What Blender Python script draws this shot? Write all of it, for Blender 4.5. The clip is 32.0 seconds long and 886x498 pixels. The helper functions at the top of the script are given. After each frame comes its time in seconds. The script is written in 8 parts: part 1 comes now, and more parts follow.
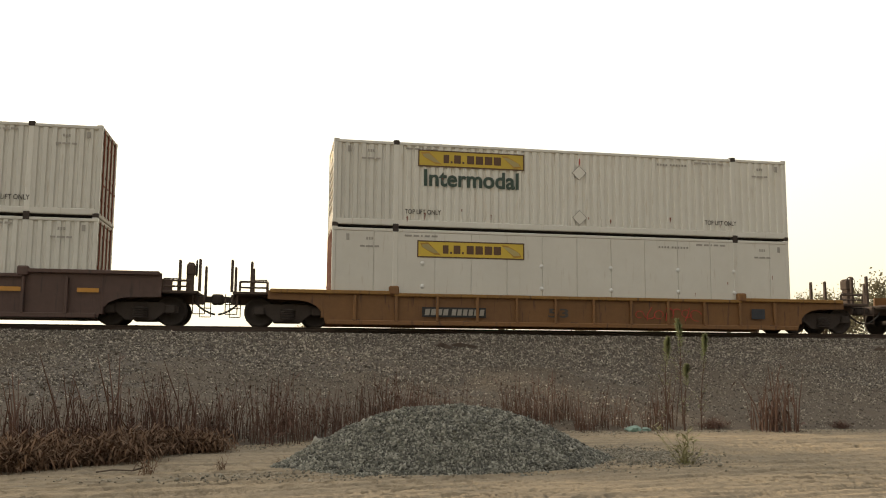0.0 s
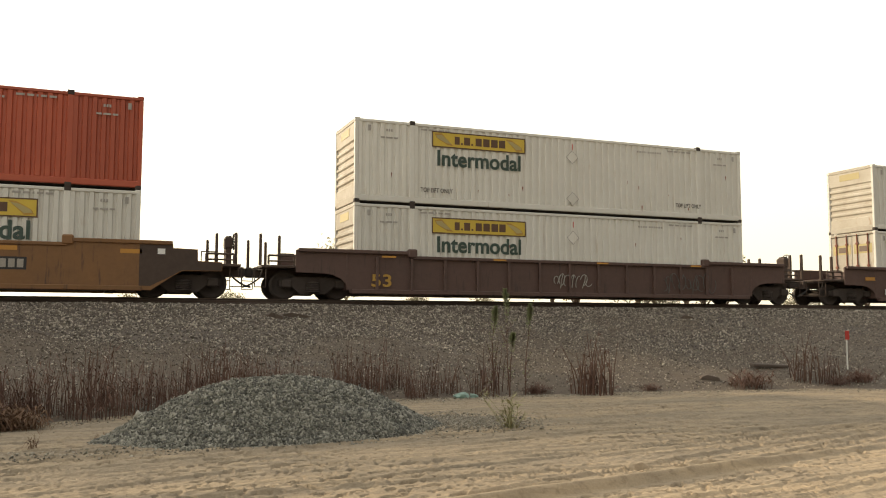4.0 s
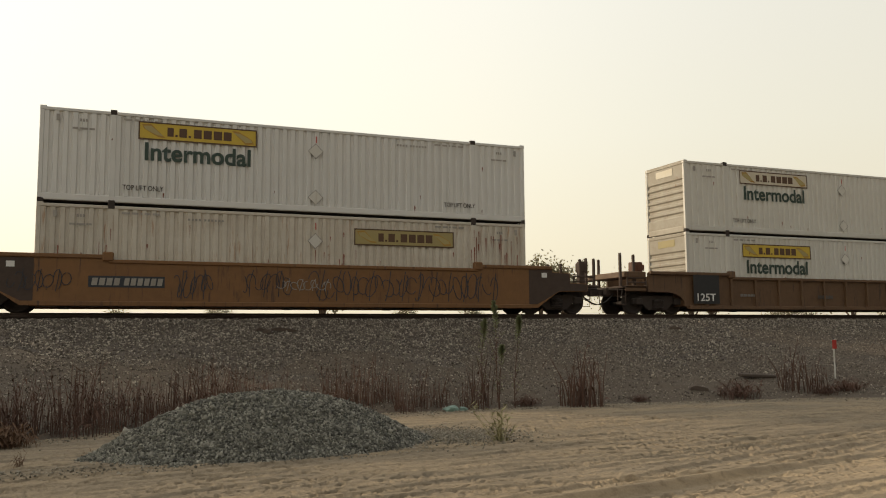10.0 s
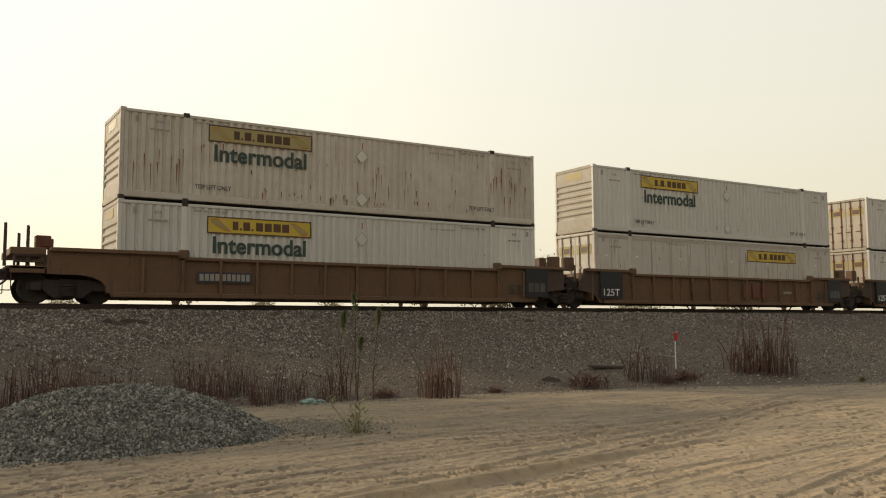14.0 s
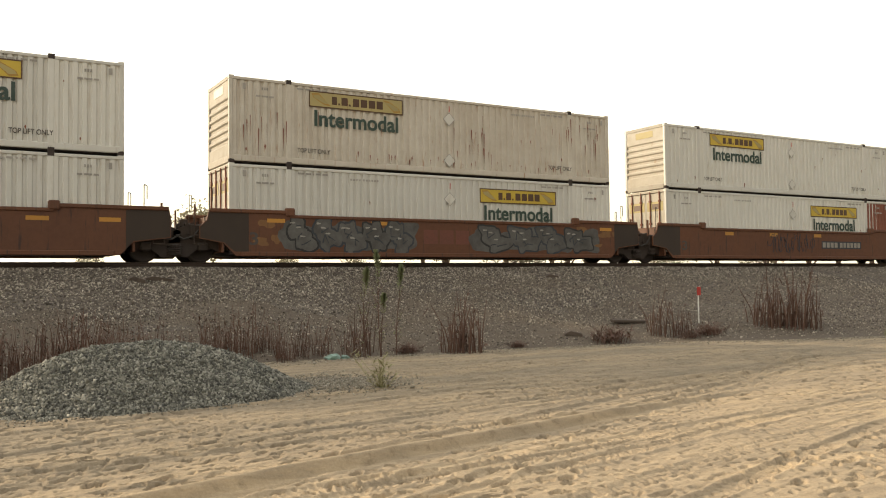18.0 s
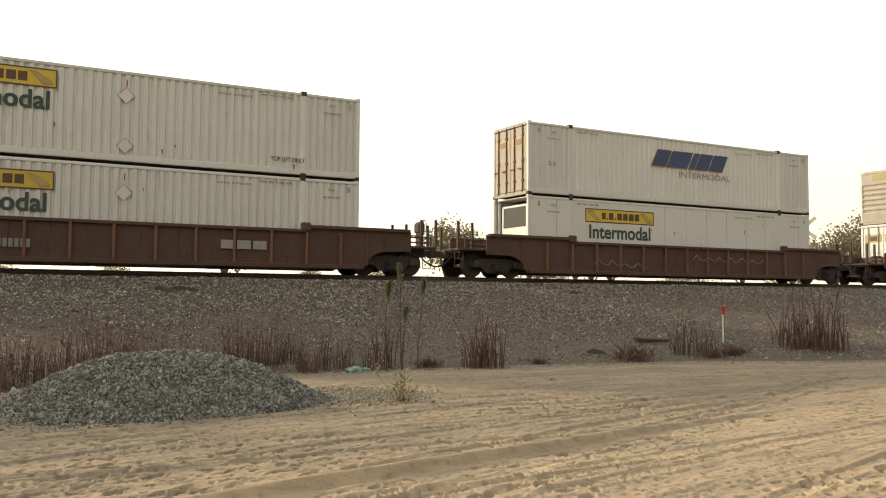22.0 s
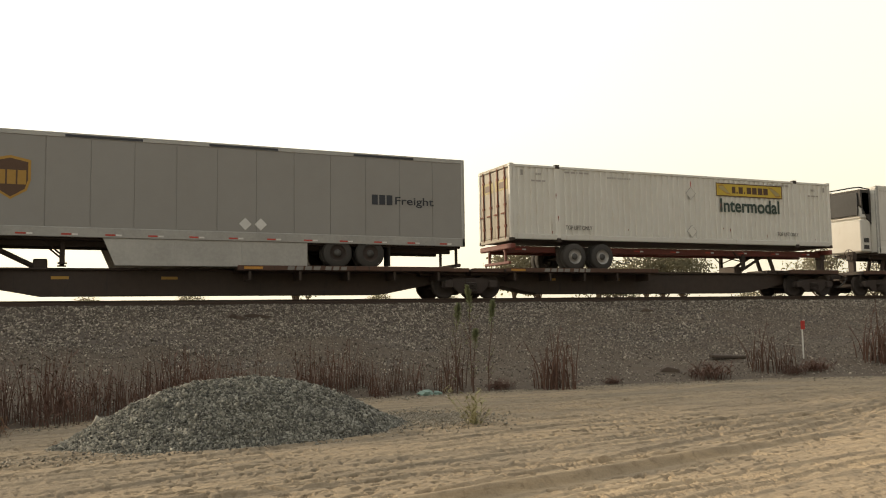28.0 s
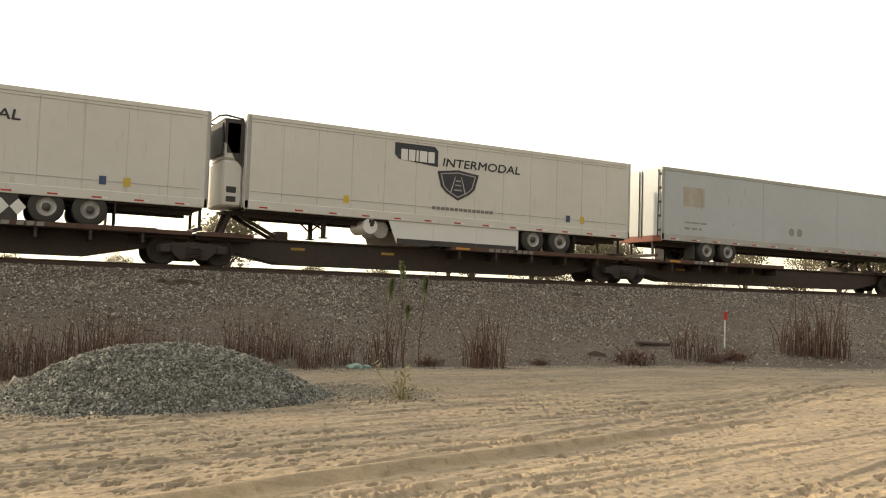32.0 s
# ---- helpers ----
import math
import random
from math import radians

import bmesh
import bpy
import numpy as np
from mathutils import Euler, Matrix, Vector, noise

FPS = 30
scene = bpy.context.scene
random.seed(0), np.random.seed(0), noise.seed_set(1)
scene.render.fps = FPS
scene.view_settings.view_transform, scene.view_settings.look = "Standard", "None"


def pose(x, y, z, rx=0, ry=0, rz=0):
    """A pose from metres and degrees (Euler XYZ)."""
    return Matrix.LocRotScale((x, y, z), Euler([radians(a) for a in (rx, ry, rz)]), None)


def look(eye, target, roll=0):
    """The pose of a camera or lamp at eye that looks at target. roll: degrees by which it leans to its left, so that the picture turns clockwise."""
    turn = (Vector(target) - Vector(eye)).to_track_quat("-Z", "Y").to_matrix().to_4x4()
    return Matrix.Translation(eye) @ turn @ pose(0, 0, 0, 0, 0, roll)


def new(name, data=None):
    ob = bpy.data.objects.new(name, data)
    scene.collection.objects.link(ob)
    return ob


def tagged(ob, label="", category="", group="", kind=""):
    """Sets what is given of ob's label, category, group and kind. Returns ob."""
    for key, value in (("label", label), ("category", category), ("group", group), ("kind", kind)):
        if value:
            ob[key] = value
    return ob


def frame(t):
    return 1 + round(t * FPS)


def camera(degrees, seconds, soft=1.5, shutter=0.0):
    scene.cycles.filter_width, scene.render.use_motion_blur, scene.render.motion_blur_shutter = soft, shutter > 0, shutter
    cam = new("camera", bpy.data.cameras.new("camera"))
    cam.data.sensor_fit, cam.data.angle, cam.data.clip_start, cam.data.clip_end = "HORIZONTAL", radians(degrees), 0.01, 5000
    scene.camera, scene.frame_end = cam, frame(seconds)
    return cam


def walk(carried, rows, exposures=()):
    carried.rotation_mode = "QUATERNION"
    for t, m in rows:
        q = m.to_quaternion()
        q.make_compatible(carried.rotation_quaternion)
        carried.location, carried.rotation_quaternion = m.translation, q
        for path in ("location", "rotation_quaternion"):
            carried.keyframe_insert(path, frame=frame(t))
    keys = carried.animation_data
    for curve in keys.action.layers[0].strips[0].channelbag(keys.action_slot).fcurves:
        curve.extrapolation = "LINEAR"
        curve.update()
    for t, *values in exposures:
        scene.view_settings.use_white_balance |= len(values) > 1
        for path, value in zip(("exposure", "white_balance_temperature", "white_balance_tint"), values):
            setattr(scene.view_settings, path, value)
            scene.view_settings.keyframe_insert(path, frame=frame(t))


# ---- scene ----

# camera: stands by the dirt road and is turned by the one who holds it
EYE = Vector((0.0, 0.0, 1.6))
cam = camera(53.86, 32.0, soft=1.05)
# seconds, turn to the left, tilt up, lean (degrees)
TURNS = [
    (0, -10.77, 6.74, 0.42), (0.5, -10.97, 7.21, -0.25), (1, -13.67, 6.49, -0.45), (1.5, -18.75, 5.48, 0.80),
    (2, -21.76, 4.69, 0.22), (2.5, -22.19, 4.46, -0.26), (4.5, -21.55, 5.02, 0.22), (5, -20.95, 5.19, -0.25),
    (5.5, -20.51, 5.48, -0.92), (6, -20.74, 5.59, -0.95), (6.5, -21.17, 5.72, -0.68), (7, -21.08, 5.98, -0.37),
    (7.5, -20.98, 6.14, -0.14), (8, -21.05, 5.95, 0.10), (8.5, -20.94, 5.85, 0.21), (9, -21.00, 5.95, 0.18),
    (9.5, -21.16, 6.01, 0.22), (10, -22.52, 5.66, -0.44), (10.5, -29.90, 5.90, 0.08), (11, -36.35, 3.56, 1.14),
    (11.5, -35.64, 5.44, -0.52), (12, -34.93, 5.51, -0.81), (12.5, -34.33, 4.38, -0.71), (13, -33.19, 4.38, -0.65),
    (13.5, -31.59, 5.51, -0.34), (14, -31.68, 5.09, -0.31), (14.5, -31.94, 4.63, -0.57), (15, -32.54, 4.39, -0.41),
    (15.5, -32.82, 4.42, -0.13), (17.5, -30.43, 2.56, 0.10), (18, -30.22, 2.22, -0.68), (18.5, -30.40, 1.99, 0.23),
    (19, -29.81, 2.39, 0.35), (19.5, -29.28, 1.83, 0.50), (20, -28.92, 1.49, 0.78), (20.5, -28.60, 1.39, 0.67),
    (21, -28.50, 2.09, 0.50), (21.5, -28.44, 2.97, 0.28), (22, -28.70, 3.16, 0.37), (22.5, -28.51, 2.99, 0.21),
    (23, -28.06, 2.65, 0.23), (23.5, -26.12, 2.40, 0.11), (24, -19.76, -1.84, -0.28), (24.5, -24.58, 2.61, 0.84),
    (25, -25.76, 4.30, -0.05), (25.5, -25.07, 4.46, -0.27), (27.5, -25.15, 4.35, -1.00), (28, -24.27, 4.63, -1.02),
    (28.5, -23.67, 4.50, -0.78), (29, -23.39, 2.92, -0.92), (29.5, -24.14, 2.58, -0.50), (30, -25.25, 2.56, 0.72),
    (30.5, -26.23, 2.92, 1.42), (31, -27.78, 3.35, 1.75), (31.5, -28.85, 3.44, 1.78), (32, -28.49, 3.09, 1.66)
]


def aim(yaw, pitch, roll):
    a, b = radians(yaw), radians(pitch)
    way = Vector((-math.sin(a) * math.cos(b), math.cos(a) * math.cos(b), math.sin(b)))
    return look(EYE, EYE + way, roll)


EXPOSURES = [(0.0, -0.62), (1.0, -0.66), (2.0, -0.42), (5.0, -0.40), (6.0, -0.72), (7.0, -1.06), (8.0, -0.82), (9.0, -0.84), (10.0, -1.12), (11.0, -0.80), (12.0, -0.68), (13.0, -0.50), (14.0, -1.06), (15.0, -0.48), (18.0, -0.25), (20.0, -0.20), (22.0, -0.42), (23.0, -0.62), (23.5, -0.5), (24.0, -0.42), (24.5, -0.55), (25.0, -0.68), (28.0, -0.72), (29.0, -0.45), (30.0, -0.62), (32.0, -0.33)]
walk(cam, [(t, aim(yaw, pitch, roll)) for t, yaw, pitch, roll in TURNS], EXPOSURES)

# ---- plan ----
RAIL = 2.36          # rail top above the road
FACE = 27.96         # near side of the loads
MID = FACE + 1.295   # track centre


def run(t):
    """Metres that the train has gone, towards -x, after t seconds."""
    return 19.644 * t - 0.002838 * t * t + 0.000093 * t ** 3


LOAD = 16.15         # a 53 foot box
BOX_W, BOX_H = 2.59, 2.9

# ---- light ----
SUN_WAY = Vector((-0.58, 0.72, 0.335)).normalized()   # towards the sun
world = bpy.data.worlds.new("sky")
scene.world = world
world.use_nodes = True
wn, wl = world.node_tree.nodes, world.node_tree.links
sky = wn.new("ShaderNodeTexSky")
sky.sky_type = "NISHITA"
sky.sun_disc = False
sky.sun_elevation = math.asin(SUN_WAY.z)
sky.sun_rotation = math.atan2(SUN_WAY.x, SUN_WAY.y)
sky.altitude, sky.air_density, sky.dust_density, sky.ozone_density = 60, 1.0, 7.0, 1.0
back = wn["Background"]
back.inputs["Strength"].default_value = 0.035
wl.new(sky.outputs["Color"], back.inputs["Color"])
# thick dry haze lies over the clear sky: yellowish low down, white higher up
where, up, haze = wn.new("ShaderNodeTexCoord"), wn.new("ShaderNodeSeparateXYZ"), wn.new("ShaderNodeValToRGB")
wl.new(where.outputs["Generated"], up.inputs[0])
wl.new(up.outputs["Z"], haze.inputs[0])
stops = haze.color_ramp.elements
stops[0].position, stops[0].color = 0.0, (0.94, 0.83, 0.60, 1)
stops[1].position, stops[1].color = 1.0, (0.66, 0.65, 0.61, 1)
for at_, colour_ in ((0.10, (1.0, 0.91, 0.68, 1)), (0.22, (1.0, 0.95, 0.775, 1)), (0.38, (0.98, 0.95, 0.83, 1)), (0.62, (0.83, 0.81, 0.75, 1))):
    stops.new(at_).color = colour_
veil, both = wn.new("ShaderNodeBackground"), wn.new("ShaderNodeAddShader")
# the haze glows towards the sun and is dimmer on the far side of the sky
glow, spread = wn.new("ShaderNodeVectorMath"), wn.new("ShaderNodeValToRGB")
glow.operation = "DOT_PRODUCT"
wl.new(where.outputs["Generated"], glow.inputs[0])
glow.inputs[1].default_value = SUN_WAY
half = wn.new("ShaderNodeMath")
half.operation = "MULTIPLY_ADD"
half.inputs[1].default_value, half.inputs[2].default_value = 0.5, 0.5
wl.new(glow.outputs["Value"], half.inputs[0])
wl.new(half.outputs[0], spread.inputs[0])
tone = spread.color_ramp
tone.interpolation = "B_SPLINE"
tone.elements[0].position, tone.elements[0].color = 0.0, (0.19, 0.19, 0.19, 1)
tone.elements[1].position, tone.elements[1].color = 1.0, (1.0, 1.0, 1.0, 1)
for at_, v in ((0.18, 0.23), (0.34, 0.55), (0.46, 0.74), (0.60, 0.74), (0.75, 0.88)):
    tone.elements.new(at_).color = (v, v, v, 1)
lit = wn.new("ShaderNodeMix")
lit.data_type, lit.blend_type = "RGBA", "MULTIPLY"
lit.inputs[0].default_value = 1.0
wl.new(haze.outputs[0], lit.inputs[6])
wl.new(spread.outputs[0], lit.inputs[7])
veil.inputs["Strength"].default_value = 2.4
wl.new(lit.outputs[2], veil.inputs["Color"])
wl.new(back.outputs[0], both.inputs[0])
wl.new(veil.outputs[0], both.inputs[1])
wl.new(both.outputs[0], wn["World Output"].inputs["Surface"])
sun_data = bpy.data.lights.new("sun", "SUN")
sun_data.energy, sun_data.angle, sun_data.color = 5.0, radians(2.5), (1.0, 0.80, 0.55)
sun = new("sun", sun_data)
sun.matrix_world = look((0, 0, 60), Vector((0, 0, 60)) - SUN_WAY)

# ---- materials ----
def surface(name, color, rough=0.6, metal=0.0, second=None, grain=9.0, blotch=0.9, amount=0.5, bump=0.15, bump_scale=60.0,
            vary=0.12, streak=None, streak_at=0.62, stretch=(1, 1, 1)):
    """A surface with grain and blotches at two scales, a tone of its own for each object, and rust or dirt runs if streak is given."""
    m = bpy.data.materials.new(name)
    m.use_nodes = True
    n, l = m.node_tree.nodes, m.node_tree.links
    bsdf = n["Principled BSDF"]
    bsdf.inputs["Metallic"].default_value = metal
    coord, info = n.new("ShaderNodeTexCoord"), n.new("ShaderNodeObjectInfo")
    shift = n.new("ShaderNodeVectorMath")
    shift.operation = "MULTIPLY_ADD"
    l.new(info.outputs["Random"], shift.inputs[0])
    shift.inputs[1].default_value = (37.0, 19.0, 23.0)
    l.new(coord.outputs["Object"], shift.inputs[2])
    scale = n.new("ShaderNodeMapping")
    scale.inputs["Scale"].default_value = stretch
    l.new(shift.outputs[0], scale.inputs["Vector"])

    def noise_node(size, detail=5.0, rough_=0.6, vector=scale.outputs[0]):
        t = n.new("ShaderNodeTexNoise")
        t.inputs["Scale"].default_value, t.inputs["Detail"].default_value, t.inputs["Roughness"].default_value = size, detail, rough_
        l.new(vector, t.inputs["Vector"])
        return t

    def ramp(value, lo, hi):
        r = n.new("ShaderNodeMapRange")
        r.inputs["From Min"].default_value, r.inputs["From Max"].default_value = lo, hi
        l.new(value, r.inputs["Value"])
        return r.outputs[0]

    def mix(fac, a, b):
        x = n.new("ShaderNodeMix")
        x.data_type = "RGBA"
        l.new(fac, x.inputs[0])
        for socket, value in ((x.inputs[6], a), (x.inputs[7], b)):
            if isinstance(value, tuple):
                socket.default_value = (*value, 1)
            else:
                l.new(value, socket)
        return x.outputs[2]

    second = second or tuple(c * 0.62 for c in color)
    big, small = noise_node(blotch), noise_node(grain, 6.0, 0.7)
    add = n.new("ShaderNodeMath")
    add.operation = "ADD"
    l.new(ramp(big.outputs["Fac"], 0.35, 0.75), add.inputs[0])
    l.new(ramp(small.outputs["Fac"], 0.3, 0.8), add.inputs[1])
    scaled = n.new("ShaderNodeMath")
    scaled.operation = "MULTIPLY"
    scaled.use_clamp = True
    l.new(add.outputs[0], scaled.inputs[0])
    scaled.inputs[1].default_value = amount
    col = mix(scaled.outputs[0], color, second)
    if streak:
        # runs: long in z, short in x
        runs = n.new("ShaderNodeMapping")
        runs.inputs["Scale"].default_value = (5.0, 1.0, 0.5)
        l.new(shift.outputs[0], runs.inputs["Vector"])
        t = noise_node(1.6, 4.0, 0.65, runs.outputs[0])
        col = mix(ramp(t.outputs["Fac"], streak_at, streak_at + 0.13), col, streak)
    tone = n.new("ShaderNodeHueSaturation")
    low = n.new("ShaderNodeMapRange")
    low.inputs["To Min"].default_value, low.inputs["To Max"].default_value = 1 - vary, 1 + vary * 0.6
    l.new(info.outputs["Random"], low.inputs["Value"])
    l.new(low.outputs[0], tone.inputs["Value"])
    l.new(col, tone.inputs["Color"])
    l.new(tone.outputs[0], bsdf.inputs["Base Color"])
    rr = n.new("ShaderNodeMapRange")
    rr.inputs["To Min"].default_value, rr.inputs["To Max"].default_value = max(rough - 0.12, 0.05), min(rough + 0.15, 1)
    l.new(small.outputs["Fac"], rr.inputs["Value"])
    l.new(rr.outputs[0], bsdf.inputs["Roughness"])
    if bump:
        b = n.new("ShaderNodeBump")
        b.inputs["Strength"].default_value, b.inputs["Distance"].default_value = bump, 0.02
        l.new(noise_node(bump_scale, 5.0).outputs["Fac"], b.inputs["Height"])
        l.new(b.outputs[0], bsdf.inputs["Normal"])
    return m


def sand(name):
    """Sandy dirt: pale dry crust, grey trodden streaks along the wheel tracks, dark specks and fine grain."""
    m = bpy.data.materials.new(name)
    m.use_nodes = True
    n, l = m.node_tree.nodes, m.node_tree.links
    bsdf = n["Principled BSDF"]
    bsdf.inputs["Roughness"].default_value = 0.97
    bsdf.inputs["Specular IOR Level"].default_value = 0.15
    coord, along = n.new("ShaderNodeTexCoord"), n.new("ShaderNodeMapping")
    along.inputs["Rotation"].default_value = (0, 0, radians(-14))
    along.inputs["Scale"].default_value = (0.22, 1.3, 1.0)
    l.new(coord.outputs["Object"], along.inputs["Vector"])

    def noise_node(size, vector, lo, hi, detail=6.0):
        t, r = n.new("ShaderNodeTexNoise"), n.new("ShaderNodeMapRange")
        t.inputs["Scale"].default_value, t.inputs["Detail"].default_value, t.inputs["Roughness"].default_value = size, detail, 0.62
        l.new(vector, t.inputs["Vector"])
        l.new(t.outputs["Fac"], r.inputs["Value"])
        r.inputs["From Min"].default_value, r.inputs["From Max"].default_value = lo, hi
        return r.outputs[0], t

    def mix(fac, a, b):
        x = n.new("ShaderNodeMix")
        x.data_type = "RGBA"
        l.new(fac, x.inputs[0])
        for socket, value in ((x.inputs[6], a), (x.inputs[7], b)):
            if isinstance(value, tuple):
                socket.default_value = (*value, 1)
            else:
                l.new(value, socket)
        return x.outputs[2]

    flat_ = coord.outputs["Object"]
    broad, streaks, spots = noise_node(0.7, along.outputs[0], 0.42, 0.66)[0], noise_node(3.2, along.outputs[0], 0.44, 0.66)[0], noise_node(7.0, flat_, 0.54, 0.70)[0]
    fine, fine_node = noise_node(46.0, flat_, 0.35, 0.75)
    col = mix(broad, (0.355, 0.272, 0.168), (0.255, 0.205, 0.138))
    col = mix(streaks, col, (0.215, 0.172, 0.115))
    col = mix(spots, col, (0.205, 0.158, 0.10))
    # loose pale sand on the camera's side of the bladed step, packed and greyer beyond it
    across, split, edge_ = n.new("ShaderNodeMapping"), n.new("ShaderNodeSeparateXYZ"), n.new("ShaderNodeMath")
    across.inputs["Rotation"].default_value = (0, 0, radians(-14))
    l.new(flat_, across.inputs["Vector"])
    l.new(across.outputs[0], split.inputs[0])
    wander = noise_node(0.8, flat_, 0.2, 0.8)[1]
    edge_.operation = "MULTIPLY_ADD"
    l.new(wander.outputs["Fac"], edge_.inputs[0])
    edge_.inputs[1].default_value = 1.4
    l.new(split.outputs["Y"], edge_.inputs[2])
    far_ = n.new("ShaderNodeMapRange")
    far_.inputs["From Min"].default_value, far_.inputs["From Max"].default_value = 6.5, 8.2
    l.new(edge_.outputs[0], far_.inputs["Value"])
    packed = n.new("ShaderNodeMix")
    packed.data_type, packed.blend_type = "RGBA", "MULTIPLY"
    packed.inputs[0].default_value = 1.0
    l.new(col, packed.inputs[6])
    l.new(mix(far_.outputs[0], (1.34, 1.34, 1.40), (0.95, 0.98, 1.07)), packed.inputs[7])
    col = packed.outputs[2]
    dark = n.new("ShaderNodeMix")
    dark.data_type, dark.blend_type = "RGBA", "MULTIPLY"
    dark.inputs[0].default_value = 0.6
    l.new(col, dark.inputs[6])
    l.new(mix(fine, (0.74, 0.72, 0.68), (1.12, 1.12, 1.12)), dark.inputs[7])
    l.new(dark.outputs[2], bsdf.inputs["Base Color"])
    b = n.new("ShaderNodeBump")
    b.inputs["Strength"].default_value, b.inputs["Distance"].default_value = 0.55, 0.012
    l.new(fine_node.outputs["Fac"], b.inputs["Height"])
    coarse = n.new("ShaderNodeBump")
    coarse.inputs["Strength"].default_value, coarse.inputs["Distance"].default_value = 0.6, 0.03
    l.new(noise_node(13.0, along.outputs[0], 0, 1, 8.0)[1].outputs["Fac"], coarse.inputs["Height"])
    l.new(b.outputs[0], coarse.inputs["Normal"])
    l.new(coarse.outputs[0], bsdf.inputs["Normal"])
    return m


DIRT = sand("dirt")
BALLAST = surface("ballast", (0.118, 0.094, 0.071), 0.95, second=(0.064, 0.050, 0.039), grain=16.0, blotch=0.45, amount=0.6, bump=0.8, bump_scale=22.0, vary=0)
EARTH = surface("earth", (0.108, 0.081, 0.055), 0.95, second=(0.070, 0.052, 0.036), grain=8.0, blotch=0.6, amount=0.6, bump=0.7, bump_scale=18.0, vary=0)
RAIL_STEEL = surface("rail_steel", (0.10, 0.07, 0.055), 0.6, 0.5, bump=0.1)
SLEEPER = surface("sleeper_wood", (0.09, 0.07, 0.055), 0.9, bump=0.4)
WHITE_BOX = surface("white_paint", (0.645, 0.630, 0.580), 0.45, second=(0.530, 0.505, 0.445), grain=3.0, blotch=0.5, amount=0.33, bump=0.05, vary=0.10,
                    streak=(0.51, 0.465, 0.395), streak_at=0.60)
RUSTY_BOX = surface("rusty_white_paint", (0.605, 0.563, 0.487), 0.55, second=(0.437, 0.378, 0.302), grain=3.0, blotch=0.7, amount=0.5, bump=0.1, vary=0.05,
                    streak=(0.36, 0.22, 0.13), streak_at=0.60)
CLEAN_BOX = surface("clean_white_paint", (0.672, 0.664, 0.638), 0.35, second=(0.588, 0.571, 0.538), grain=2.0, blotch=0.5, amount=0.3, bump=0.03, vary=0.05)
ORANGE_BOX = surface("orange_paint", (0.40, 0.082, 0.036), 0.45, second=(0.315, 0.056, 0.028), grain=3.0, amount=0.4, bump=0.05)
TRAILER = surface("trailer_white", (0.63, 0.61, 0.56), 0.42, second=(0.53, 0.505, 0.45), grain=2.0, blotch=0.45, amount=0.4, bump=0.03, vary=0.04, streak=(0.50, 0.455, 0.39), streak_at=0.60)
BOX_END = surface("grimy_white_end_paint", (0.47, 0.44, 0.375), 0.7, second=(0.34, 0.29, 0.22), grain=3.5, blotch=0.9, amount=0.55, bump=0.1, vary=0.14, streak=(0.30, 0.19, 0.115), streak_at=0.63)
DULL_YELLOW = surface("dull_yellow_sheet", (0.40, 0.325, 0.125), 0.55, second=(0.33, 0.27, 0.13), grain=4.0, amount=0.4, bump=0)
WORD_GREEN = surface("dark_green_letters", (0.030, 0.055, 0.043), 0.55, second=(0.042, 0.07, 0.055), bump=0, amount=0.4)
BOX_CODE = surface("faint_grey_stencil", (0.36, 0.34, 0.305), 0.6, bump=0, amount=0.3)
PALE_BLUE = surface("pale_blue_grey_paint", (0.45, 0.48, 0.495), 0.4, second=(0.38, 0.40, 0.405), grain=2.0, blotch=0.35, amount=0.4, bump=0.03, vary=0.02, streak=(0.33, 0.33, 0.31), streak_at=0.64)
STAINED_BOX = surface("stained_white_paint", (0.56, 0.53, 0.47), 0.5, second=(0.44, 0.39, 0.32), grain=3.0, blotch=0.5, amount=0.4, bump=0.04, vary=0.04, streak=(0.36, 0.27, 0.18), streak_at=0.56)
GREY_BOX = surface("grey_paint", (0.270, 0.262, 0.247), 0.4, second=(0.225, 0.214, 0.199), grain=2.0, blotch=0.4, amount=0.35, bump=0.04, vary=0.04)
SILVER_BOX = surface("dull_aluminium", (0.275, 0.272, 0.258), 0.55, 0.1, second=(0.215, 0.210, 0.196), grain=2.0, blotch=0.5, amount=0.4, bump=0.06, vary=0.04)
GALV = surface("galvanised", (0.440, 0.432, 0.408), 0.45, 0.3, bump=0.05)
YELLOW = surface("yellow_sheet", (0.58, 0.415, 0.045), 0.5, second=(0.46, 0.325, 0.05), grain=4.0, amount=0.3, bump=0)
PALE_SHEET = surface("faded_sheet", (0.595, 0.561, 0.476), 0.5, second=(0.510, 0.425, 0.255), grain=4.0, amount=0.4, bump=0)
BLACK = surface("black_paint", (0.02, 0.02, 0.022), 0.5, bump=0, amount=0.2)
GREEN = surface("green_film", (0.012, 0.058, 0.034), 0.55, second=(0.02, 0.075, 0.045), bump=0, amount=0.3)
BLUE = surface("blue_film", (0.05, 0.075, 0.16), 0.45, bump=0, amount=0.3)
CYAN = surface("cyan_film", (0.06, 0.33, 0.48), 0.45, bump=0, amount=0.2)
INK = surface("dark_film", (0.042, 0.046, 0.056), 0.7, bump=0, amount=0.3)
CODE = surface("grey_stencil", (0.23, 0.215, 0.195), 0.6, bump=0, amount=0.3)
WHITE_INK = surface("white_film", (0.72, 0.71, 0.68), 0.5, bump=0, amount=0.2)
NUM_INK = surface("worn_white_stencil", (0.36, 0.335, 0.295), 0.6, second=(0.22, 0.19, 0.15), grain=12, amount=0.5, bump=0)
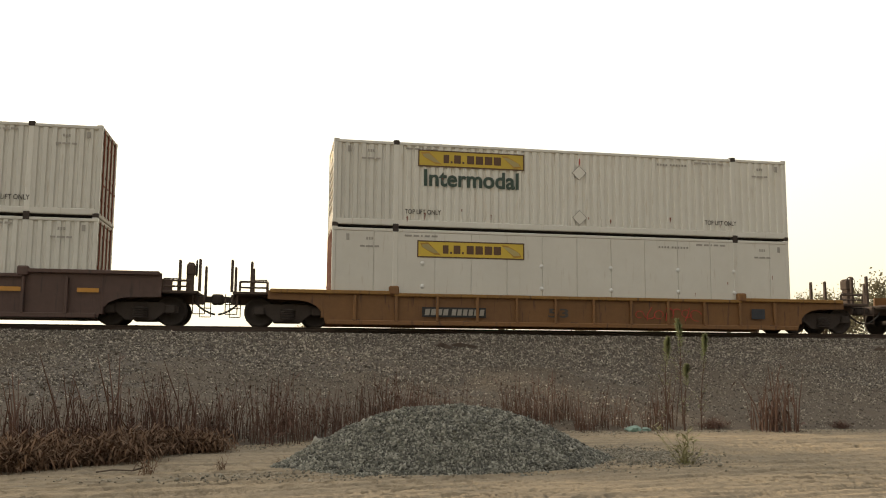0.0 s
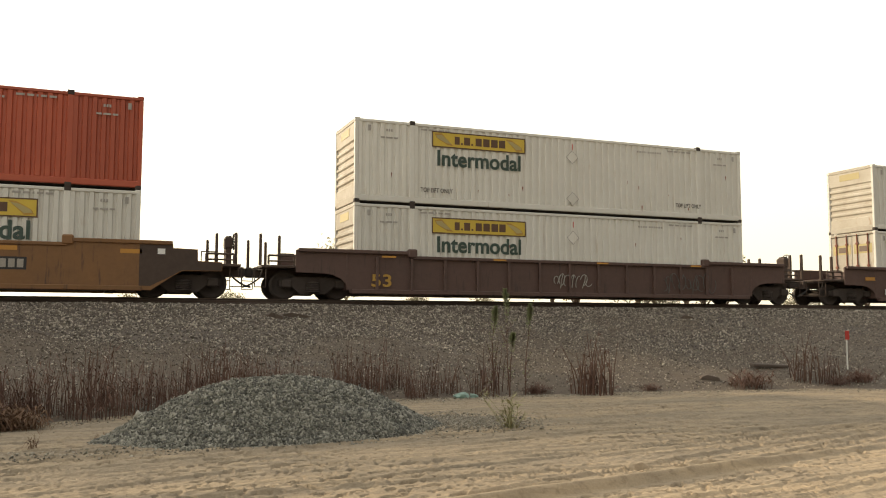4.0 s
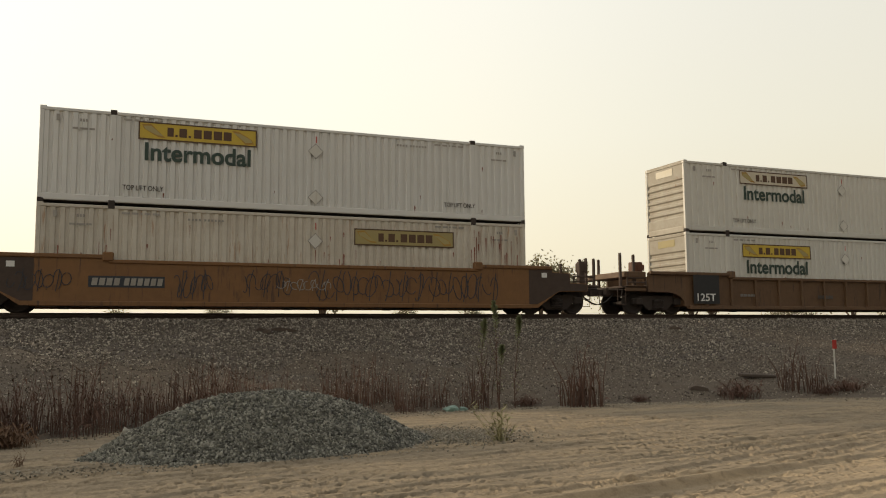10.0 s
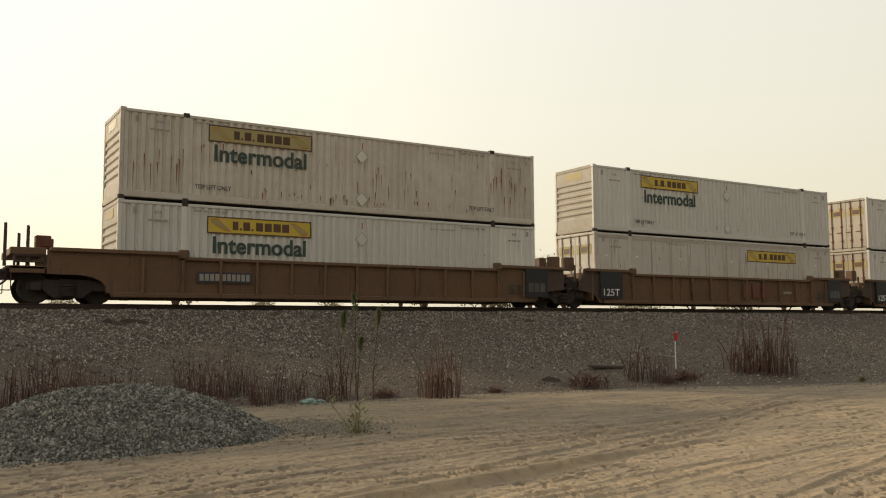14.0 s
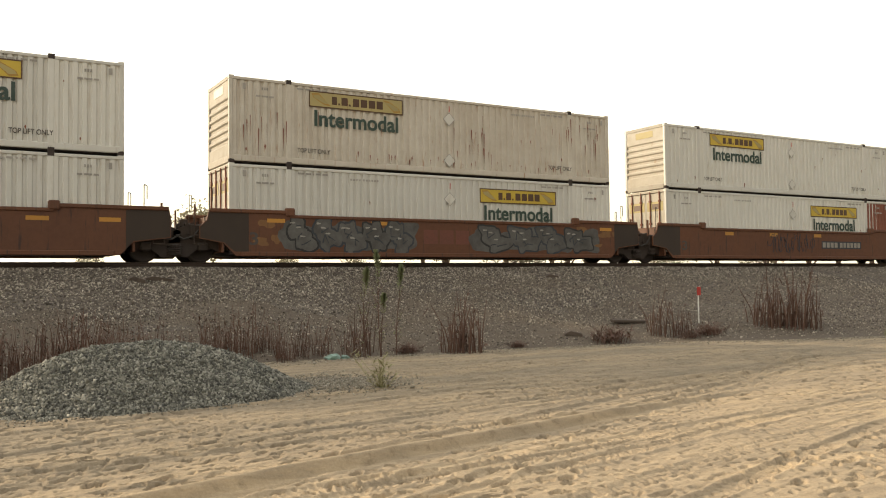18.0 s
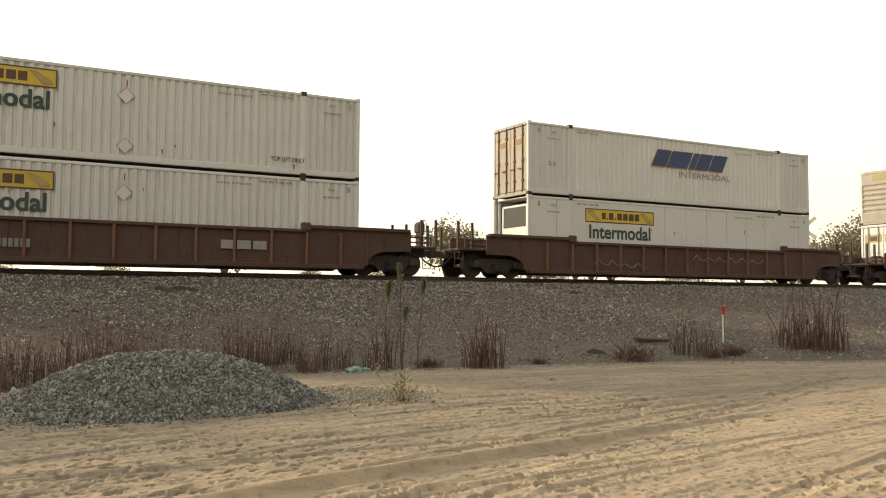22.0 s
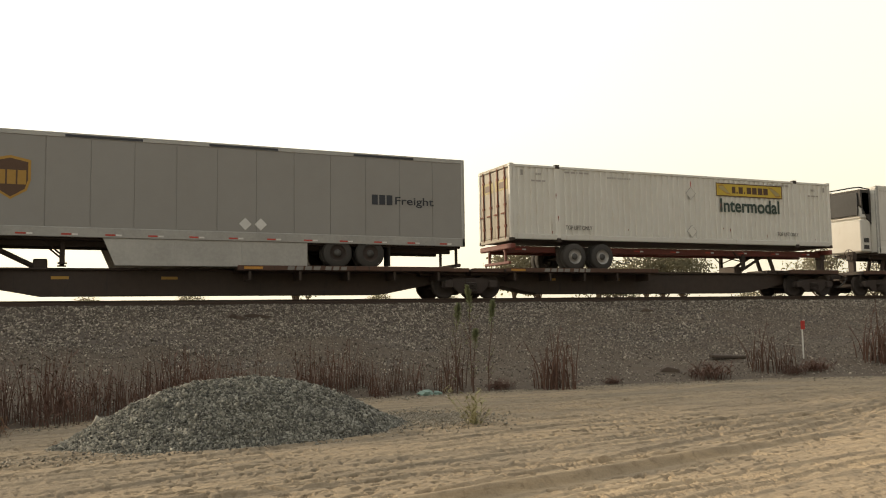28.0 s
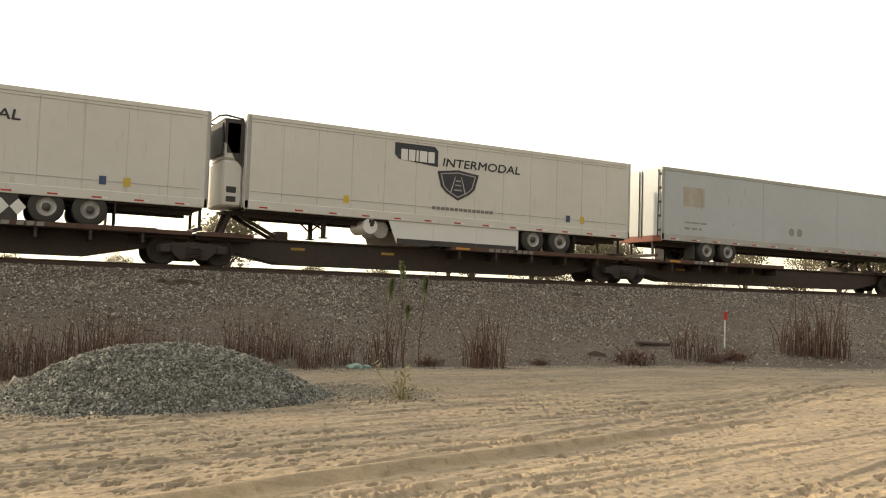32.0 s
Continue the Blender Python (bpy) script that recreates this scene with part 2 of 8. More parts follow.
FADED_RED = surface("faded_red_stencil", (0.165, 0.050, 0.030), 0.6, second=(0.11, 0.045, 0.028), grain=8, amount=0.6, bump=0)
RED_INK = surface("red_film", (0.45, 0.05, 0.03), 0.5, bump=0, amount=0.2)
GOLD = surface("gold_film", (0.42, 0.24, 0.04), 0.45, bump=0, amount=0.3)
# sooty brown steel, coloured darker still for the deep shade at car ends
SOOT_SHADE = surface("sooty_shaded_steel", (0.088, 0.058, 0.043), 0.85, second=(0.054, 0.039, 0.032), grain=6.0, bump=0.25)
END_BLACK = surface("sooty_black_paint", (0.042, 0.030, 0.023), 0.9, second=(0.060, 0.042, 0.031), grain=5.0, bump=0.2)
NOTE_INK = surface("dark_stencil", (0.075, 0.062, 0.052), 0.6, bump=0, amount=0.3)
BROWN_INK = surface("brown_film", (0.10, 0.05, 0.025), 0.5, bump=0, amount=0.3)
REFLECTOR = surface("amber_reflector", (0.50, 0.235, 0.035), 0.35, bump=0, amount=0.3)
RUST = surface("rust_primer", (0.24, 0.085, 0.05), 0.7, second=(0.15, 0.05, 0.03), bump=0.2)
CAST = surface("cast_steel", (0.056, 0.042, 0.035), 0.9, 0.0, second=(0.040, 0.031, 0.027), grain=8, bump=0.3)
WHEEL = surface("wheel_steel", (0.052, 0.040, 0.034), 0.85, 0.0, second=(0.038, 0.031, 0.027), bump=0.1)
RUBBER = surface("rubber", (0.038, 0.035, 0.032), 0.85, second=(0.062, 0.055, 0.048), bump=0.2)
ALLOY = surface("alloy_rim", (0.40, 0.39, 0.37), 0.45, 0.4, second=(0.20, 0.18, 0.16), bump=0)
HUB = surface("dark_hub", (0.07, 0.065, 0.06), 0.6, bump=0.1)
DUSKY = surface("dusty_black_panel", (0.050, 0.044, 0.041), 0.7, second=(0.036, 0.032, 0.030), bump=0.05)
RED_STEEL = surface("red_chassis_paint", (0.175, 0.040, 0.028), 0.6, second=(0.11, 0.034, 0.026), bump=0.1)
GRILLE = surface("dark_grille", (0.062, 0.060, 0.058), 0.75, bump=0.1)
TEAL_PAINT = surface("teal_spray", (0.165, 0.235, 0.205), 0.65, second=(0.10, 0.15, 0.13), grain=3.0, blotch=1.6, amount=0.6, bump=0)
PINK_PAINT = surface("pink_spray", (0.34, 0.19, 0.18), 0.65, second=(0.27, 0.075, 0.075), grain=3.0, blotch=1.6, amount=0.7, bump=0)
GREY_PAINT = surface("grey_spray", (0.135, 0.13, 0.12), 0.65, second=(0.06, 0.055, 0.05), grain=3.0, blotch=1.6, amount=0.7, bump=0)
PALE_SPRAY = surface("pale_spray", (0.34, 0.32, 0.28), 0.6, bump=0)


def car_paint(name, color, second, streak):
    return surface(name, color, 0.65, second=second, grain=5.0, blotch=0.55, amount=0.55, bump=0.15, bump_scale=40.0, vary=0.08, streak=streak, streak_at=0.58)


YELLOW_CAR = car_paint("orange_yellow_car_paint", (0.215, 0.102, 0.033), (0.148, 0.074, 0.031), (0.080, 0.043, 0.026))
TAN_CAR = car_paint("tan_orange_car_paint", (0.152, 0.083, 0.040), (0.105, 0.059, 0.031), (0.058, 0.035, 0.024))
RED_CAR = car_paint("red_orange_car_paint", (0.135, 0.050, 0.020), (0.092, 0.036, 0.018), (0.046, 0.023, 0.016))
EDGE_YELLOW = car_paint("worn_yellow_edge_paint", (0.30, 0.160, 0.034), (0.195, 0.098, 0.030), (0.085, 0.046, 0.024))
RIB_PALER = car_paint("paler_rib_paint", (0.165, 0.076, 0.038), (0.120, 0.056, 0.030), (0.066, 0.036, 0.023))
RUST_CAR = car_paint("rust_red_car_paint", (0.094, 0.044, 0.026), (0.064, 0.032, 0.021), (0.036, 0.022, 0.017))
BROWN_CAR = car_paint("dark_brown_car_paint", (0.098, 0.054, 0.043), (0.070, 0.042, 0.034), (0.048, 0.030, 0.026))
NAVY_CAR = car_paint("navy_car_paint", (0.040, 0.041, 0.064), (0.047, 0.045, 0.060), (0.043, 0.039, 0.041))
SPINE_PAINT = car_paint("sooty_spine_paint", (0.052, 0.033, 0.023), (0.036, 0.026, 0.021), (0.026, 0.021, 0.018))
REED = surface("dry_reed", (0.128, 0.066, 0.044), 0.85, second=(0.066, 0.036, 0.026), bump=0, vary=0.2)
STRAW = surface("dry_grass", (0.150, 0.084, 0.044), 0.9, second=(0.098, 0.054, 0.030), bump=0, vary=0.2)
PALE_WEED = surface("pale_weed", (0.25, 0.24, 0.115), 0.8, second=(0.30, 0.25, 0.14), bump=0, vary=0.1)
WEED = surface("green_weed", (0.20, 0.22, 0.125), 0.8, second=(0.25, 0.235, 0.14), bump=0, vary=0.2)
def leaf_material(name, color):
    """Leaves that let light through."""
    m = bpy.data.materials.new(name)
    m.use_nodes = True
    n, l = m.node_tree.nodes, m.node_tree.links
    thin, both_ = n.new("ShaderNodeBsdfTranslucent"), n.new("ShaderNodeMixShader")
    bsdf = n["Principled BSDF"]
    noise, tone_ = n.new("ShaderNodeTexNoise"), n.new("ShaderNodeMix")
    noise.inputs["Scale"].default_value = 0.8
    tone_.data_type = "RGBA"
    l.new(noise.outputs["Fac"], tone_.inputs[0])
    tone_.inputs[6].default_value, tone_.inputs[7].default_value = (*color, 1), (color[0] * 1.6, color[1] * 1.5, color[2] * 1.4, 1)
    l.new(tone_.outputs[2], bsdf.inputs["Base Color"])
    l.new(tone_.outputs[2], thin.inputs["Color"])
    bsdf.inputs["Roughness"].default_value = 0.8
    both_.inputs[0].default_value = 0.6
    l.new(bsdf.outputs[0], both_.inputs[1])
    l.new(thin.outputs[0], both_.inputs[2])
    l.new(both_.outputs[0], n["Material Output"].inputs["Surface"])
    return m


SPIRE_LEAF = leaf_material("spire_leaves", (0.17, 0.19, 0.10))
# far leaves: the haze in front of them is mixed into a paler colour
LEAF = leaf_material("hazed_foliage", (0.16, 0.15, 0.10))
BARK = surface("bark", (0.12, 0.085, 0.06), 0.9, bump=0.4)
GRAVEL = surface("crushed_granite", (0.12, 0.113, 0.092), 0.9, second=(0.075, 0.071, 0.058), grain=14, blotch=1.2, amount=0.5, bump=0.6, bump_scale=25, vary=0)
POST_WHITE = surface("white_post_paint", (0.72, 0.70, 0.65), 0.6, bump=0.1)
POST_RED = surface("red_post_paint", (0.50, 0.04, 0.03), 0.6, bump=0.1)
OLD_WOOD = surface("weathered_wood", (0.12, 0.09, 0.07), 0.9, bump=0.4)
PLASTIC = surface("pale_green_plastic", (0.20, 0.30, 0.25), 0.5, bump=0.1)


def stones(name, light, dark, warm):
    """Loose stones: each island takes a tone of its own."""
    m = bpy.data.materials.new(name)
    m.use_nodes = True
    n, l = m.node_tree.nodes, m.node_tree.links
    geo, ramp = n.new("ShaderNodeNewGeometry"), n.new("ShaderNodeValToRGB")
    e = ramp.color_ramp.elements
    e[0].color, e[1].color = (*dark, 1), (*light, 1)
    mid = e.new(0.5)
    mid.color = (*warm, 1)
    e.new(0.72).color = (*[(a + b) / 2.2 for a, b in zip(light, warm)], 1)
    l.new(geo.outputs["Random Per Island"], ramp.inputs[0])
    l.new(ramp.outputs[0], n["Principled BSDF"].inputs["Base Color"])
    n["Principled BSDF"].inputs["Roughness"].default_value = 0.85
    return m


PILE_STONE = stones("granite_stones", (0.32, 0.305, 0.250), (0.036, 0.035, 0.030), (0.138, 0.132, 0.106))
ROAD_STONE = stones("road_stones", (0.34, 0.30, 0.235), (0.09, 0.078, 0.058), (0.19, 0.165, 0.122))
BED_STONE = stones("ballast_stones", (0.44, 0.385, 0.31), (0.054, 0.044, 0.035), (0.128, 0.104, 0.080))


# ---- mesh tools ----
class Shape:
    """Gathers verts and faces for one mesh."""

    def __init__(self):
        self.v, self.f = [], []

    def box(self, x0, x1, y0, y1, z0, z1, c=0.012):
        c = min(c, (x1 - x0) * 0.3, (y1 - y0) * 0.3, (z1 - z0) * 0.3)
        if c <= 0.0005:
            o = len(self.v)
            self.v += [(x, y, z) for x in (x0, x1) for y in (y0, y1) for z in (z0, z1)]
            self.f += [tuple(o + i for i in q) for q in ((0, 1, 3, 2), (4, 6, 7, 5), (0, 4, 5, 1), (2, 3, 7, 6), (0, 2, 6, 4), (1, 5, 7, 3))]
            return self
        o = len(self.v)
        lo, hi = (x0, y0, z0), (x1, y1, z1)
        index = {}
        for s in ((a, b, d) for a in (0, 1) for b in (0, 1) for d in (0, 1)):
            for k in range(3):
                p = []
                for i in range(3):
                    q = hi[i] if s[i] else lo[i]
                    if i != k:
                        q += -c if s[i] else c
                    p.append(q)
                index[s, k] = len(self.v)
                self.v.append(tuple(p))
        for k in range(3):
            i, j = [q for q in range(3) if q != k]
            for side in (0, 1):
                ring = []
                for a, b in ((0, 0), (1, 0), (1, 1), (0, 1)):
                    s = [0, 0, 0]
                    s[k], s[i], s[j] = side, a, b
                    ring.append(index[tuple(s), k])
                self.f.append(tuple(ring if (side == 1) == (k != 1) else ring[::-1]))
            # the bevels along axis k
            for a in (0, 1):
                for b in (0, 1):
                    s0, s1 = [0, 0, 0], [0, 0, 0]
                    s0[i] = s1[i] = a
                    s0[j] = s1[j] = b
                    s1[k] = 1
                    s0, s1 = tuple(s0), tuple(s1)
                    self.f.append((index[s0, i], index[s1, i], index[s1, j], index[s0, j]))
        for s in ((a, b, d) for a in (0, 1) for b in (0, 1) for d in (0, 1)):
            self.f.append((index[s, 0], index[s, 1], index[s, 2]))
        return self

    def slab(self, outline, y0, y1):
        """An outline in x and z, drawn out from y0 to y1."""
        o, k = len(self.v), len(outline)
        self.v += [(x, y0, z) for x, z in outline] + [(x, y1, z) for x, z in outline]
        self.f.append(tuple(range(o, o + k)))
        self.f.append(tuple(range(o + 2 * k - 1, o + k - 1, -1)))
        self.f += [(o + i, o + k + i, o + k + (i + 1) % k, o + (i + 1) % k) for i in range(k)]
        return self

    def tube(self, p, q, r, n=8, r2=None):
        p, q = Vector(p), Vector(q)
        way = (q - p).normalized()
        side = way.orthogonal().normalized()
        up = way.cross(side)
        o = len(self.v)
        for end, rad in ((p, r), (q, r if r2 is None else r2)):
            self.v += [tuple(end + rad * (math.cos(a) * side + math.sin(a) * up)) for a in (2 * math.pi * i / n for i in range(n))]
        self.f += [(o + i, o + (i + 1) % n, o + n + (i + 1) % n, o + n + i) for i in range(n)]
        self.f += [tuple(range(o + n - 1, o - 1, -1)), tuple(range(o + n, o + 2 * n))]
        return self

    def pipe(self, points, r, n=6):
        for a, b in zip(points, points[1:]):
            self.tube(a, b, r, n)
        return self

    def lathe(self, profile, centre, n=24, axis="y"):
        """A profile of (radius, along) turned round an axis through centre."""
        o, k = len(self.v), len(profile)
        for i in range(n):
            a = 2 * math.pi * i / n
            for r, t in profile:
                u, w = r * math.cos(a), r * math.sin(a)
                p = (u, t, w) if axis == "y" else (u, w, t)
                self.v.append(tuple(p[d] + centre[d] for d in range(3)))
        for i in range(n):
            for j in range(k - 1):
                self.f.append((o + i * k + j, o + i * k + j + 1, o + ((i + 1) % n) * k + j + 1, o + ((i + 1) % n) * k + j))
        return self

    def mesh(self, name, smooth=False):
        me = bpy.data.meshes.new(name)
        me.from_pydata(self.v, [], self.f)
        bm = bmesh.new()
        bm.from_mesh(me)
        bmesh.ops.recalc_face_normals(bm, faces=bm.faces)
        bm.to_mesh(me)
        bm.free()
        if smooth:
            me.polygons.foreach_set("use_smooth", [True] * len(me.polygons))
        me.materials.append(None)
        return me


KEPT = {}


def kept(key, make, smooth=False):
    """One mesh for all alike parts."""
    if key not in KEPT:
        made = make()
        KEPT[key] = made.mesh(str(key), smooth) if isinstance(made, Shape) else made
    return KEPT[key]


def part(name, data, material, parent=None, label="", at=(0, 0, 0), turn=None):
    if isinstance(data, Shape):
        data = data.mesh(name)
    ob = new(name, data)
    ob.material_slots[0].link = "OBJECT"
    ob.material_slots[0].material = material
    ob.parent = parent
    ob.location = at
    if turn:
        ob.rotation_euler = turn
    if label:
        ob["label"] = label
    return ob


def thing(name, label, category, group="", kind=""):
    ob = new(name)
    ob.empty_display_size = 0.3
    return tagged(ob, label, category, group, kind)


def writing(words, width, height, slant=0.0, bold=0.012, heavy=0.0):
    """Flat letters of the built-in font, facing -y, their lower left corner at the origin."""
    key = ("writing", words, width, height, slant, bold, heavy)
    if key not in KEPT:
        curve = bpy.data.curves.new("writing", "FONT")
        curve.body = words
        curve.offset = bold
        ob = new("writing", curve)
        bpy.context.view_layer.update()
        me = bpy.data.meshes.new_from_object(ob.evaluated_get(bpy.context.evaluated_depsgraph_get()))
        bpy.data.objects.remove(ob)
        co = np.empty(len(me.vertices) * 3)
        me.vertices.foreach_get("co", co)
        co = co.reshape(-1, 3)
        lo, hi = co.min(0), co.max(0)
        x = (co[:, 0] - lo[0]) / (hi[0] - lo[0]) * width
        z = (co[:, 1] - lo[1]) / (hi[1] - lo[1]) * height
        out = np.stack([x + slant * z, np.zeros(len(x)), z], -1)
        me.vertices.foreach_set("co", out.ravel())
        if heavy:
            # a heavier face: the same letters laid over one another, each a hair further out
            loops = [tuple(p.vertices) for p in me.polygons]
            verts_, faces_ = [], []
            for k, (dx, dz) in enumerate(((0, 0), (heavy, 0), (-heavy, 0), (0, heavy), (0, -heavy), (heavy * 0.7, heavy * 0.7), (-heavy * 0.7, -heavy * 0.7))):
                o = len(verts_)
                verts_ += [(a + dx, -0.0005 * k, c + dz) for a, b, c in out]
                faces_ += [tuple(o + i for i in f) for f in loops]
            me = bpy.data.meshes.new("writing")
            me.from_pydata(verts_, [], faces_)
        me.materials.clear()
        me.materials.append(None)
        KEPT[key] = me
    return KEPT[key]


def bars(cells, width, height, slant=0.0):
    """Plain blocks in a row, in place of marks: cells are widths, a minus is a gap."""
    total = sum(abs(c) for c in cells)
    s, x = Shape(), 0.0
    for c in cells:
        w = abs(c) / total * width
        if c > 0:
            o = len(s.v)
            s.v += [(x, 0, 0), (x + w, 0, 0), (x + w + slant * height, 0, height), (x + slant * height, 0, height)]
            s.f.append((o, o + 1, o + 2, o + 3))
        x += w
    return s


def flat(outline):
    """A flat sheet facing -y from an outline in x and z."""
    s = Shape()
    s.v = [(x, 0, z) for x, z in outline]
    s.f = [tuple(range(len(outline)))]
    return s


def rect(w, h):
    return kept(("rect", w, h), lambda: flat([(0, 0), (w, 0), (w, h), (0, h)]))

# ---- ground ----
def value_noise(x, y, seed):
    xi, yi = np.floor(x).astype(np.int64), np.floor(y).astype(np.int64)
    fx, fy = x - xi, y - yi
    fx, fy = fx * fx * (3 - 2 * fx), fy * fy * (3 - 2 * fy)

    def h(i, j):
        k = (i * 374761393 + j * 668265263 + seed * 1442695041) & 0x7FFFFFFF
        k = ((k ^ (k >> 13)) * 1274126177) & 0x7FFFFFFF
        return ((k ^ (k >> 16)) & 0xFFFF) / 65535.0

    a, b, c, d = h(xi, yi), h(xi + 1, yi), h(xi, yi + 1), h(xi + 1, yi + 1)
    return (a * (1 - fx) + b * fx) * (1 - fy) + (c * (1 - fx) + d * fx) * fy - 0.5


def sheet(name, xs, ys, height, material):
    """A height field over a grid of xs and ys; height gives x, y and z arrays."""
    gx, gy = np.meshgrid(xs, ys)
    co = np.stack(height(gx, gy), -1).reshape(-1, 3)
    nx, ny = len(xs), len(ys)
    i = (np.arange(ny - 1)[:, None] * nx + np.arange(nx - 1)[None]).ravel()
    quads = np.stack([i, i + 1, i + nx + 1, i + nx], -1)
    me = bpy.data.meshes.new(name)
    me.vertices.add(len(co))
    me.vertices.foreach_set("co", co.ravel())
    me.loops.add(quads.size)
    me.loops.foreach_set("vertex_index", quads.ravel())
    me.polygons.add(len(quads))
    me.polygons.foreach_set("loop_start", np.arange(len(quads)) * 4)
    me.polygons.foreach_set("loop_total", np.full(len(quads), 4))
    me.polygons.foreach_set("use_smooth", np.ones(len(quads), bool))
    me.update(calc_edges=True)
    me.materials.append(material)
    return new(name, me)


def steps(*spans):
    """Grid lines: spans of (from, to, step)."""
    return np.concatenate([np.arange(a, b, s) for a, b, s in spans] + [[spans[-1][1]]])


TOE_X = [-400, -30, -6, -3.4, -1.5, 1, 5, 12, 17, 20, 24, 40, 80, 400]
TOE_Y = [13, 13, 12.6, 13.0, 14.6, 16.2, 17.2, 17.0, 16.2, 15.0, 13.9, 13.2, 13, 13]


def toe(x):
    return np.interp(x, TOE_X, TOE_Y)


ROAD = radians(14)   # the wheel tracks run aslant to the rails


def cell_random(i, j, seed):
    k = (i * 374761393 + j * 668265263 + seed * 1442695041) & 0x7FFFFFFF
    k = ((k ^ (k >> 13)) * 1274126177) & 0x7FFFFFFF
    return ((k ^ (k >> 16)) & 0xFFFF) / 65535.0


def pits(u, w, long, wide, deep, share, seed):
    """Trodden hollows, one at most in each cell of the road, with steep sides and a pushed-up rim."""
    cu, cw = long * 1.9, wide * 2.6
    i, j = np.floor(u / cu).astype(np.int64), np.floor(w / cw).astype(np.int64)
    have = cell_random(i, j, seed) < share
    pu = (i + 0.32 + 0.36 * cell_random(i, j, seed + 1)) * cu
    pw = (j + 0.32 + 0.36 * cell_random(i, j, seed + 2)) * cw
    turn = (cell_random(i, j, seed + 3) - 0.5) * 1.2
    du, dw = u - pu, w - pw
    a, b = du * np.cos(turn) + dw * np.sin(turn), -du * np.sin(turn) + dw * np.cos(turn)
    size = 0.55 + 0.45 * cell_random(i, j, seed + 4)
    r = np.sqrt((a / (long * 0.5 * size)) ** 2 + (b / (wide * 0.5 * size)) ** 2) + 0.5 * value_noise(u * 14, w * 14, seed + 5)
    hollow = -np.clip((1.0 - r) / 0.16, 0, 1)
    rim = 0.20 * np.clip(1 - np.abs(r - 1.22) / 0.26, 0, 1)
    return np.where(have, deep * size * (hollow + rim), 0.0)


def tracks():
    """Wheel tracks: aim in radians, offset across the road, half width, depth, lug spacing."""
    r = random.Random(31)
    out = []
    for i in range(34):
        out.append((ROAD + r.gauss(0, 0.05), 1.6 + i * 0.30 + r.uniform(-0.12, 0.12), r.uniform(0.07, 0.13), r.uniform(0.010, 0.027), r.uniform(0.065, 0.10)))
    for aim_, at in ((0.42, 4.4), (0.05, 6.3), (0.48, 3.6), (-0.02, 8.0), (0.38, 5.6)):
        out.append((aim_, at, 0.12, 0.022, 0.075))
    return out


TRACKS = tracks()


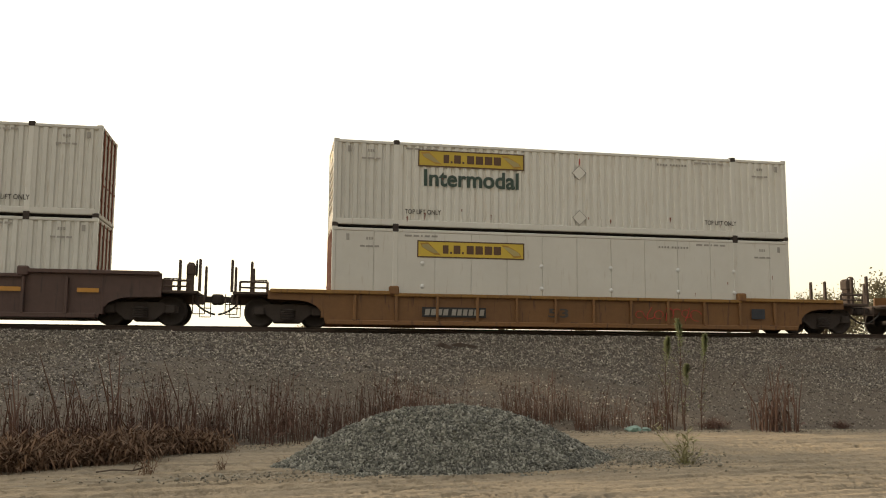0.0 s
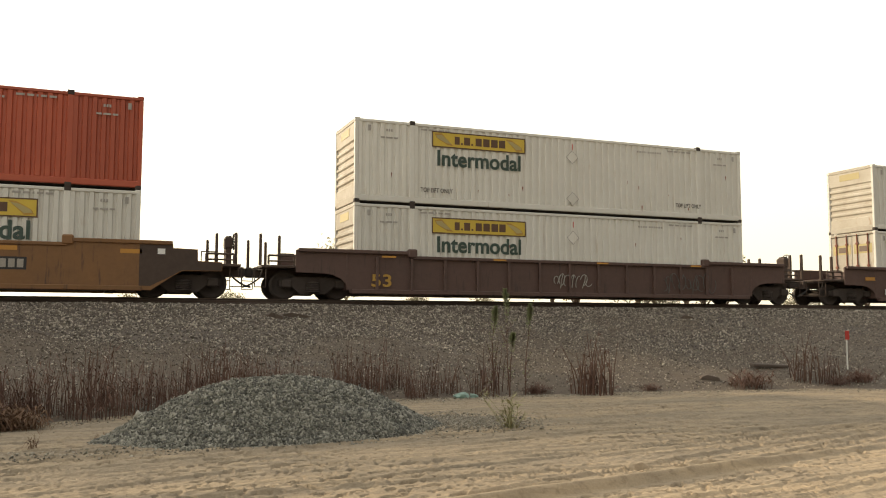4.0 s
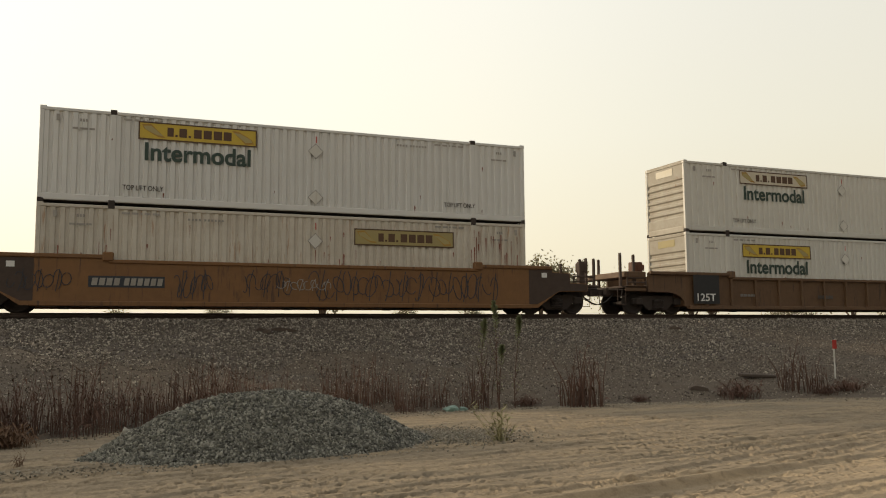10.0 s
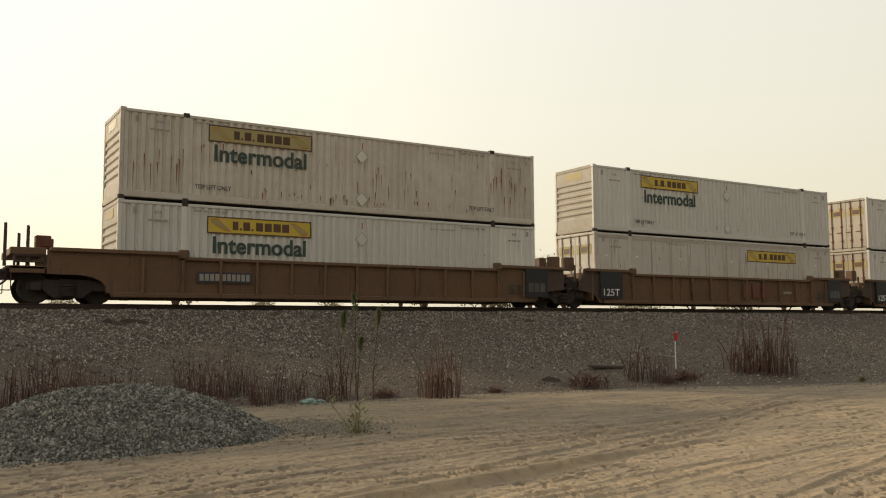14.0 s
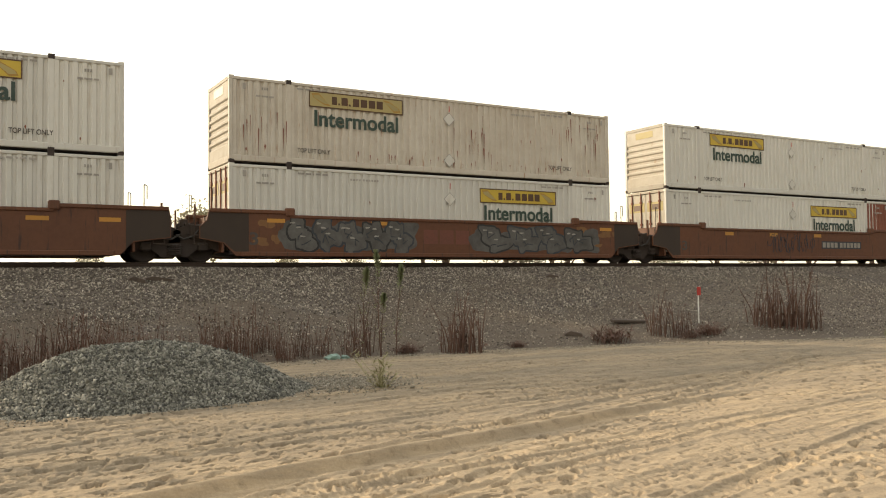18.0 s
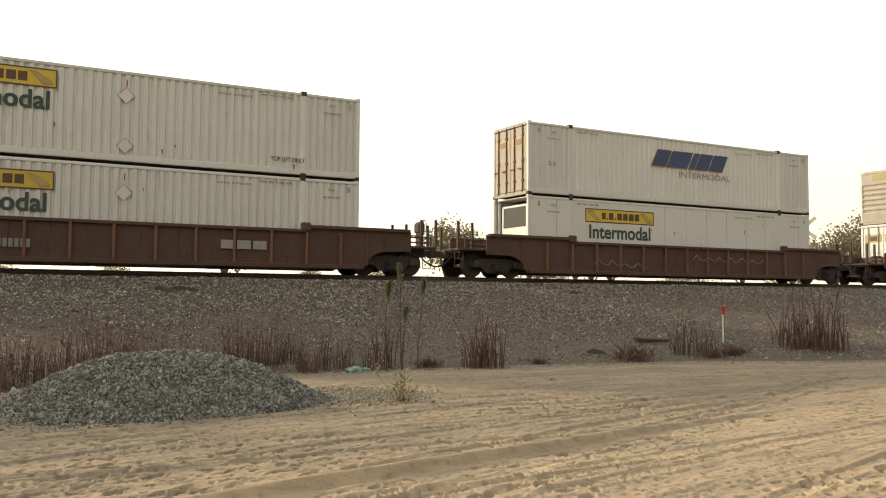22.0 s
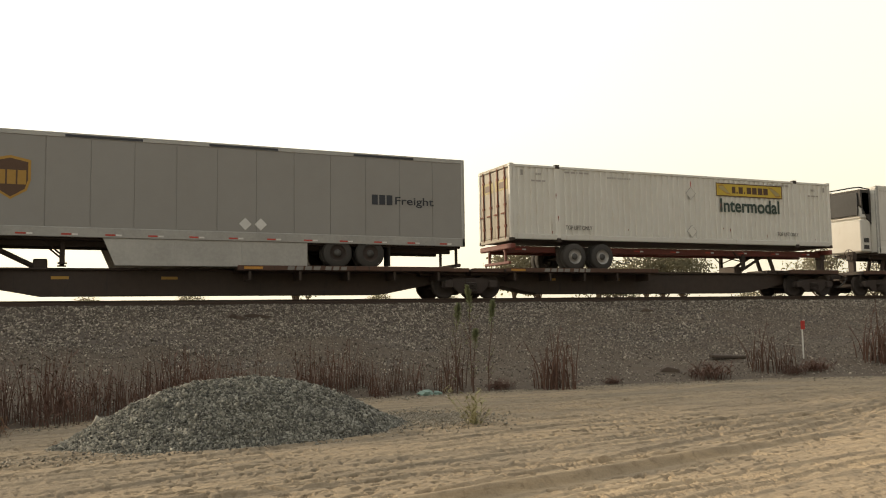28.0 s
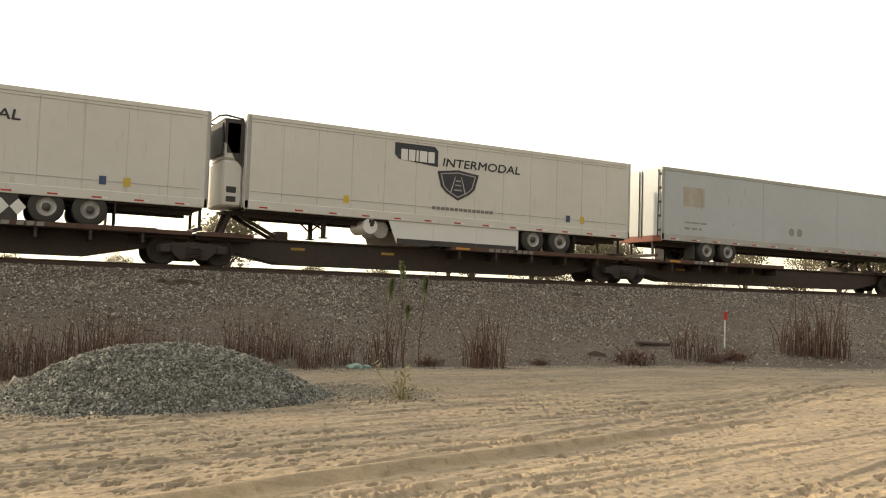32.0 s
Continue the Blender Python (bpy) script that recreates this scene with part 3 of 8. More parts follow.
def road_height(x, y):
    u = x * math.cos(ROAD) + y * math.sin(ROAD)
    w = -x * math.sin(ROAD) + y * math.cos(ROAD)
    near = np.clip((60 - np.hypot(x, y)) / 20, 0, 1) * np.clip((toe(x) + 0.3 - y) / 1.5, 0.15, 1)
    bend = 0.30 * value_noise(u * 0.12, w * 0.0, 5)
    z = 0.0 * x
    for k, (aim_, at, wide, deep, lug) in enumerate(TRACKS):
        along = x * math.cos(aim_) + y * math.sin(aim_)
        off = -x * math.sin(aim_) + y * math.cos(aim_) - at - bend - 0.12 * value_noise(along * 0.4, w * 0 + at, 9)
        d = off / wide
        fade = np.clip(value_noise(along * 0.35, w * 0 + k, 90 + k) * 4 + 0.9, 0.0, 1)
        cut = np.clip((1.1 - np.abs(d)) / 0.22, 0, 1)
        lip = np.clip(1 - np.abs(np.abs(d) - 1.35) / 0.35, 0, 1)
        wave = np.sin(2 * math.pi * (along / lug + 0.6 * np.abs(d)) + 5 * value_noise(along * 0.8, w * 0.8, 6))
        tread = np.clip(wave * 3, -1, 1) * cut * np.clip(value_noise(along * 1.3, w * 1.3, 60 + k) * 5 + 0.7, 0, 1)
        z += deep * fade * (-0.75 * cut + 0.55 * lip + 0.40 * tread)
    # a low step where a blade has cut the surface
    edge = (w - 5.93 - 0.10 * value_noise(u * 0.35, w * 0, 71) - 0.03 * value_noise(u * 3.0, w * 0, 72)) / 0.07
    step_ = np.clip((13 - u) / 5, 0, 1)
    bank_side = np.clip(edge, 0, 1)
    smooth_ = 1 - step_ * np.clip(2.2 - np.abs(edge - 0.6) / 0.9, 0, 1)
    z = z * smooth_
    z += step_ * (0.085 * bank_side * np.clip((15 - w) / 8, 0, 1) + 0.02 * np.exp(-((edge - 1.5) / 0.5) ** 2))
    fine_ = np.clip((y - 3.4) / 0.4, 0, 1) * np.clip((x + 6.5) / 1.0, 0, 1) * np.clip((34 - x) / 4, 0, 1)
    z = z * np.where(y < 3.8, np.clip((y - 3.4) / 0.4, 0, 1), 1) * np.clip((x + 6.5) / 1.0, 0, 1)
    z += (1 - fine_) * 0.03 * value_noise(u * 1.1, w * 1.4, 19)
    rough = 0.018 * value_noise(u * 0.9, w * 3.0, 12) + 0.010 * value_noise(u * 5.0, w * 9.0, 13)
    rough += 0.008 * value_noise(u * 11, w * 18, 14) + 0.006 * value_noise(x * 27, y * 31, 16)
    trod = np.clip(value_noise(x * 0.55, y * 0.8, 22) * 2.6 + 0.62, 0.12, 1)
    rough += trod * pits(u, w, 0.26, 0.11, 0.070, 0.66, 110) + trod * pits(u + 3.3, w + 7.1, 0.13, 0.07, 0.055, 0.64, 130)
    rough += trod * pits(u * 0.94 + w * 0.34, w * 0.94 - u * 0.34, 0.20, 0.08, 0.060, 0.55, 150) + pits(u + 1.7, w + 2.9, 0.075, 0.045, 0.032, 0.62, 170)
    z += rough * smooth_ * fine_ + 0.035 * value_noise(u * 0.4, w * 0.8, 11) + 0.08 * value_noise(x * 0.15, y * 0.15, 15)
    return z * near


ground_x = steps((-3000, -400, 200), (-400, -40, 30), (-40, -12, 1.0), (-12, -6, 0.25), (-6, -1.5, 0.06), (-1.5, 9.0, 0.018), (9.0, 16, 0.04), (16, 32, 0.12), (32, 80, 1.0), (80, 400, 30), (400, 3000, 200))
ground_y = steps((-3000, -200, 200), (-200, -12, 10), (-12, 3.4, 0.25), (3.4, 3.6, 0.05), (3.6, 8.5, 0.018), (8.5, 12, 0.03), (12, 18, 0.07), (18, 60, 3), (60, 400, 30), (400, 3000, 200))
ground = sheet("ground", ground_x, ground_y, lambda x, y: (x, y, road_height(x, y)), DIRT)
tagged(ground, "pale sandy dirt with wheel ruts and footprints", "ground", kind="structure")

CREST_Y, CREST_Z = 26.7, RAIL - 0.24


def bank(x, s):
    """The trackbed's slope: s runs 0 to 1 from toe to crest, to 1.5 across the top, to 2.5 down behind."""
    t = toe(x)
    y = np.where(s < 1, t + (CREST_Y - t) * s, np.where(s < 1.5, CREST_Y + (s - 1) * 2 * 5.2, CREST_Y + 5.2 + (s - 1.5) * 8))
    z = np.where(s < 1, (CREST_Z + 0.04) * s ** 1.12 - 0.04, np.where(s < 1.5, CREST_Z, CREST_Z - (s - 1.5) * (CREST_Z + 0.1)))
    z = z + np.clip(s * 6, 0, 1) * (0.10 * value_noise(x * 0.5, y * 0.6, 31) + 0.05 * value_noise(x * 1.7, y * 1.7, 32) + 0.03 * value_noise(x * 6, y * 6, 33)) * np.where((s > 0.97) & (s < 1.52), 0.4, 1)
    return y, z


def bank_height(x, s):
    y, z = bank(x, s)
    return x, y, z


bank_x = steps((-900, -60, 40), (-60, -14, 2), (-14, 60, 0.16), (60, 140, 2), (140, 900, 40))
bank_s = steps((0, 1, 0.011), (1, 1.5, 0.05), (1.5, 2.5, 0.1))
trackbed = sheet("ground_trackbed", bank_x, bank_s, bank_height, BALLAST)
tagged(trackbed, "grey-brown ballast slope carrying the railway track", "embankment", kind="structure")
# brown earth shows through on the lower slope
trackbed.data.materials.append(EARTH)
verts = np.empty(len(trackbed.data.vertices) * 3)
trackbed.data.vertices.foreach_get("co", verts)
verts = verts.reshape(-1, 3)
first = np.array([p.vertices[0] for p in trackbed.data.polygons])
fx, fy = verts[first, 0], verts[first, 1]
share = (fy - toe(fx)) / (CREST_Y - toe(fx))
def earth_share(x, y, share_):
    """Below about 0.62 bare brown earth shows, more of it low down and further along."""
    return share_ + 0.75 * value_noise(x * 0.45, y * 0.5, 41) + 0.35 * value_noise(x * 1.6, y * 1.8, 42) - 0.22 * np.clip((x - 17) / 8, 0, 1)


patch = earth_share(fx, fy, share)
trackbed.data.polygons.foreach_set("material_index", ((patch < 0.62) & (share < 0.86)).astype(np.int32))


def scatter_stones(name, xyz, size, material, label, category, seed, parent=None):
    """Many small broken stones in one mesh."""
    rng = np.random.default_rng(seed)
    base = np.array([(1, 0, 0), (-1, 0, 0), (0, 1, 0), (0, -1, 0), (0, 0, 1), (0, 0, -1)], float)
    tri = np.array([(0, 2, 4), (2, 1, 4), (1, 3, 4), (3, 0, 4), (2, 0, 5), (1, 2, 5), (3, 1, 5), (0, 3, 5)])
    k = len(xyz)
    shape = base[None] * rng.uniform(0.55, 1.15, (k, 6, 1)) * rng.uniform(0.5, 1.15, (k, 1, 3)) + rng.uniform(-0.3, 0.3, (k, 6, 3))
    q = rng.normal(size=(k, 4))
    q /= np.linalg.norm(q, axis=1, keepdims=True)
    w, x, y, z = q.T
    turn = np.stack([1 - 2 * (y * y + z * z), 2 * (x * y - z * w), 2 * (x * z + y * w), 2 * (x * y + z * w), 1 - 2 * (x * x + z * z), 2 * (y * z - x * w),
                     2 * (x * z - y * w), 2 * (y * z + x * w), 1 - 2 * (x * x + y * y)], -1).reshape(k, 3, 3)
    co = np.einsum("kij,knj->kni", turn, shape) * (size * rng.lognormal(0, 0.35, k))[:, None, None] + xyz[:, None]
    faces = (tri[None] + 6 * np.arange(k)[:, None, None]).reshape(-1, 3)
    me = bpy.data.meshes.new(name)
    me.vertices.add(k * 6)
    me.vertices.foreach_set("co", co.ravel())
    me.loops.add(faces.size)
    me.loops.foreach_set("vertex_index", faces.ravel())
    me.polygons.add(len(faces))
    me.polygons.foreach_set("loop_start", np.arange(len(faces)) * 3)
    me.polygons.foreach_set("loop_total", np.full(len(faces), 3))
    me.update(calc_edges=True)
    me.materials.append(material)
    ob = new(name, me)
    ob.parent = parent
    return tagged(ob, label, category, kind="stuff")


rng = np.random.default_rng(7)
# ballast, denser on the upper slope and the crest
count = 170000
bx = np.concatenate([rng.uniform(-12, 34, count), rng.uniform(34, 70, 20000)])
bs = rng.uniform(0.02, 1.06, len(bx)) ** 0.8
keep = rng.uniform(size=len(bx)) < np.clip(0.62 + 0.5 * bs + 1.0 * value_noise(bx * 0.5, bs * 6, 51), 0.30, 1)
bx, bs = bx[keep], bs[keep]
by, bz = bank(bx, bs)
# few stones lie on the bare earth; they are larger near the crest
bare = (earth_share(bx, by, bs) < 0.62) & (bs < 0.86)
keep = ~bare | (rng.uniform(size=len(bx)) < 0.80)
bx, bs, by, bz, bare = bx[keep], bs[keep], by[keep], bz[keep], bare[keep]
bed_size = np.where(bare, 0.021, 0.024 + 0.007 * np.clip(bs, 0, 1))
scatter_stones("ballast_stones", np.stack([bx, by, bz + 0.006], -1), bed_size, BED_STONE, "loose broken ballast stones on the trackbed slope", "stones", 3)
# loose gravel on the road's edge and beside the pile
gx = np.concatenate([rng.normal(5.3, 0.6, 5200), rng.uniform(-4, 30, 5200), rng.normal(1.6, 1.8, 1200)])
gy = np.concatenate([rng.normal(12.7, 0.6, 5200), np.zeros(5200), rng.normal(11.25, 0.25, 1200)])
gy[5200:10400] = toe(gx[5200:10400]) - np.abs(rng.normal(0, 0.5, 5200)) + 0.3
scatter_stones("road_gravel", np.stack([gx, gy, road_height(gx, gy) + 0.004], -1), 0.0165, ROAD_STONE, "scattered small grey gravel on sandy dirt", "gravel", 4)


# ---- gravel pile ----
RIDGE_Y = 12.4
RIDGE = ((-0.1, 0.0), (0.2, 0.12), (0.62, 0.40), (1.08, 0.61), (1.65, 0.79), (2.2, 0.88), (2.65, 0.93), (3.1, 0.89), (3.6, 0.74), (4.1, 0.52), (4.56, 0.24), (5.0, 0.06), (5.4, 0.0))


def pile_height(x, y):
    top = np.interp(x, *zip(*RIDGE))
    half = 1.5 * (np.maximum(top, 0.001) / 0.86) ** 0.62
    run = np.abs(y - RIDGE_Y + 0.12 * value_noise(x * 1.1, y * 0, 60)) / half
    z = top * (1.04 - np.sqrt(run * run + 0.008))
    z += np.clip(z * 5, 0, 1) * (0.07 * value_noise(x * 1.6, y * 1.6, 61) + 0.05 * value_noise(x * 5, y * 5, 62))
    return z - 0.02


pile = thing("gravel_pile", "heap of grey crushed granite gravel beside the dirt road", "gravel pile")
heap = sheet("gravel_body", np.arange(-0.6, 6.4, 0.05), np.arange(10.6, 15.2, 0.05), lambda x, y: (x, y, pile_height(x, y) + 0.0), GRAVEL)
heap.parent = pile
px, py = rng.uniform(-0.25, 5.6, 98000), rng.uniform(10.7, 13.9, 98000)
pz = pile_height(px, py)
ok = pz > 0.0
px, py, pz = px[ok], py[ok], pz[ok]
loose = scatter_stones("stone_layer", np.stack([px, py, pz + 0.004], -1), 0.021, PILE_STONE, "angular grey crushed stones", "", 5, pile)

# ---- track ----
def rail_shape():
    s = Shape()
    prof = [(-0.07, -0.17), (0.07, -0.17), (0.07, -0.155), (0.012, -0.13), (0.010, -0.05), (0.036, -0.035), (0.036, -0.006), (0.028, 0.0), (-0.028, 0.0), (-0.036, -0.006), (-0.036, -0.035), (-0.010, -0.05), (-0.012, -0.13), (-0.07, -0.155)]
    k = len(prof)
    for x in (-900, 900):
        s.v += [(x, y, z) for y, z in prof]
    s.f = [(i, (i + 1) % k, k + (i + 1) % k, k + i) for i in range(k)] + [tuple(range(k)), tuple(range(2 * k - 1, k - 1, -1))]
    return s


track = thing("railway_track", "steel rails on dark wooden sleepers in ballast", "railway track", kind="structure")
for side in (-0.7535, 0.7535):
    part("rail", kept("rail", rail_shape), RAIL_STEEL, track, at=(0, MID + side, RAIL))
tie = kept("sleeper", lambda: Shape().box(-0.11, 0.11, -1.3, 1.3, -0.18, 0, 0.015))
for i in range(90):
    part("sleeper", tie, SLEEPER, track, at=(-14 + i * 0.53, MID + random.uniform(-0.03, 0.03), RAIL - 0.172))
more = Shape()
for i in range(800):
    for x in (33.7 + i * 0.53, -14.53 - i * 0.53):
        more.box(x - 0.11, x + 0.11, -1.3, 1.3, -0.18, 0, 0)
part("far_sleepers", more, SLEEPER, track, at=(0, MID, RAIL - 0.172))["kind"] = "stuff"

# ---- boxes carried by the train ----
MOVING = []          # (thing, x at 0 s, y, z)
PITCH = 0.269


def corrugated(x0, x1, z0, z1, y_out, y_in):
    """A pressed wall, ribs upright; y_out is the outer face."""
    s = Shape()
    n = max(1, round((x1 - x0) / PITCH))
    p = (x1 - x0) / n
    xs = []
    for i in range(n):
        a = x0 + i * p
        xs += [(a, y_out), (a + p * 0.44, y_out), (a + p * 0.56, y_in), (a + p * 0.88, y_in)]
    xs.append((x1, y_out))
    for x, y in xs:
        s.v += [(x, y, z0), (x, y, z1)]
    s.f = [(2 * i, 2 * i + 2, 2 * i + 3, 2 * i + 1) for i in range(len(xs) - 1)]
    return s


def panelled(x0, x1, z0, z1, y_out):
    """A smooth wall of plates with thin proud seams."""
    out = -1 if y_out < 1 else 1
    xs, x = [(x0, y_out)], x0 + 1.22
    while x < x1 - 0.3:
        xs += [(x - 0.016, y_out), (x - 0.012, y_out - out * 0.022), (x + 0.012, y_out - out * 0.022), (x + 0.016, y_out)]
        x += 1.22
    xs.append((x1, y_out))
    s = Shape()
    for x, y in xs:
        s.v += [(x, y, z0), (x, y, z1)]
    s.f = [(2 * i, 2 * i + 2, 2 * i + 3, 2 * i + 1) for i in range(len(xs) - 1)]
    return s


def louvred_end(x_out, turn):
    """A nose wall with level ribs; turn is the inward way along x."""
    s = Shape()
    zs = [(0.25, 0), (0.55, 0)]
    z = 0.62
    while z < 2.05:
        zs += [(z, 0.0), (z + 0.06, 0.05), (z + 0.15, 0.05), (z + 0.20, 0.0)]
        z += 0.27
    zs += [(2.75, 0.0)]
    for z, d in zs:
        s.v += [(x_out + turn * d, 0.12, z), (x_out + turn * d, BOX_W - 0.12, z)]
    s.f = [(2 * i, 2 * i + 1, 2 * i + 3, 2 * i + 2) for i in range(len(zs) - 1)]
    return s


def banner(parent, x, z, faded=False, words=True, y=-0.006, w=3.63):
    """The yellow name board: a bordered sheet, two wing shapes and plain blocks for the name; below it a green word."""
    board = part("name_board", rect(w, 0.56), DULL_YELLOW if faded == "dull" else PALE_SHEET if faded else YELLOW, parent, "dull faded yellow name board" if faded == "dull" else "faded pale name board" if faded else "yellow name board with dark border", (x, y, z))
    t = 0.042

    def rim():
        s = Shape()
        for a in ((0, w, 0, t), (0, w, 0.56 - t, 0.56), (0, t, t, 0.56 - t), (w - t, w, t, 0.56 - t)):
            o = len(s.v)
            s.v += [(a[0], 0, a[2]), (a[1], 0, a[2]), (a[1], 0, a[3]), (a[0], 0, a[3])]
            s.f.append((o, o + 1, o + 2, o + 3))
        return s

    part("border", kept(("rim", w), rim), BROWN_INK, board, at=(0, -0.003, 0))

    # scrolled wings: a gold body with a dark edge on either side of the name
    left_ = [(0.10, 0.47), (0.36, 0.50), (0.50, 0.36), (0.80, 0.08), (0.58, 0.10), (0.32, 0.24), (0.16, 0.34)]
    for key_, pts in (("wing_l", left_), ("wing_r", [(w - a, 0.56 - b) for a, b in left_])):
        part("emblem", kept((key_, w), lambda: flat(pts)), GOLD, board, "gold-edged wing", (0, -0.003, 0))
        cx_, cz_ = sum(a for a, b in pts) / 7, sum(b for a, b in pts) / 7
        part("emblem_gold", kept((key_, w, "in"), lambda: flat([(cx_ + (a - cx_) * 0.84, cz_ + (b - cz_) * 0.72) for a, b in pts])), DULL_YELLOW, board, at=(0, -0.005, 0))

    def blocks():
        b = Shape()
        for dx, bw in ((0.0, 0.19), (0.24, 0.07), (0.36, 0.23), (0.64, 0.07), (0.80, 0.24), (1.10, 0.25), (1.41, 0.26), (1.72, 0.25)):
            o, h = len(b.v), 0.28 if bw > 0.1 else 0.07
            b.v += [(dx, 0, 0), (dx + bw, 0, 0), (dx + bw, 0, h), (dx, 0, h)]
            b.f.append((o, o + 1, o + 2, o + 3))
        return b

    part("name_block", kept("name_blocks", blocks), BROWN_INK, board, at=(w * 0.235, -0.003, 0.14))["kind"] = "stuff"
    if words:
        part("service_word", writing("Intermodal", 3.24, 0.57, bold=0.025), WORD_GREEN, parent, "bold dark green word", (x + 0.20, y, z - 0.66))


def stencils(box, y=-0.006, code_x=11.2):
    """Small grey codes, lift notes, diamond placards and the red mark."""
    code = kept("code", lambda: bars([1, -0.6, 1, -0.6, 1, -0.6, 1, -1.4, 1, -0.6, 1, -0.6, 1, -0.6, 1, -0.6, 1, -0.6, 1], 1.1, 0.07))
    note = kept("note", lambda: bars([3, -0.8, 2.4, -0.8, 0.7, -0.8, 2.2, -0.8, 2.6], 1.1, 0.065))
    mark = kept("mark", lambda: bars([1, -0.5, 1, -0.5, 1], 0.22, 0.09))
    for made in (part("code", code, BOX_CODE, box, at=(code_x, y, 2.50)), part("note", note, BOX_CODE, box, at=(2.35, y, 2.62)), part("note", note, BOX_CODE, box, at=(12.6, y, 2.62))):
        made["kind"] = "stuff"
    for x in (1.1, 15.0):
        part("mark", mark, BOX_CODE, box, at=(x, y, 2.48))["kind"] = "stuff"
        part("mark", kept("mark2", lambda: bars([2, -0.5, 3, -0.5, 2], 0.62, 0.06)), BOX_CODE, box, at=(x - 0.2, y, 2.24))["kind"] = "stuff"
    for x in (0.45, 15.7):
        part("vent", kept("vent", lambda: Shape().box(0, 0.10, -0.012, 0, 0, 0.20, 0.004)), BOX_CODE, box, at=(x, y, 2.46))


def lift_words(box, y=-0.006):
    for x in (2.35, 12.95):
        part("lift_note", writing("TOP LIFT ONLY", 1.2, 0.16), NOTE_INK, box, "dark stencilled words", (x, y, 0.47))


def placards(box, which, y=-0.012):
    def diamond():
        s = flat([(0, -0.24), (0.24, 0), (0, 0.24), (-0.24, 0)])
        return s
    for z in which:
        p = part("placard_holder", kept("holder", lambda: flat([(0, -0.262), (0.262, 0), (0, 0.262), (-0.262, 0)])), CODE, box, "grey-edged diamond placard holder", (8.35, y, z))
        part("placard", kept("diamond", diamond), WHITE_BOX, p, at=(0, -0.004, 0))
    part("red_mark", rect(0.035, 0.22), RED_INK, box, at=(8.35, y, 2.38))


def rust_spots(box, paint, y=-0.007):
    """Small rust drips, thick and long on the worst boxes."""
    r = random.Random(len(MOVING))
    s = Shape()

    def drip(x, z, w, h):
        o = len(s.v)
        s.v += [(x + w * 0.45, 0, z - h), (x + w * 0.85, 0, z - h * 0.35), (x + w, 0, z), (x + w * 0.8, 0, z + w), (x + w * 0.2, 0, z + w), (x, 0, z), (x + w * 0.2, 0, z - h * 0.5)]
        s.f.append(tuple(range(o, o + 7)))

    if paint is RUSTY_BOX:
        for lo, hi, z0, z1, h0, h1, n in ((0.35, 2.0, 1.1, 1.75, 0.5, 1.0, 9), (13.9, 15.8, 1.5, 2.6, 0.3, 1.2, 16), (4.6, 13.8, 0.42, 0.62, 0.10, 0.28, 26), (8.3, 10.4, 0.8, 1.9, 0.2, 0.7, 12), (0.4, 15.6, 0.8, 2.5, 0.1, 0.5, 12)):
            for k in range(n):
                drip(r.uniform(lo, hi), r.uniform(z0, z1), r.uniform(0.018, 0.05), r.uniform(h0, h1))
    for k in range(r.randint(6, 13)):
        drip(r.uniform(0.5, 15.5), r.choice([r.uniform(0.35, 0.7), r.uniform(0.35, 2.3)]), r.uniform(0.02, 0.06), r.uniform(0.04, 0.20))
    part("rust_drips", s, RUST, box, "small rust drips", (0, y, 0))["kind"] = "stuff"


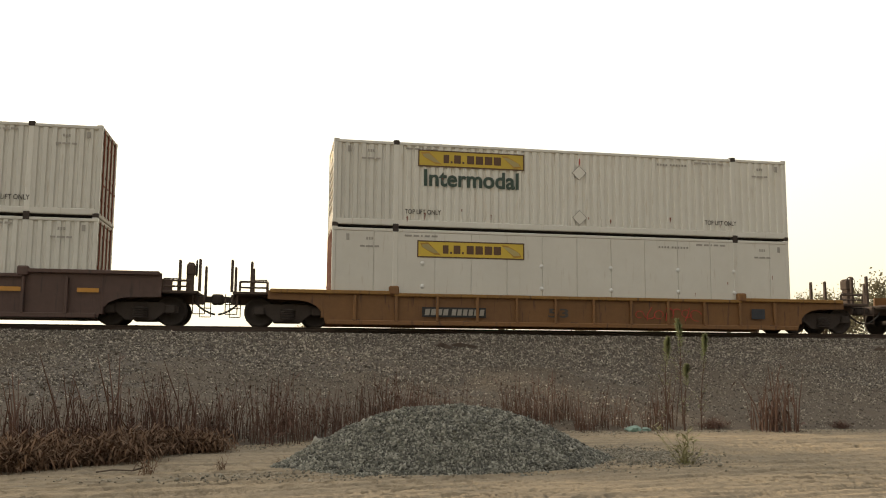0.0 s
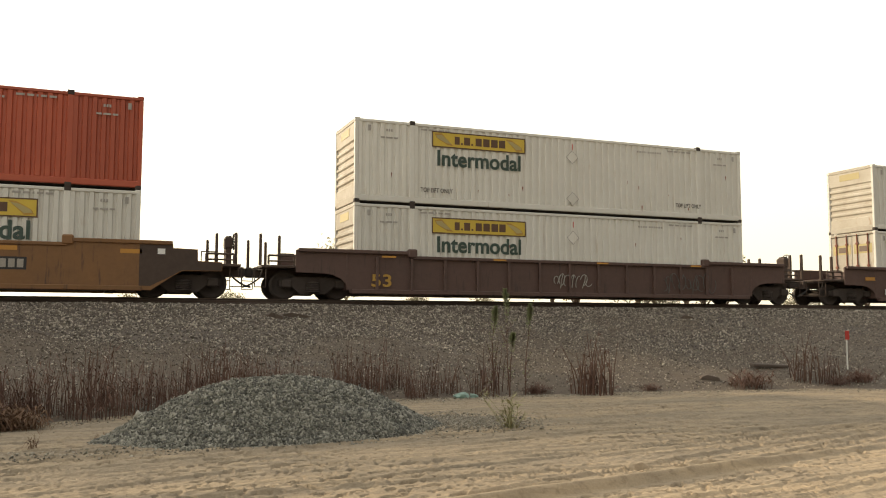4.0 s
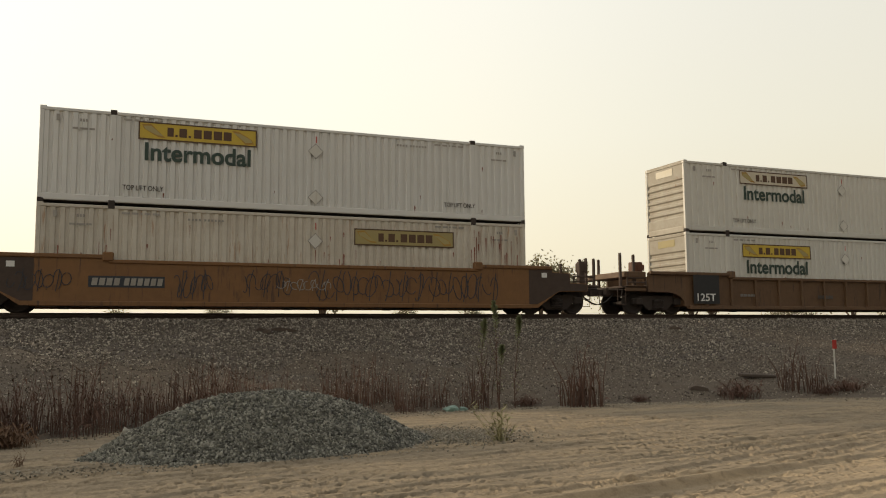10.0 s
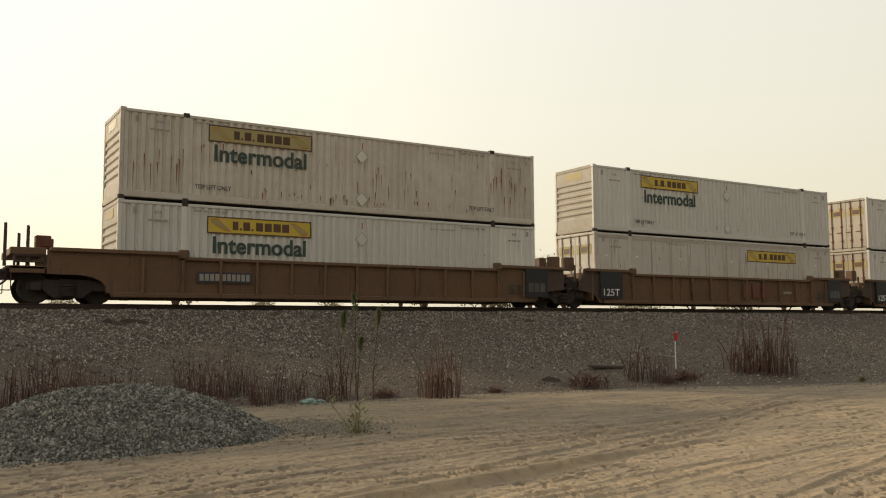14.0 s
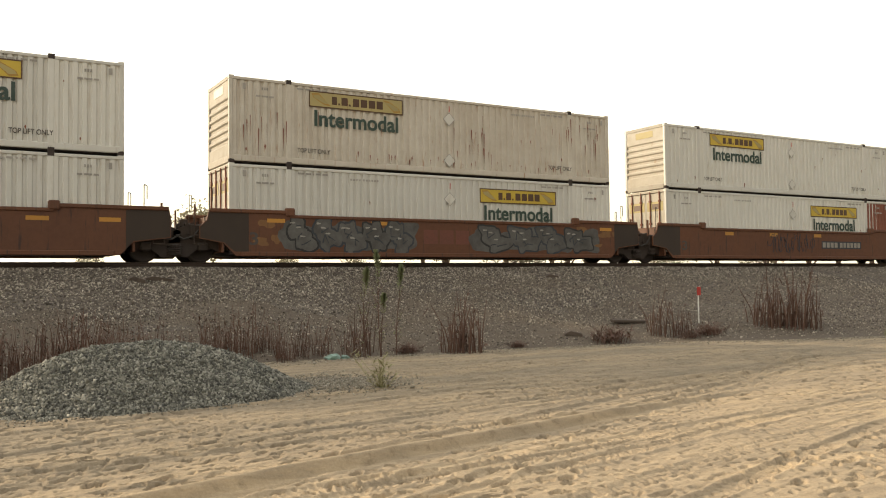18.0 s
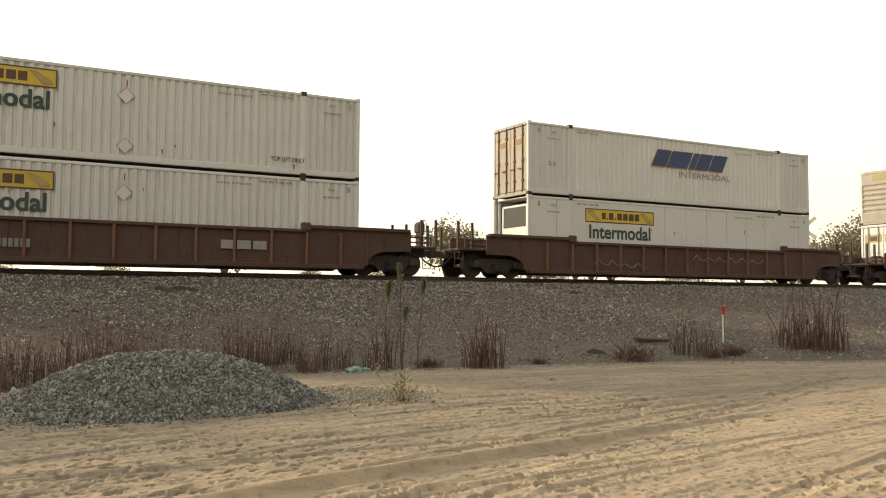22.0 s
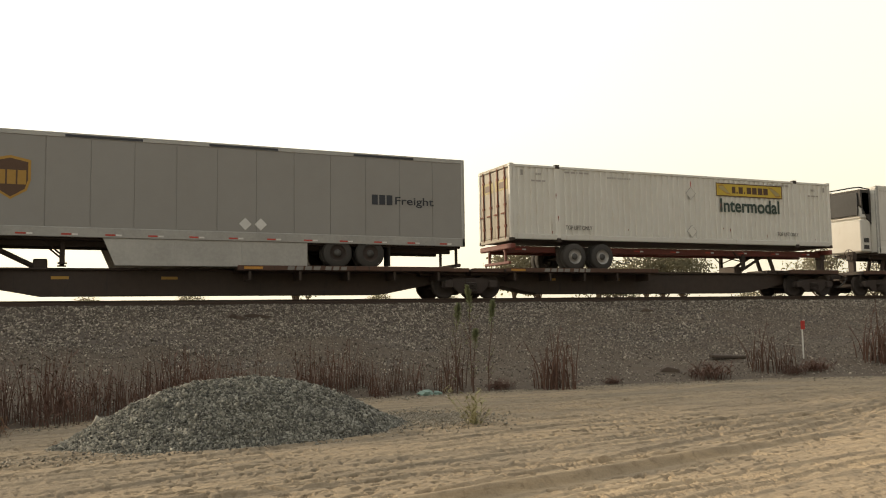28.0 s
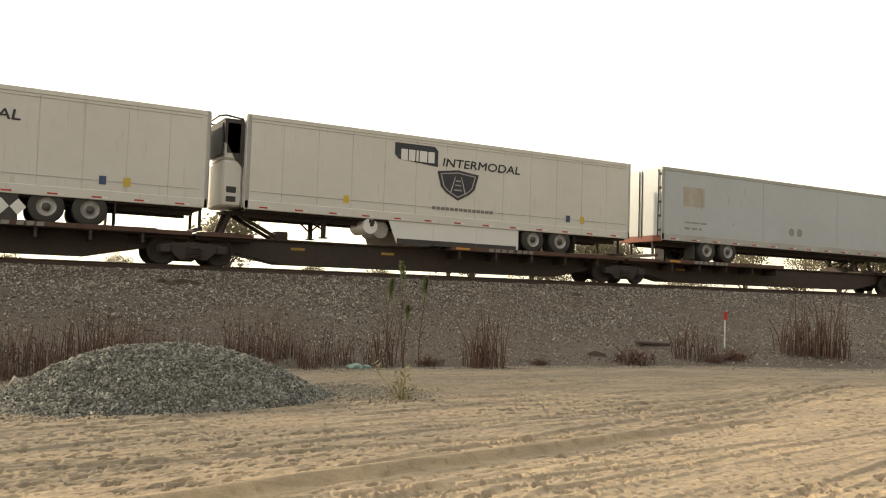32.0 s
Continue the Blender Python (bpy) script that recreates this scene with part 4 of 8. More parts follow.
def box_frame(box, paint, smooth, open_right=False):
    """Rails, posts, castings, walls, roof and floor of a 53 foot box."""
    L, W, H = LOAD, BOX_W, BOX_H
    for y0, y1 in ((0.0, 0.09), (W - 0.09, W)):
        part("bottom_rail", kept(("brail", y0), lambda: Shape().box(0.1, L - 0.1, y0, y1, 0.07, 0.27, 0.02)), paint, box)
        part("top_rail", kept(("trail", y0), lambda: Shape().box(0.1, L - 0.1, y0, y1, 2.76, H - 0.035, 0.02)), paint, box)
    for x0 in (0.0, L - 0.13):
        for y0 in (0.0, W - 0.13):
            part("corner_post", kept(("post", x0, y0), lambda: Shape().box(x0, x0 + 0.13, y0 - 0.001, y0 + 0.131, 0.12, H - 0.12, 0.02)), paint, box)
            for z0 in (0.0, H - 0.13):
                part("corner_casting", kept("casting", lambda: Shape().box(-0.004, 0.18, -0.004, 0.16, 0, 0.13, 0.015)), CAST if z0 == 0 else paint, box, at=(x0 if x0 == 0 else L - 0.176, y0 if y0 == 0 else W - 0.156, z0))
    for x0 in (1.97, 14.0):
        for near in (True, False):
            y = -0.004 if near else W - 0.126
            part("lift_post", kept("lift_post", lambda: Shape().box(0, 0.17, 0, 0.13, 0.16, 2.78, 0.015)), paint, box, at=(x0, y, 0))
            for z0 in (-0.02, H - 0.13) if near else ():
                part("lift_casting", kept("lift_casting", lambda: Shape().box(0, 0.19, -0.012, 0.17, 0, 0.15, 0.015)), CAST, box, "dark steel lift casting", (x0 - 0.01, y, z0))
    last_end = L - 0.50 if open_right else L - 0.13
    spans = ((0.13, 1.97), (2.14, 14.0), (14.17, last_end))
    if open_right:
        part("end_wall", kept("set_back_wall", lambda: Shape().box(L - 0.53, L - 0.49, 0.06, W - 0.06, 0.2, 2.75, 0.01)), paint, box)
        for y0 in (0.02, W - 0.10):
            for z0 in (1.15, 2.05):
                part("frame_bar", kept("frame_bar", lambda: Shape().box(L - 0.50, L - 0.10, 0, 0.08, 0, 0.09, 0.015)), paint, box, at=(0, y0, z0))
    for i, (a, b) in enumerate(spans):
        for near in (True, False):
            key = ("wall", smooth, a, b, near)
            y = (0.012 if near else W - 0.012)
            yi = (0.062 if near else W - 0.062)
            part("side_panel", kept(key, lambda: panelled(a, b, 0.27, 2.76, y) if smooth else corrugated(a, b, 0.27, 2.76, y, yi)), paint, box)
    part("roof", kept("roof", lambda: Shape().box(0.1, L - 0.1, 0.08, W - 0.08, H - 0.085, H - 0.05, 0.01)), paint, box)
    part("floor", kept("floor", lambda: Shape().box(0.1, L - 0.1, 0.08, W - 0.08, 0.05, 0.17, 0.01)), CAST, box)


def nose_end(box, paint, x, inward, faded):
    paint = BOX_END if paint in (WHITE_BOX, RUSTY_BOX) else paint
    part("nose_wall", kept(("nose", x), lambda: louvred_end(x + inward * 0.02, inward)), paint, box, "white wall with level pressed ribs")
    part("nose_sill", kept(("sill", x), lambda: Shape().box(min(x, x + inward * 0.09), max(x, x + inward * 0.09), 0.13, BOX_W - 0.13, 0.02, 0.25, 0.02)), paint, box)
    part("nose_header", kept(("head", x), lambda: Shape().box(min(x, x + inward * 0.09), max(x, x + inward * 0.09), 0.13, BOX_W - 0.13, 2.74, 2.89, 0.02)), paint, box)
    if x == 0:
        part("nose_board", kept("nose_board", lambda: Shape().box(-0.004, 0.0, 0.75, 1.85, 2.38, 2.66, 0)), PALE_SHEET if faded else DULL_YELLOW, box, "small name board", (0.012, 0, 0))


def lock_rod(x, s):
    """An upright rod with its keepers and handle."""
    r = Shape().tube((x, 0, 0.12), (x, 0, 2.82), 0.026)
    for z in (0.55, 1.35, 2.35):
        r.box(min(x - s * 0.02, x + s * 0.03), max(x - s * 0.02, x + s * 0.03), -0.08, 0.08, z, z + 0.09, 0.01)
    return r.box(min(x - s * 0.03, x + s * 0.01), max(x - s * 0.03, x + s * 0.01), -0.03, 0.30, 1.05, 1.10, 0.008)


def door_end(box, paint, x, inward, faded):
    s = 1 if inward > 0 else -1
    paint = BOX_END if paint in (WHITE_BOX, RUSTY_BOX, TRAILER) else paint
    for y0 in (0.14, 1.30):
        leaf = part("door", kept(("door", x, y0), lambda: Shape().box(min(x + s * 0.03, x + s * 0.08), max(x + s * 0.03, x + s * 0.08), y0, y0 + 1.15, 0.2, 2.74, 0.015)), paint, box)
        for dy in (0.28, 0.86):
            part("lock_rod", kept(("rod", x), lambda: lock_rod(x, s)), RUST if paint is BOX_END else GALV, leaf, at=(0, y0 + dy, 0))
        if x == 0 and paint is ORANGE_BOX:
            part("door_label", kept("door_label", lambda: Shape().box(-0.003, 0.0, 0, 0.3, 0, 0.36, 0)), PALE_SHEET, leaf, at=(0.026, y0 + 0.4, 1.2))
        elif x == 0:
            part("door_board", kept("door_board", lambda: Shape().box(-0.003, 0.0, 0, 0.98, 0, 0.42, 0)), PALE_SHEET if faded else DULL_YELLOW, leaf, at=(0.026, y0 + 0.08, 1.95))
            part("door_block", kept("door_block", lambda: Shape().box(-0.003, 0.0, 0, 0.42, 0, 0.24, 0)), BROWN_INK, leaf, at=(0.02, y0 + 0.34, 2.03))
    part("door_sill", kept(("dsill", x), lambda: Shape().box(min(x, x + s * 0.1), max(x, x + s * 0.1), 0.13, BOX_W - 0.13, 0.02, 0.18, 0.02)), paint, box)
    part("door_header", kept(("dhead", x), lambda: Shape().box(min(x, x + s * 0.1), max(x, x + s * 0.1), 0.13, BOX_W - 0.13, 2.76, 2.89, 0.02)), paint, box)


def cooling_end(box, x=0.0):
    """A box end with a cooling machine in an open frame, and its dark opening."""
    part("end_wall", kept("cool_wall", lambda: Shape().box(0.95, 1.0, 0.1, BOX_W - 0.1, 0.2, 2.75)), CLEAN_BOX, box)
    for y0 in (0.14, BOX_W - 0.26):
        part("frame_post", kept(("fpost", y0), lambda: Shape().box(0.14, 0.24, y0, y0 + 0.12, 0.15, 2.8)), CLEAN_BOX, box)
    unit = part("cooling_unit", kept("cool_unit", lambda: Shape().box(0.22, 0.95, 0.32, BOX_W - 0.32, 0.7, 2.6, 0.05)), CLEAN_BOX, box, "white cooling machine")
    part("cooling_grille", kept("cool_grille", lambda: Shape().box(0.20, 0.23, 0.5, BOX_W - 0.5, 1.7, 2.5, 0.02).box(0.30, 0.90, 0.30, 0.33, 1.5, 2.5, 0.02)), GRILLE, unit)


def freight_box(x, level, style="corr", left="nose", board="L", words=True, faded=False, paint=None, extra=None, z=None, open_right=False):
    """A 53 foot box at x; level 0 lies in the well, 1 on top of another."""
    smooth = style == "smooth"
    paint = paint or (TRAILER if smooth else WHITE_BOX)
    look_words = "smooth-sided" if smooth else "corrugated"
    worn = "rust-streaked" if paint is RUSTY_BOX else "weathered"
    colour = "orange" if paint is ORANGE_BOX else "white"
    where = "stacked on another container" if level else "lying in a well car"
    if z is not None:
        where = "carried on a red chassis"
    box = thing("container", f"{worn} {colour} {look_words} steel freight container {where}", "container", "containers on the train")
    box_frame(box, paint, smooth, open_right)
    if left == "nose":
        nose_end(box, paint, 0.0, 1, faded)
        door_end(box, paint, LOAD, -1, faded)
    elif left == "door":
        door_end(box, paint, 0.0, 1, faded)
        if not open_right:
            nose_end(box, paint, LOAD, -1, faded)
    else:
        cooling_end(box)
        door_end(box, paint, LOAD, -1, faded)
    y = -0.006 if not smooth else 0.002
    stencils(box, y, 4.3 if board == "R" else 11.2)
    if board == "L":
        banner(box, 2.77, 2.08 if level else 1.95, faded, words, y)
    elif board == "R":
        banner(box, 9.68, 2.06 if level else 1.92, faded, words, y)
    if board and style == "corr":
        placards(box, (2.1, 0.55) if level else (2.0,), y - 0.006)
    if board:
        lift_words(box, y)
        rust_spots(box, paint, y - 0.001)
    if extra:
        extra(box, y)
    MOVING.append((box, x, FACE, RAIL + 0.36 + 2.9 * level if z is None else z))
    return box


def slanted_brand(box, x, z, w, h, y):
    """A slanted five-piece mark in dark blue, drawn as plain blocks."""
    dx = 0.0
    for k, wide in enumerate((0.19, 0.28, 0.08, 0.18, 0.20)):
        slant = flat([(0, 0), (wide * w * 0.9, 0), (wide * w * 0.9 + 0.5 * h, h), (0.5 * h, h)])
        block = part("brand_block", slant, BLUE, box, "slanted dark blue brand block", (x + dx, y, z))
        part("brand_edge", slant, GOLD, block, "ochre shadow edge of a brand block", (-0.05, 0.003, -0.045))
        dx += wide * w * 0.95 + 0.02


# ---- running gear ----
WHEEL_R = 0.457


def wheelset():
    s = Shape()
    for side in (-1, 1):
        prof = [(0.10, -0.075), (0.13, -0.06), (0.15, -0.03), (0.36, 0.0), (0.39, -0.05), (0.455, -0.05), (0.457, 0.03), (0.485, 0.045), (0.485, 0.07), (0.39, 0.07), (0.36, 0.03), (0.15, 0.05), (0.10, 0.06)]
        s.lathe([(r, -t * side) for r, t in prof], (0, side * 0.755, 0), 28)
    s.tube((0, -0.95, 0), (0, 0.95, 0), 0.085, 12)
    for side in (-1, 1):
        s.tube((0, side * 0.94, 0), (0, side * 1.14, 0), 0.115, 12)
    return s


def side_frame():
    """The cast frame over two axle ends, with its spring window."""
    out = [(-1.12, 0.40), (-1.12, 0.58), (-0.62, 0.70), (0.62, 0.70), (1.12, 0.58), (1.12, 0.40), (0.70, 0.40), (0.42, 0.16), (-0.42, 0.16), (-0.70, 0.40)]
    s = Shape().slab(out, -0.07, 0.07)
    return s


def springs():
    prof = [(0.02, 0.22)]
    for k in range(6):
        prof += [(0.24, 0.23 + k * 0.055), (0.24, 0.255 + k * 0.055), (0.19, 0.265 + k * 0.055)]
    return Shape().lathe(prof + [(0.02, 0.57)], (0, 0, 0), 12, "z")


WHEELS = []          # (wheelset, x of its car at 0 s)


def bogie(car, x, base=0.89):
    truck = part("bogie", kept("bolster", lambda: Shape().box(-0.22, 0.22, -1.1, 1.1, 0.50, 0.72, 0.03).tube((0, 0, 0.7), (0, 0, 0.86), 0.25, 14)), CAST, car, "dark cast-steel bogie", (x, 0, 0))
    for side in (-1.02, 1.02):
        part("side_frame", kept("side_frame", side_frame), CAST, truck, at=(0, side, 0))
        part("spring_nest", kept("springs", springs), CAST, truck, at=(0, side * 1.08, 0))
    for dx in (-base, base):
        w = part("wheelset", kept("wheelset", wheelset, True), WHEEL, truck, at=(dx, 0, WHEEL_R))
        WHEELS.append((w, car))
        for side in (-1.1, 1.1):
            part("bearing_adapter", kept("adapter", lambda: Shape().box(-0.16, 0.16, -0.1, 0.1, 0.36, 0.62, 0.03)), CAST, truck, at=(dx, side, 0))
    for dx in (-1.42, 1.42):
        part("brake_beam", kept("beam", lambda: Shape().box(-0.05, 0.05, -0.8, 0.8, 0.40, 0.50, 0.01)), CAST, truck, at=(dx * 0.42, 0, -0.08))
    return truck


def coupler(car, x, way):
    """Draft sill, knuckle, cut lever and a hanging air hose; way is +1 towards the car's right end."""
    c = part("coupler", kept(("knuckle", way), lambda: Shape().box(-0.55, 0.05, -0.09, 0.09, -0.10, 0.10, 0.02).box(0.02, 0.26, -0.17, 0.15, -0.17, 0.17, 0.05).box(0.16, 0.34, -0.16, -0.02, -0.14, 0.14, 0.04) if way > 0
                             else Shape().box(-0.05, 0.55, -0.09, 0.09, -0.10, 0.10, 0.02).box(-0.26, -0.02, -0.15, 0.17, -0.17, 0.17, 0.05).box(-0.34, -0.16, 0.02, 0.16, -0.14, 0.14, 0.04)), CAST, car, "rusty cast coupler knuckle", (x, 0, 0.88))
    hose = [(-way * 0.50, -0.35, -0.05), (-way * 0.38, -0.36, -0.22), (-way * 0.2, -0.36, -0.36), (way * 0.0, -0.36, -0.46), (way * 0.16, -0.36, -0.50)]
    part("air_hose", kept(("hose", way), lambda: Shape().pipe(hose, 0.032)), RUBBER, c, "black rubber air hose")
    part("cut_lever", kept(("lever", way), lambda: Shape().pipe([(-way * 0.25, -0.1, 0.1), (-way * 0.35, -0.6, 0.06), (-way * 0.35, -1.25, 0.04), (-way * 0.28, -1.25, -0.2)], 0.016)), CAST, c)


def uprights(car, x, paint, way, tall=1.0):
    """Posts, hand rails and steps at a car's end platform."""
    for dx, h in ((-0.10 * way, 1.02 * tall), (0.50 * way, 0.98 * tall)):
        part("guide_post", kept(("gpost", h), lambda: Shape().slab([(-0.045, 0), (0.045, 0), (0.042, h - 0.05), (0.015, h), (-0.04, h - 0.02)], -0.045, 0.045)), paint, car, at=(x + dx, -1.22, 1.06))
        part("guide_post", kept(("gpost", h), None), paint, car, at=(x + dx, 1.22, 1.06))
    part("hand_rail", kept(("hrail", way), lambda: Shape().pipe([(0, 0, 0), (0, 0, 0.38), (0.42 * way, 0, 0.38), (0.42 * way, 0, 0)], 0.017)), paint, car, at=(x + 0.55 * way, -1.28, 1.06))
    step = kept("step", lambda: Shape().pipe([(0, 0, 0), (0, 0, -0.62), (0.36, 0, -0.62), (0.36, 0, 0)], 0.016).tube((0, 0, -0.32), (0.36, 0, -0.32), 0.016))
    part("step", step, paint, car, at=(x - 0.18 - 0.1 * way, -1.28, 0.98))
    part("step", step, paint, car, at=(x - 0.18 - 0.1 * way, 1.28, 0.98))


def brake_wheel(car, x, paint, way, z=1.06):
    stand = part("brake_stand", kept("bstand", lambda: Shape().box(-0.09, 0.09, -0.16, 0.16, 0, 0.95, 0.02).box(-0.13, 0.13, -0.2, 0.2, 0.55, 0.9, 0.03)), paint, car, at=(x, -0.55, z))
    part("brake_wheel", kept(("bwheel", way), lambda: Shape().lathe([(0.26, -0.015), (0.28, 0), (0.26, 0.015), (0.245, 0), (0.26, -0.015)], (0, 0, 0), 18).tube((-0.26, 0, 0), (0.26, 0, 0), 0.014).tube((0, 0, -0.26), (0, 0, 0.26), 0.014).tube((0, -0.02, 0), (0, 0.12, 0), 0.03)), CAST, stand, "dark hand brake wheel", (way * 0.17, 0, 0.78), (0, 0, radians(90)))


# ---- well cars ----
def well_side(kind, left, right, mid_top, hump, bottom):
    """The side sheet's outline; left and right are 'c' (coupled) or 'a' (articulated) ends."""
    L = LOAD
    out = []
    if left == "c" and kind == "smooth":
        out += [(-0.35, bottom), (-0.95, 0.62), (-1.25, 0.80), (-2.45, 0.82), (-2.45, 1.10), (-1.72, 1.12), (-1.70, 1.48), (-0.98, 1.50), (-0.96, hump)]
    elif left == "c":
        out += [(-0.16, bottom), (-0.27, 0.46), (-0.46, 0.66), (-0.72, 0.78), (-1.0, 0.83), (-1.97, 0.85), (-1.97, hump - 0.05), (-1.85, hump)]
    else:
        out += [(0.15, bottom), (-0.25, 0.60), (-1.02, 0.74), (-1.02, 1.12), (-0.78, 1.34), (-0.72, hump)]
    out += [(1.95, hump), (2.0, mid_top), (L - 2.0, mid_top), (L - 1.95, hump)]
    if right == "c" and kind == "smooth":
        out += [(L + 0.96, hump), (L + 0.98, 1.50), (L + 1.70, 1.48), (L + 1.72, 1.12), (L + 2.45, 1.10), (L + 2.45, 0.82), (L + 1.25, 0.80), (L + 0.95, 0.62), (L + 0.35, bottom)]
    elif right == "c":
        out += [(L + 1.85, hump), (L + 1.97, hump - 0.05), (L + 1.97, 0.85), (L + 1.0, 0.83), (L + 0.72, 0.78), (L + 0.46, 0.66), (L + 0.27, 0.46), (L + 0.16, bottom)]
    else:
        out += [(L + 1.30, hump), (L + 1.36, hump - 0.3), (L + 1.36, 0.74), (L + 0.25, 0.60), (L - 0.15, bottom)]
    return Shape().slab(out, -0.03, 0.03)


def well_car(x, kind, paint, left="c", right="c", gap=3.3, marks=(), words="", trim=None):
    """A double-stack well car. kind: ribbed, smooth, low or navy."""
    car = thing("well_car", words, "rail car", "cars of the train")
    L = LOAD
    mid_top, hump, bottom = {"ribbed": (1.47, 1.62, 0.20), "smooth": (1.56, 1.70, 0.20), "low": (1.10, 1.16, 0.10), "navy": (1.52, 1.74, 0.18)}[kind]
    a = {"c": -1.9, "a": -0.7}[left] if kind != "smooth" or left == "a" else -0.95
    b = {"c": L + 1.9, "a": L + 1.3}[right] if kind != "smooth" or right == "a" else L + 0.95
    for side in (-1, 1):
        y = side * (1.40 if kind in ('ribbed', 'low') else 1.47)
        y_c = side * 1.47
        key = (kind, left, right)
        wall = part("side_wall", kept(("wellside", key), lambda: well_side(kind, left, right, mid_top, hump, bottom)), paint, car, at=(0, y, 0))
        part("top_chord", kept(("chord", key, side), lambda: Shape().box(2.0, L - 2.0, -0.07, 0.07, mid_top - 0.10, mid_top + 0.012, 0.02)), trim or paint, car, at=(0, y_c, 0))
        for x0, x1 in ((a, 1.97), (L - 1.97, b)):
            part("end_chord", kept(("endchord", kind, x0, x1), lambda: Shape().box(x0, x1, -0.075, 0.075, hump - 0.11, hump + 0.014, 0.02)), trim or paint, car, at=(0, y_c, 0))
        part("bottom_chord", kept(("bchord", key), lambda: Shape().box(-0.1 if left == "c" else 0.3, L + 0.1 if right == "c" else L - 0.3, -0.06, 0.06, bottom - 0.02, bottom + 0.13, 0.02)), paint, car, at=(0, y_c, 0))
        # the articulated ends are painted black
        outer = side * 0.037
        if left == "a" and kind != "navy":
            part("end_panel", kept(("panel_l", key), lambda: flat([(0.58, bottom + 0.13), (0.12, bottom + 0.13), (-0.24, 0.63), (-1.0, 0.77), (-1.0, 1.11), (-0.77, 1.32), (-0.71, hump - 0.12), (0.58, hump - 0.12)])), END_BLACK if kind == "smooth" else SOOT_SHADE, wall, "sooty end panel", (0, outer, 0))
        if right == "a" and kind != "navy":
            part("end_panel", kept(("panel_r", key), lambda: flat([(L + 0.02, bottom + 0.13), (L + 0.02, hump - 0.12), (L + 1.29, hump - 0.12), (L + 1.34, hump - 0.3), (L + 1.34, 0.77), (L + 0.24, 0.63), (L - 0.02, bottom + 0.13)])), END_BLACK if kind == "smooth" else SOOT_SHADE, wall, "sooty end panel", (0, outer, 0))
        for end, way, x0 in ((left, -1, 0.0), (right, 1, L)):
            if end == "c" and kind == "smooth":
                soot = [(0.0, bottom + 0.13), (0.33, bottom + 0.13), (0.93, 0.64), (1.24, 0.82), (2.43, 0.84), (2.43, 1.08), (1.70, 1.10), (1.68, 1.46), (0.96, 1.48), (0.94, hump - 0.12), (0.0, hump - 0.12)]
                panel = part("end_panel", kept(("panel_c", key, way), lambda: flat([(x0 + way * q, z) for q, z in soot])), SOOT_SHADE, wall, "sooty end panel", (0, outer, 0))
                if side < 0:
                    part("placard", rect(0.22, 0.17), WHITE_INK, wall, "small white notice", (x0 + way * 0.62 - 0.1, outer - 0.004, 1.30))
        if kind in ("ribbed", "low", "navy"):
            n = {"ribbed": 13, "low": 12, "navy": 0}[kind]
            rib = kept(("rib", kind), lambda: Shape().box(-0.045, 0.045, -0.07, 0.07, bottom + 0.1, mid_top - 0.08, 0.015))
            for i in range(n):
                # on the rust-red cars the ribs are paler than the panels behind them
                part("rib", rib, RIB_PALER if paint is RUST_CAR else paint, wall, at=(0.75 + i * (L - 1.5) / (n - 1), side * 0.075, 0))
        for xx in (2.0, L - 2.0):
            part("lock_bracket", kept(("bracket", kind), lambda: Shape().box(-0.16, 0.16, -0.10, 0.10, mid_top - 0.05, mid_top + 0.24, 0.04)), paint, car, "container lock bracket", (xx, y_c, 0))
    part("floor", kept("wellfloor", lambda: Shape().box(0.0, LOAD, -1.42, 1.42, 0.24, 0.34, 0.01)), CAST, car)
    for i in range(5):
        part("cross_bearer", kept("bearer", lambda: Shape().box(-0.15, 0.15, -1.44, 1.44, 0.17, 0.26, 0.02)), CAST, car, at=(0.8 + i * 3.64, 0, 0))
    for xx in (-0.30, L + 0.22):
        part("bulkhead", kept(("bulk", kind), lambda: Shape().box(0, 0.08, -1.44, 1.44, 0.3, hump - 0.12, 0.01)), paint, car, at=(xx, 0, 0))
    for end, way, x0 in ((left, -1, 0.0), (right, 1, L)):
        if end == "c":
            lo, hi = sorted((x0 + way * 0.3, x0 + way * 3.15))
            # sill, decks, rails and posts carry the shade round the bogie in their colour
            part("draft_sill", kept(("sill", way), lambda: Shape().box(lo, hi, -0.32, 0.32, 0.72, 1.03, 0.03)), SOOT_SHADE, car)
            lo, hi = sorted((x0 + way * 0.3, x0 + way * 2.0))
            part("end_deck", kept(("deck", kind, way), lambda: Shape().box(lo, hi, -1.35, 1.35, 0.98, 1.10, 0.02)), SOOT_SHADE, car)
            lo, hi = sorted((x0 + way * 2.0, x0 + way * 3.05))
            part("end_platform", kept(("plat", way), lambda: Shape().box(lo, hi, -1.36, 1.36, 0.98, 1.07, 0.02)), SOOT_SHADE, car)
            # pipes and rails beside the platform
            part("deck_rail", kept(("drail", kind, way), lambda: Shape().pipe([(0, -1.3, 1.08), (0, -1.3, 1.38), (way * 0.85, -1.3, 1.38), (way * 0.85, -1.3, 1.08)], 0.035).tube((0, -1.3, 1.20), (way * 0.85, -1.3, 1.20), 0.028)), SOOT_SHADE, car, at=(x0 + way * 1.98, 0, 0))
            if kind == "ribbed" and paint is TAN_CAR:
                # a raised walkway beyond the side sheets, and a block on it
                lo, hi = sorted((x0 + way * 1.99, x0 + way * 2.95))
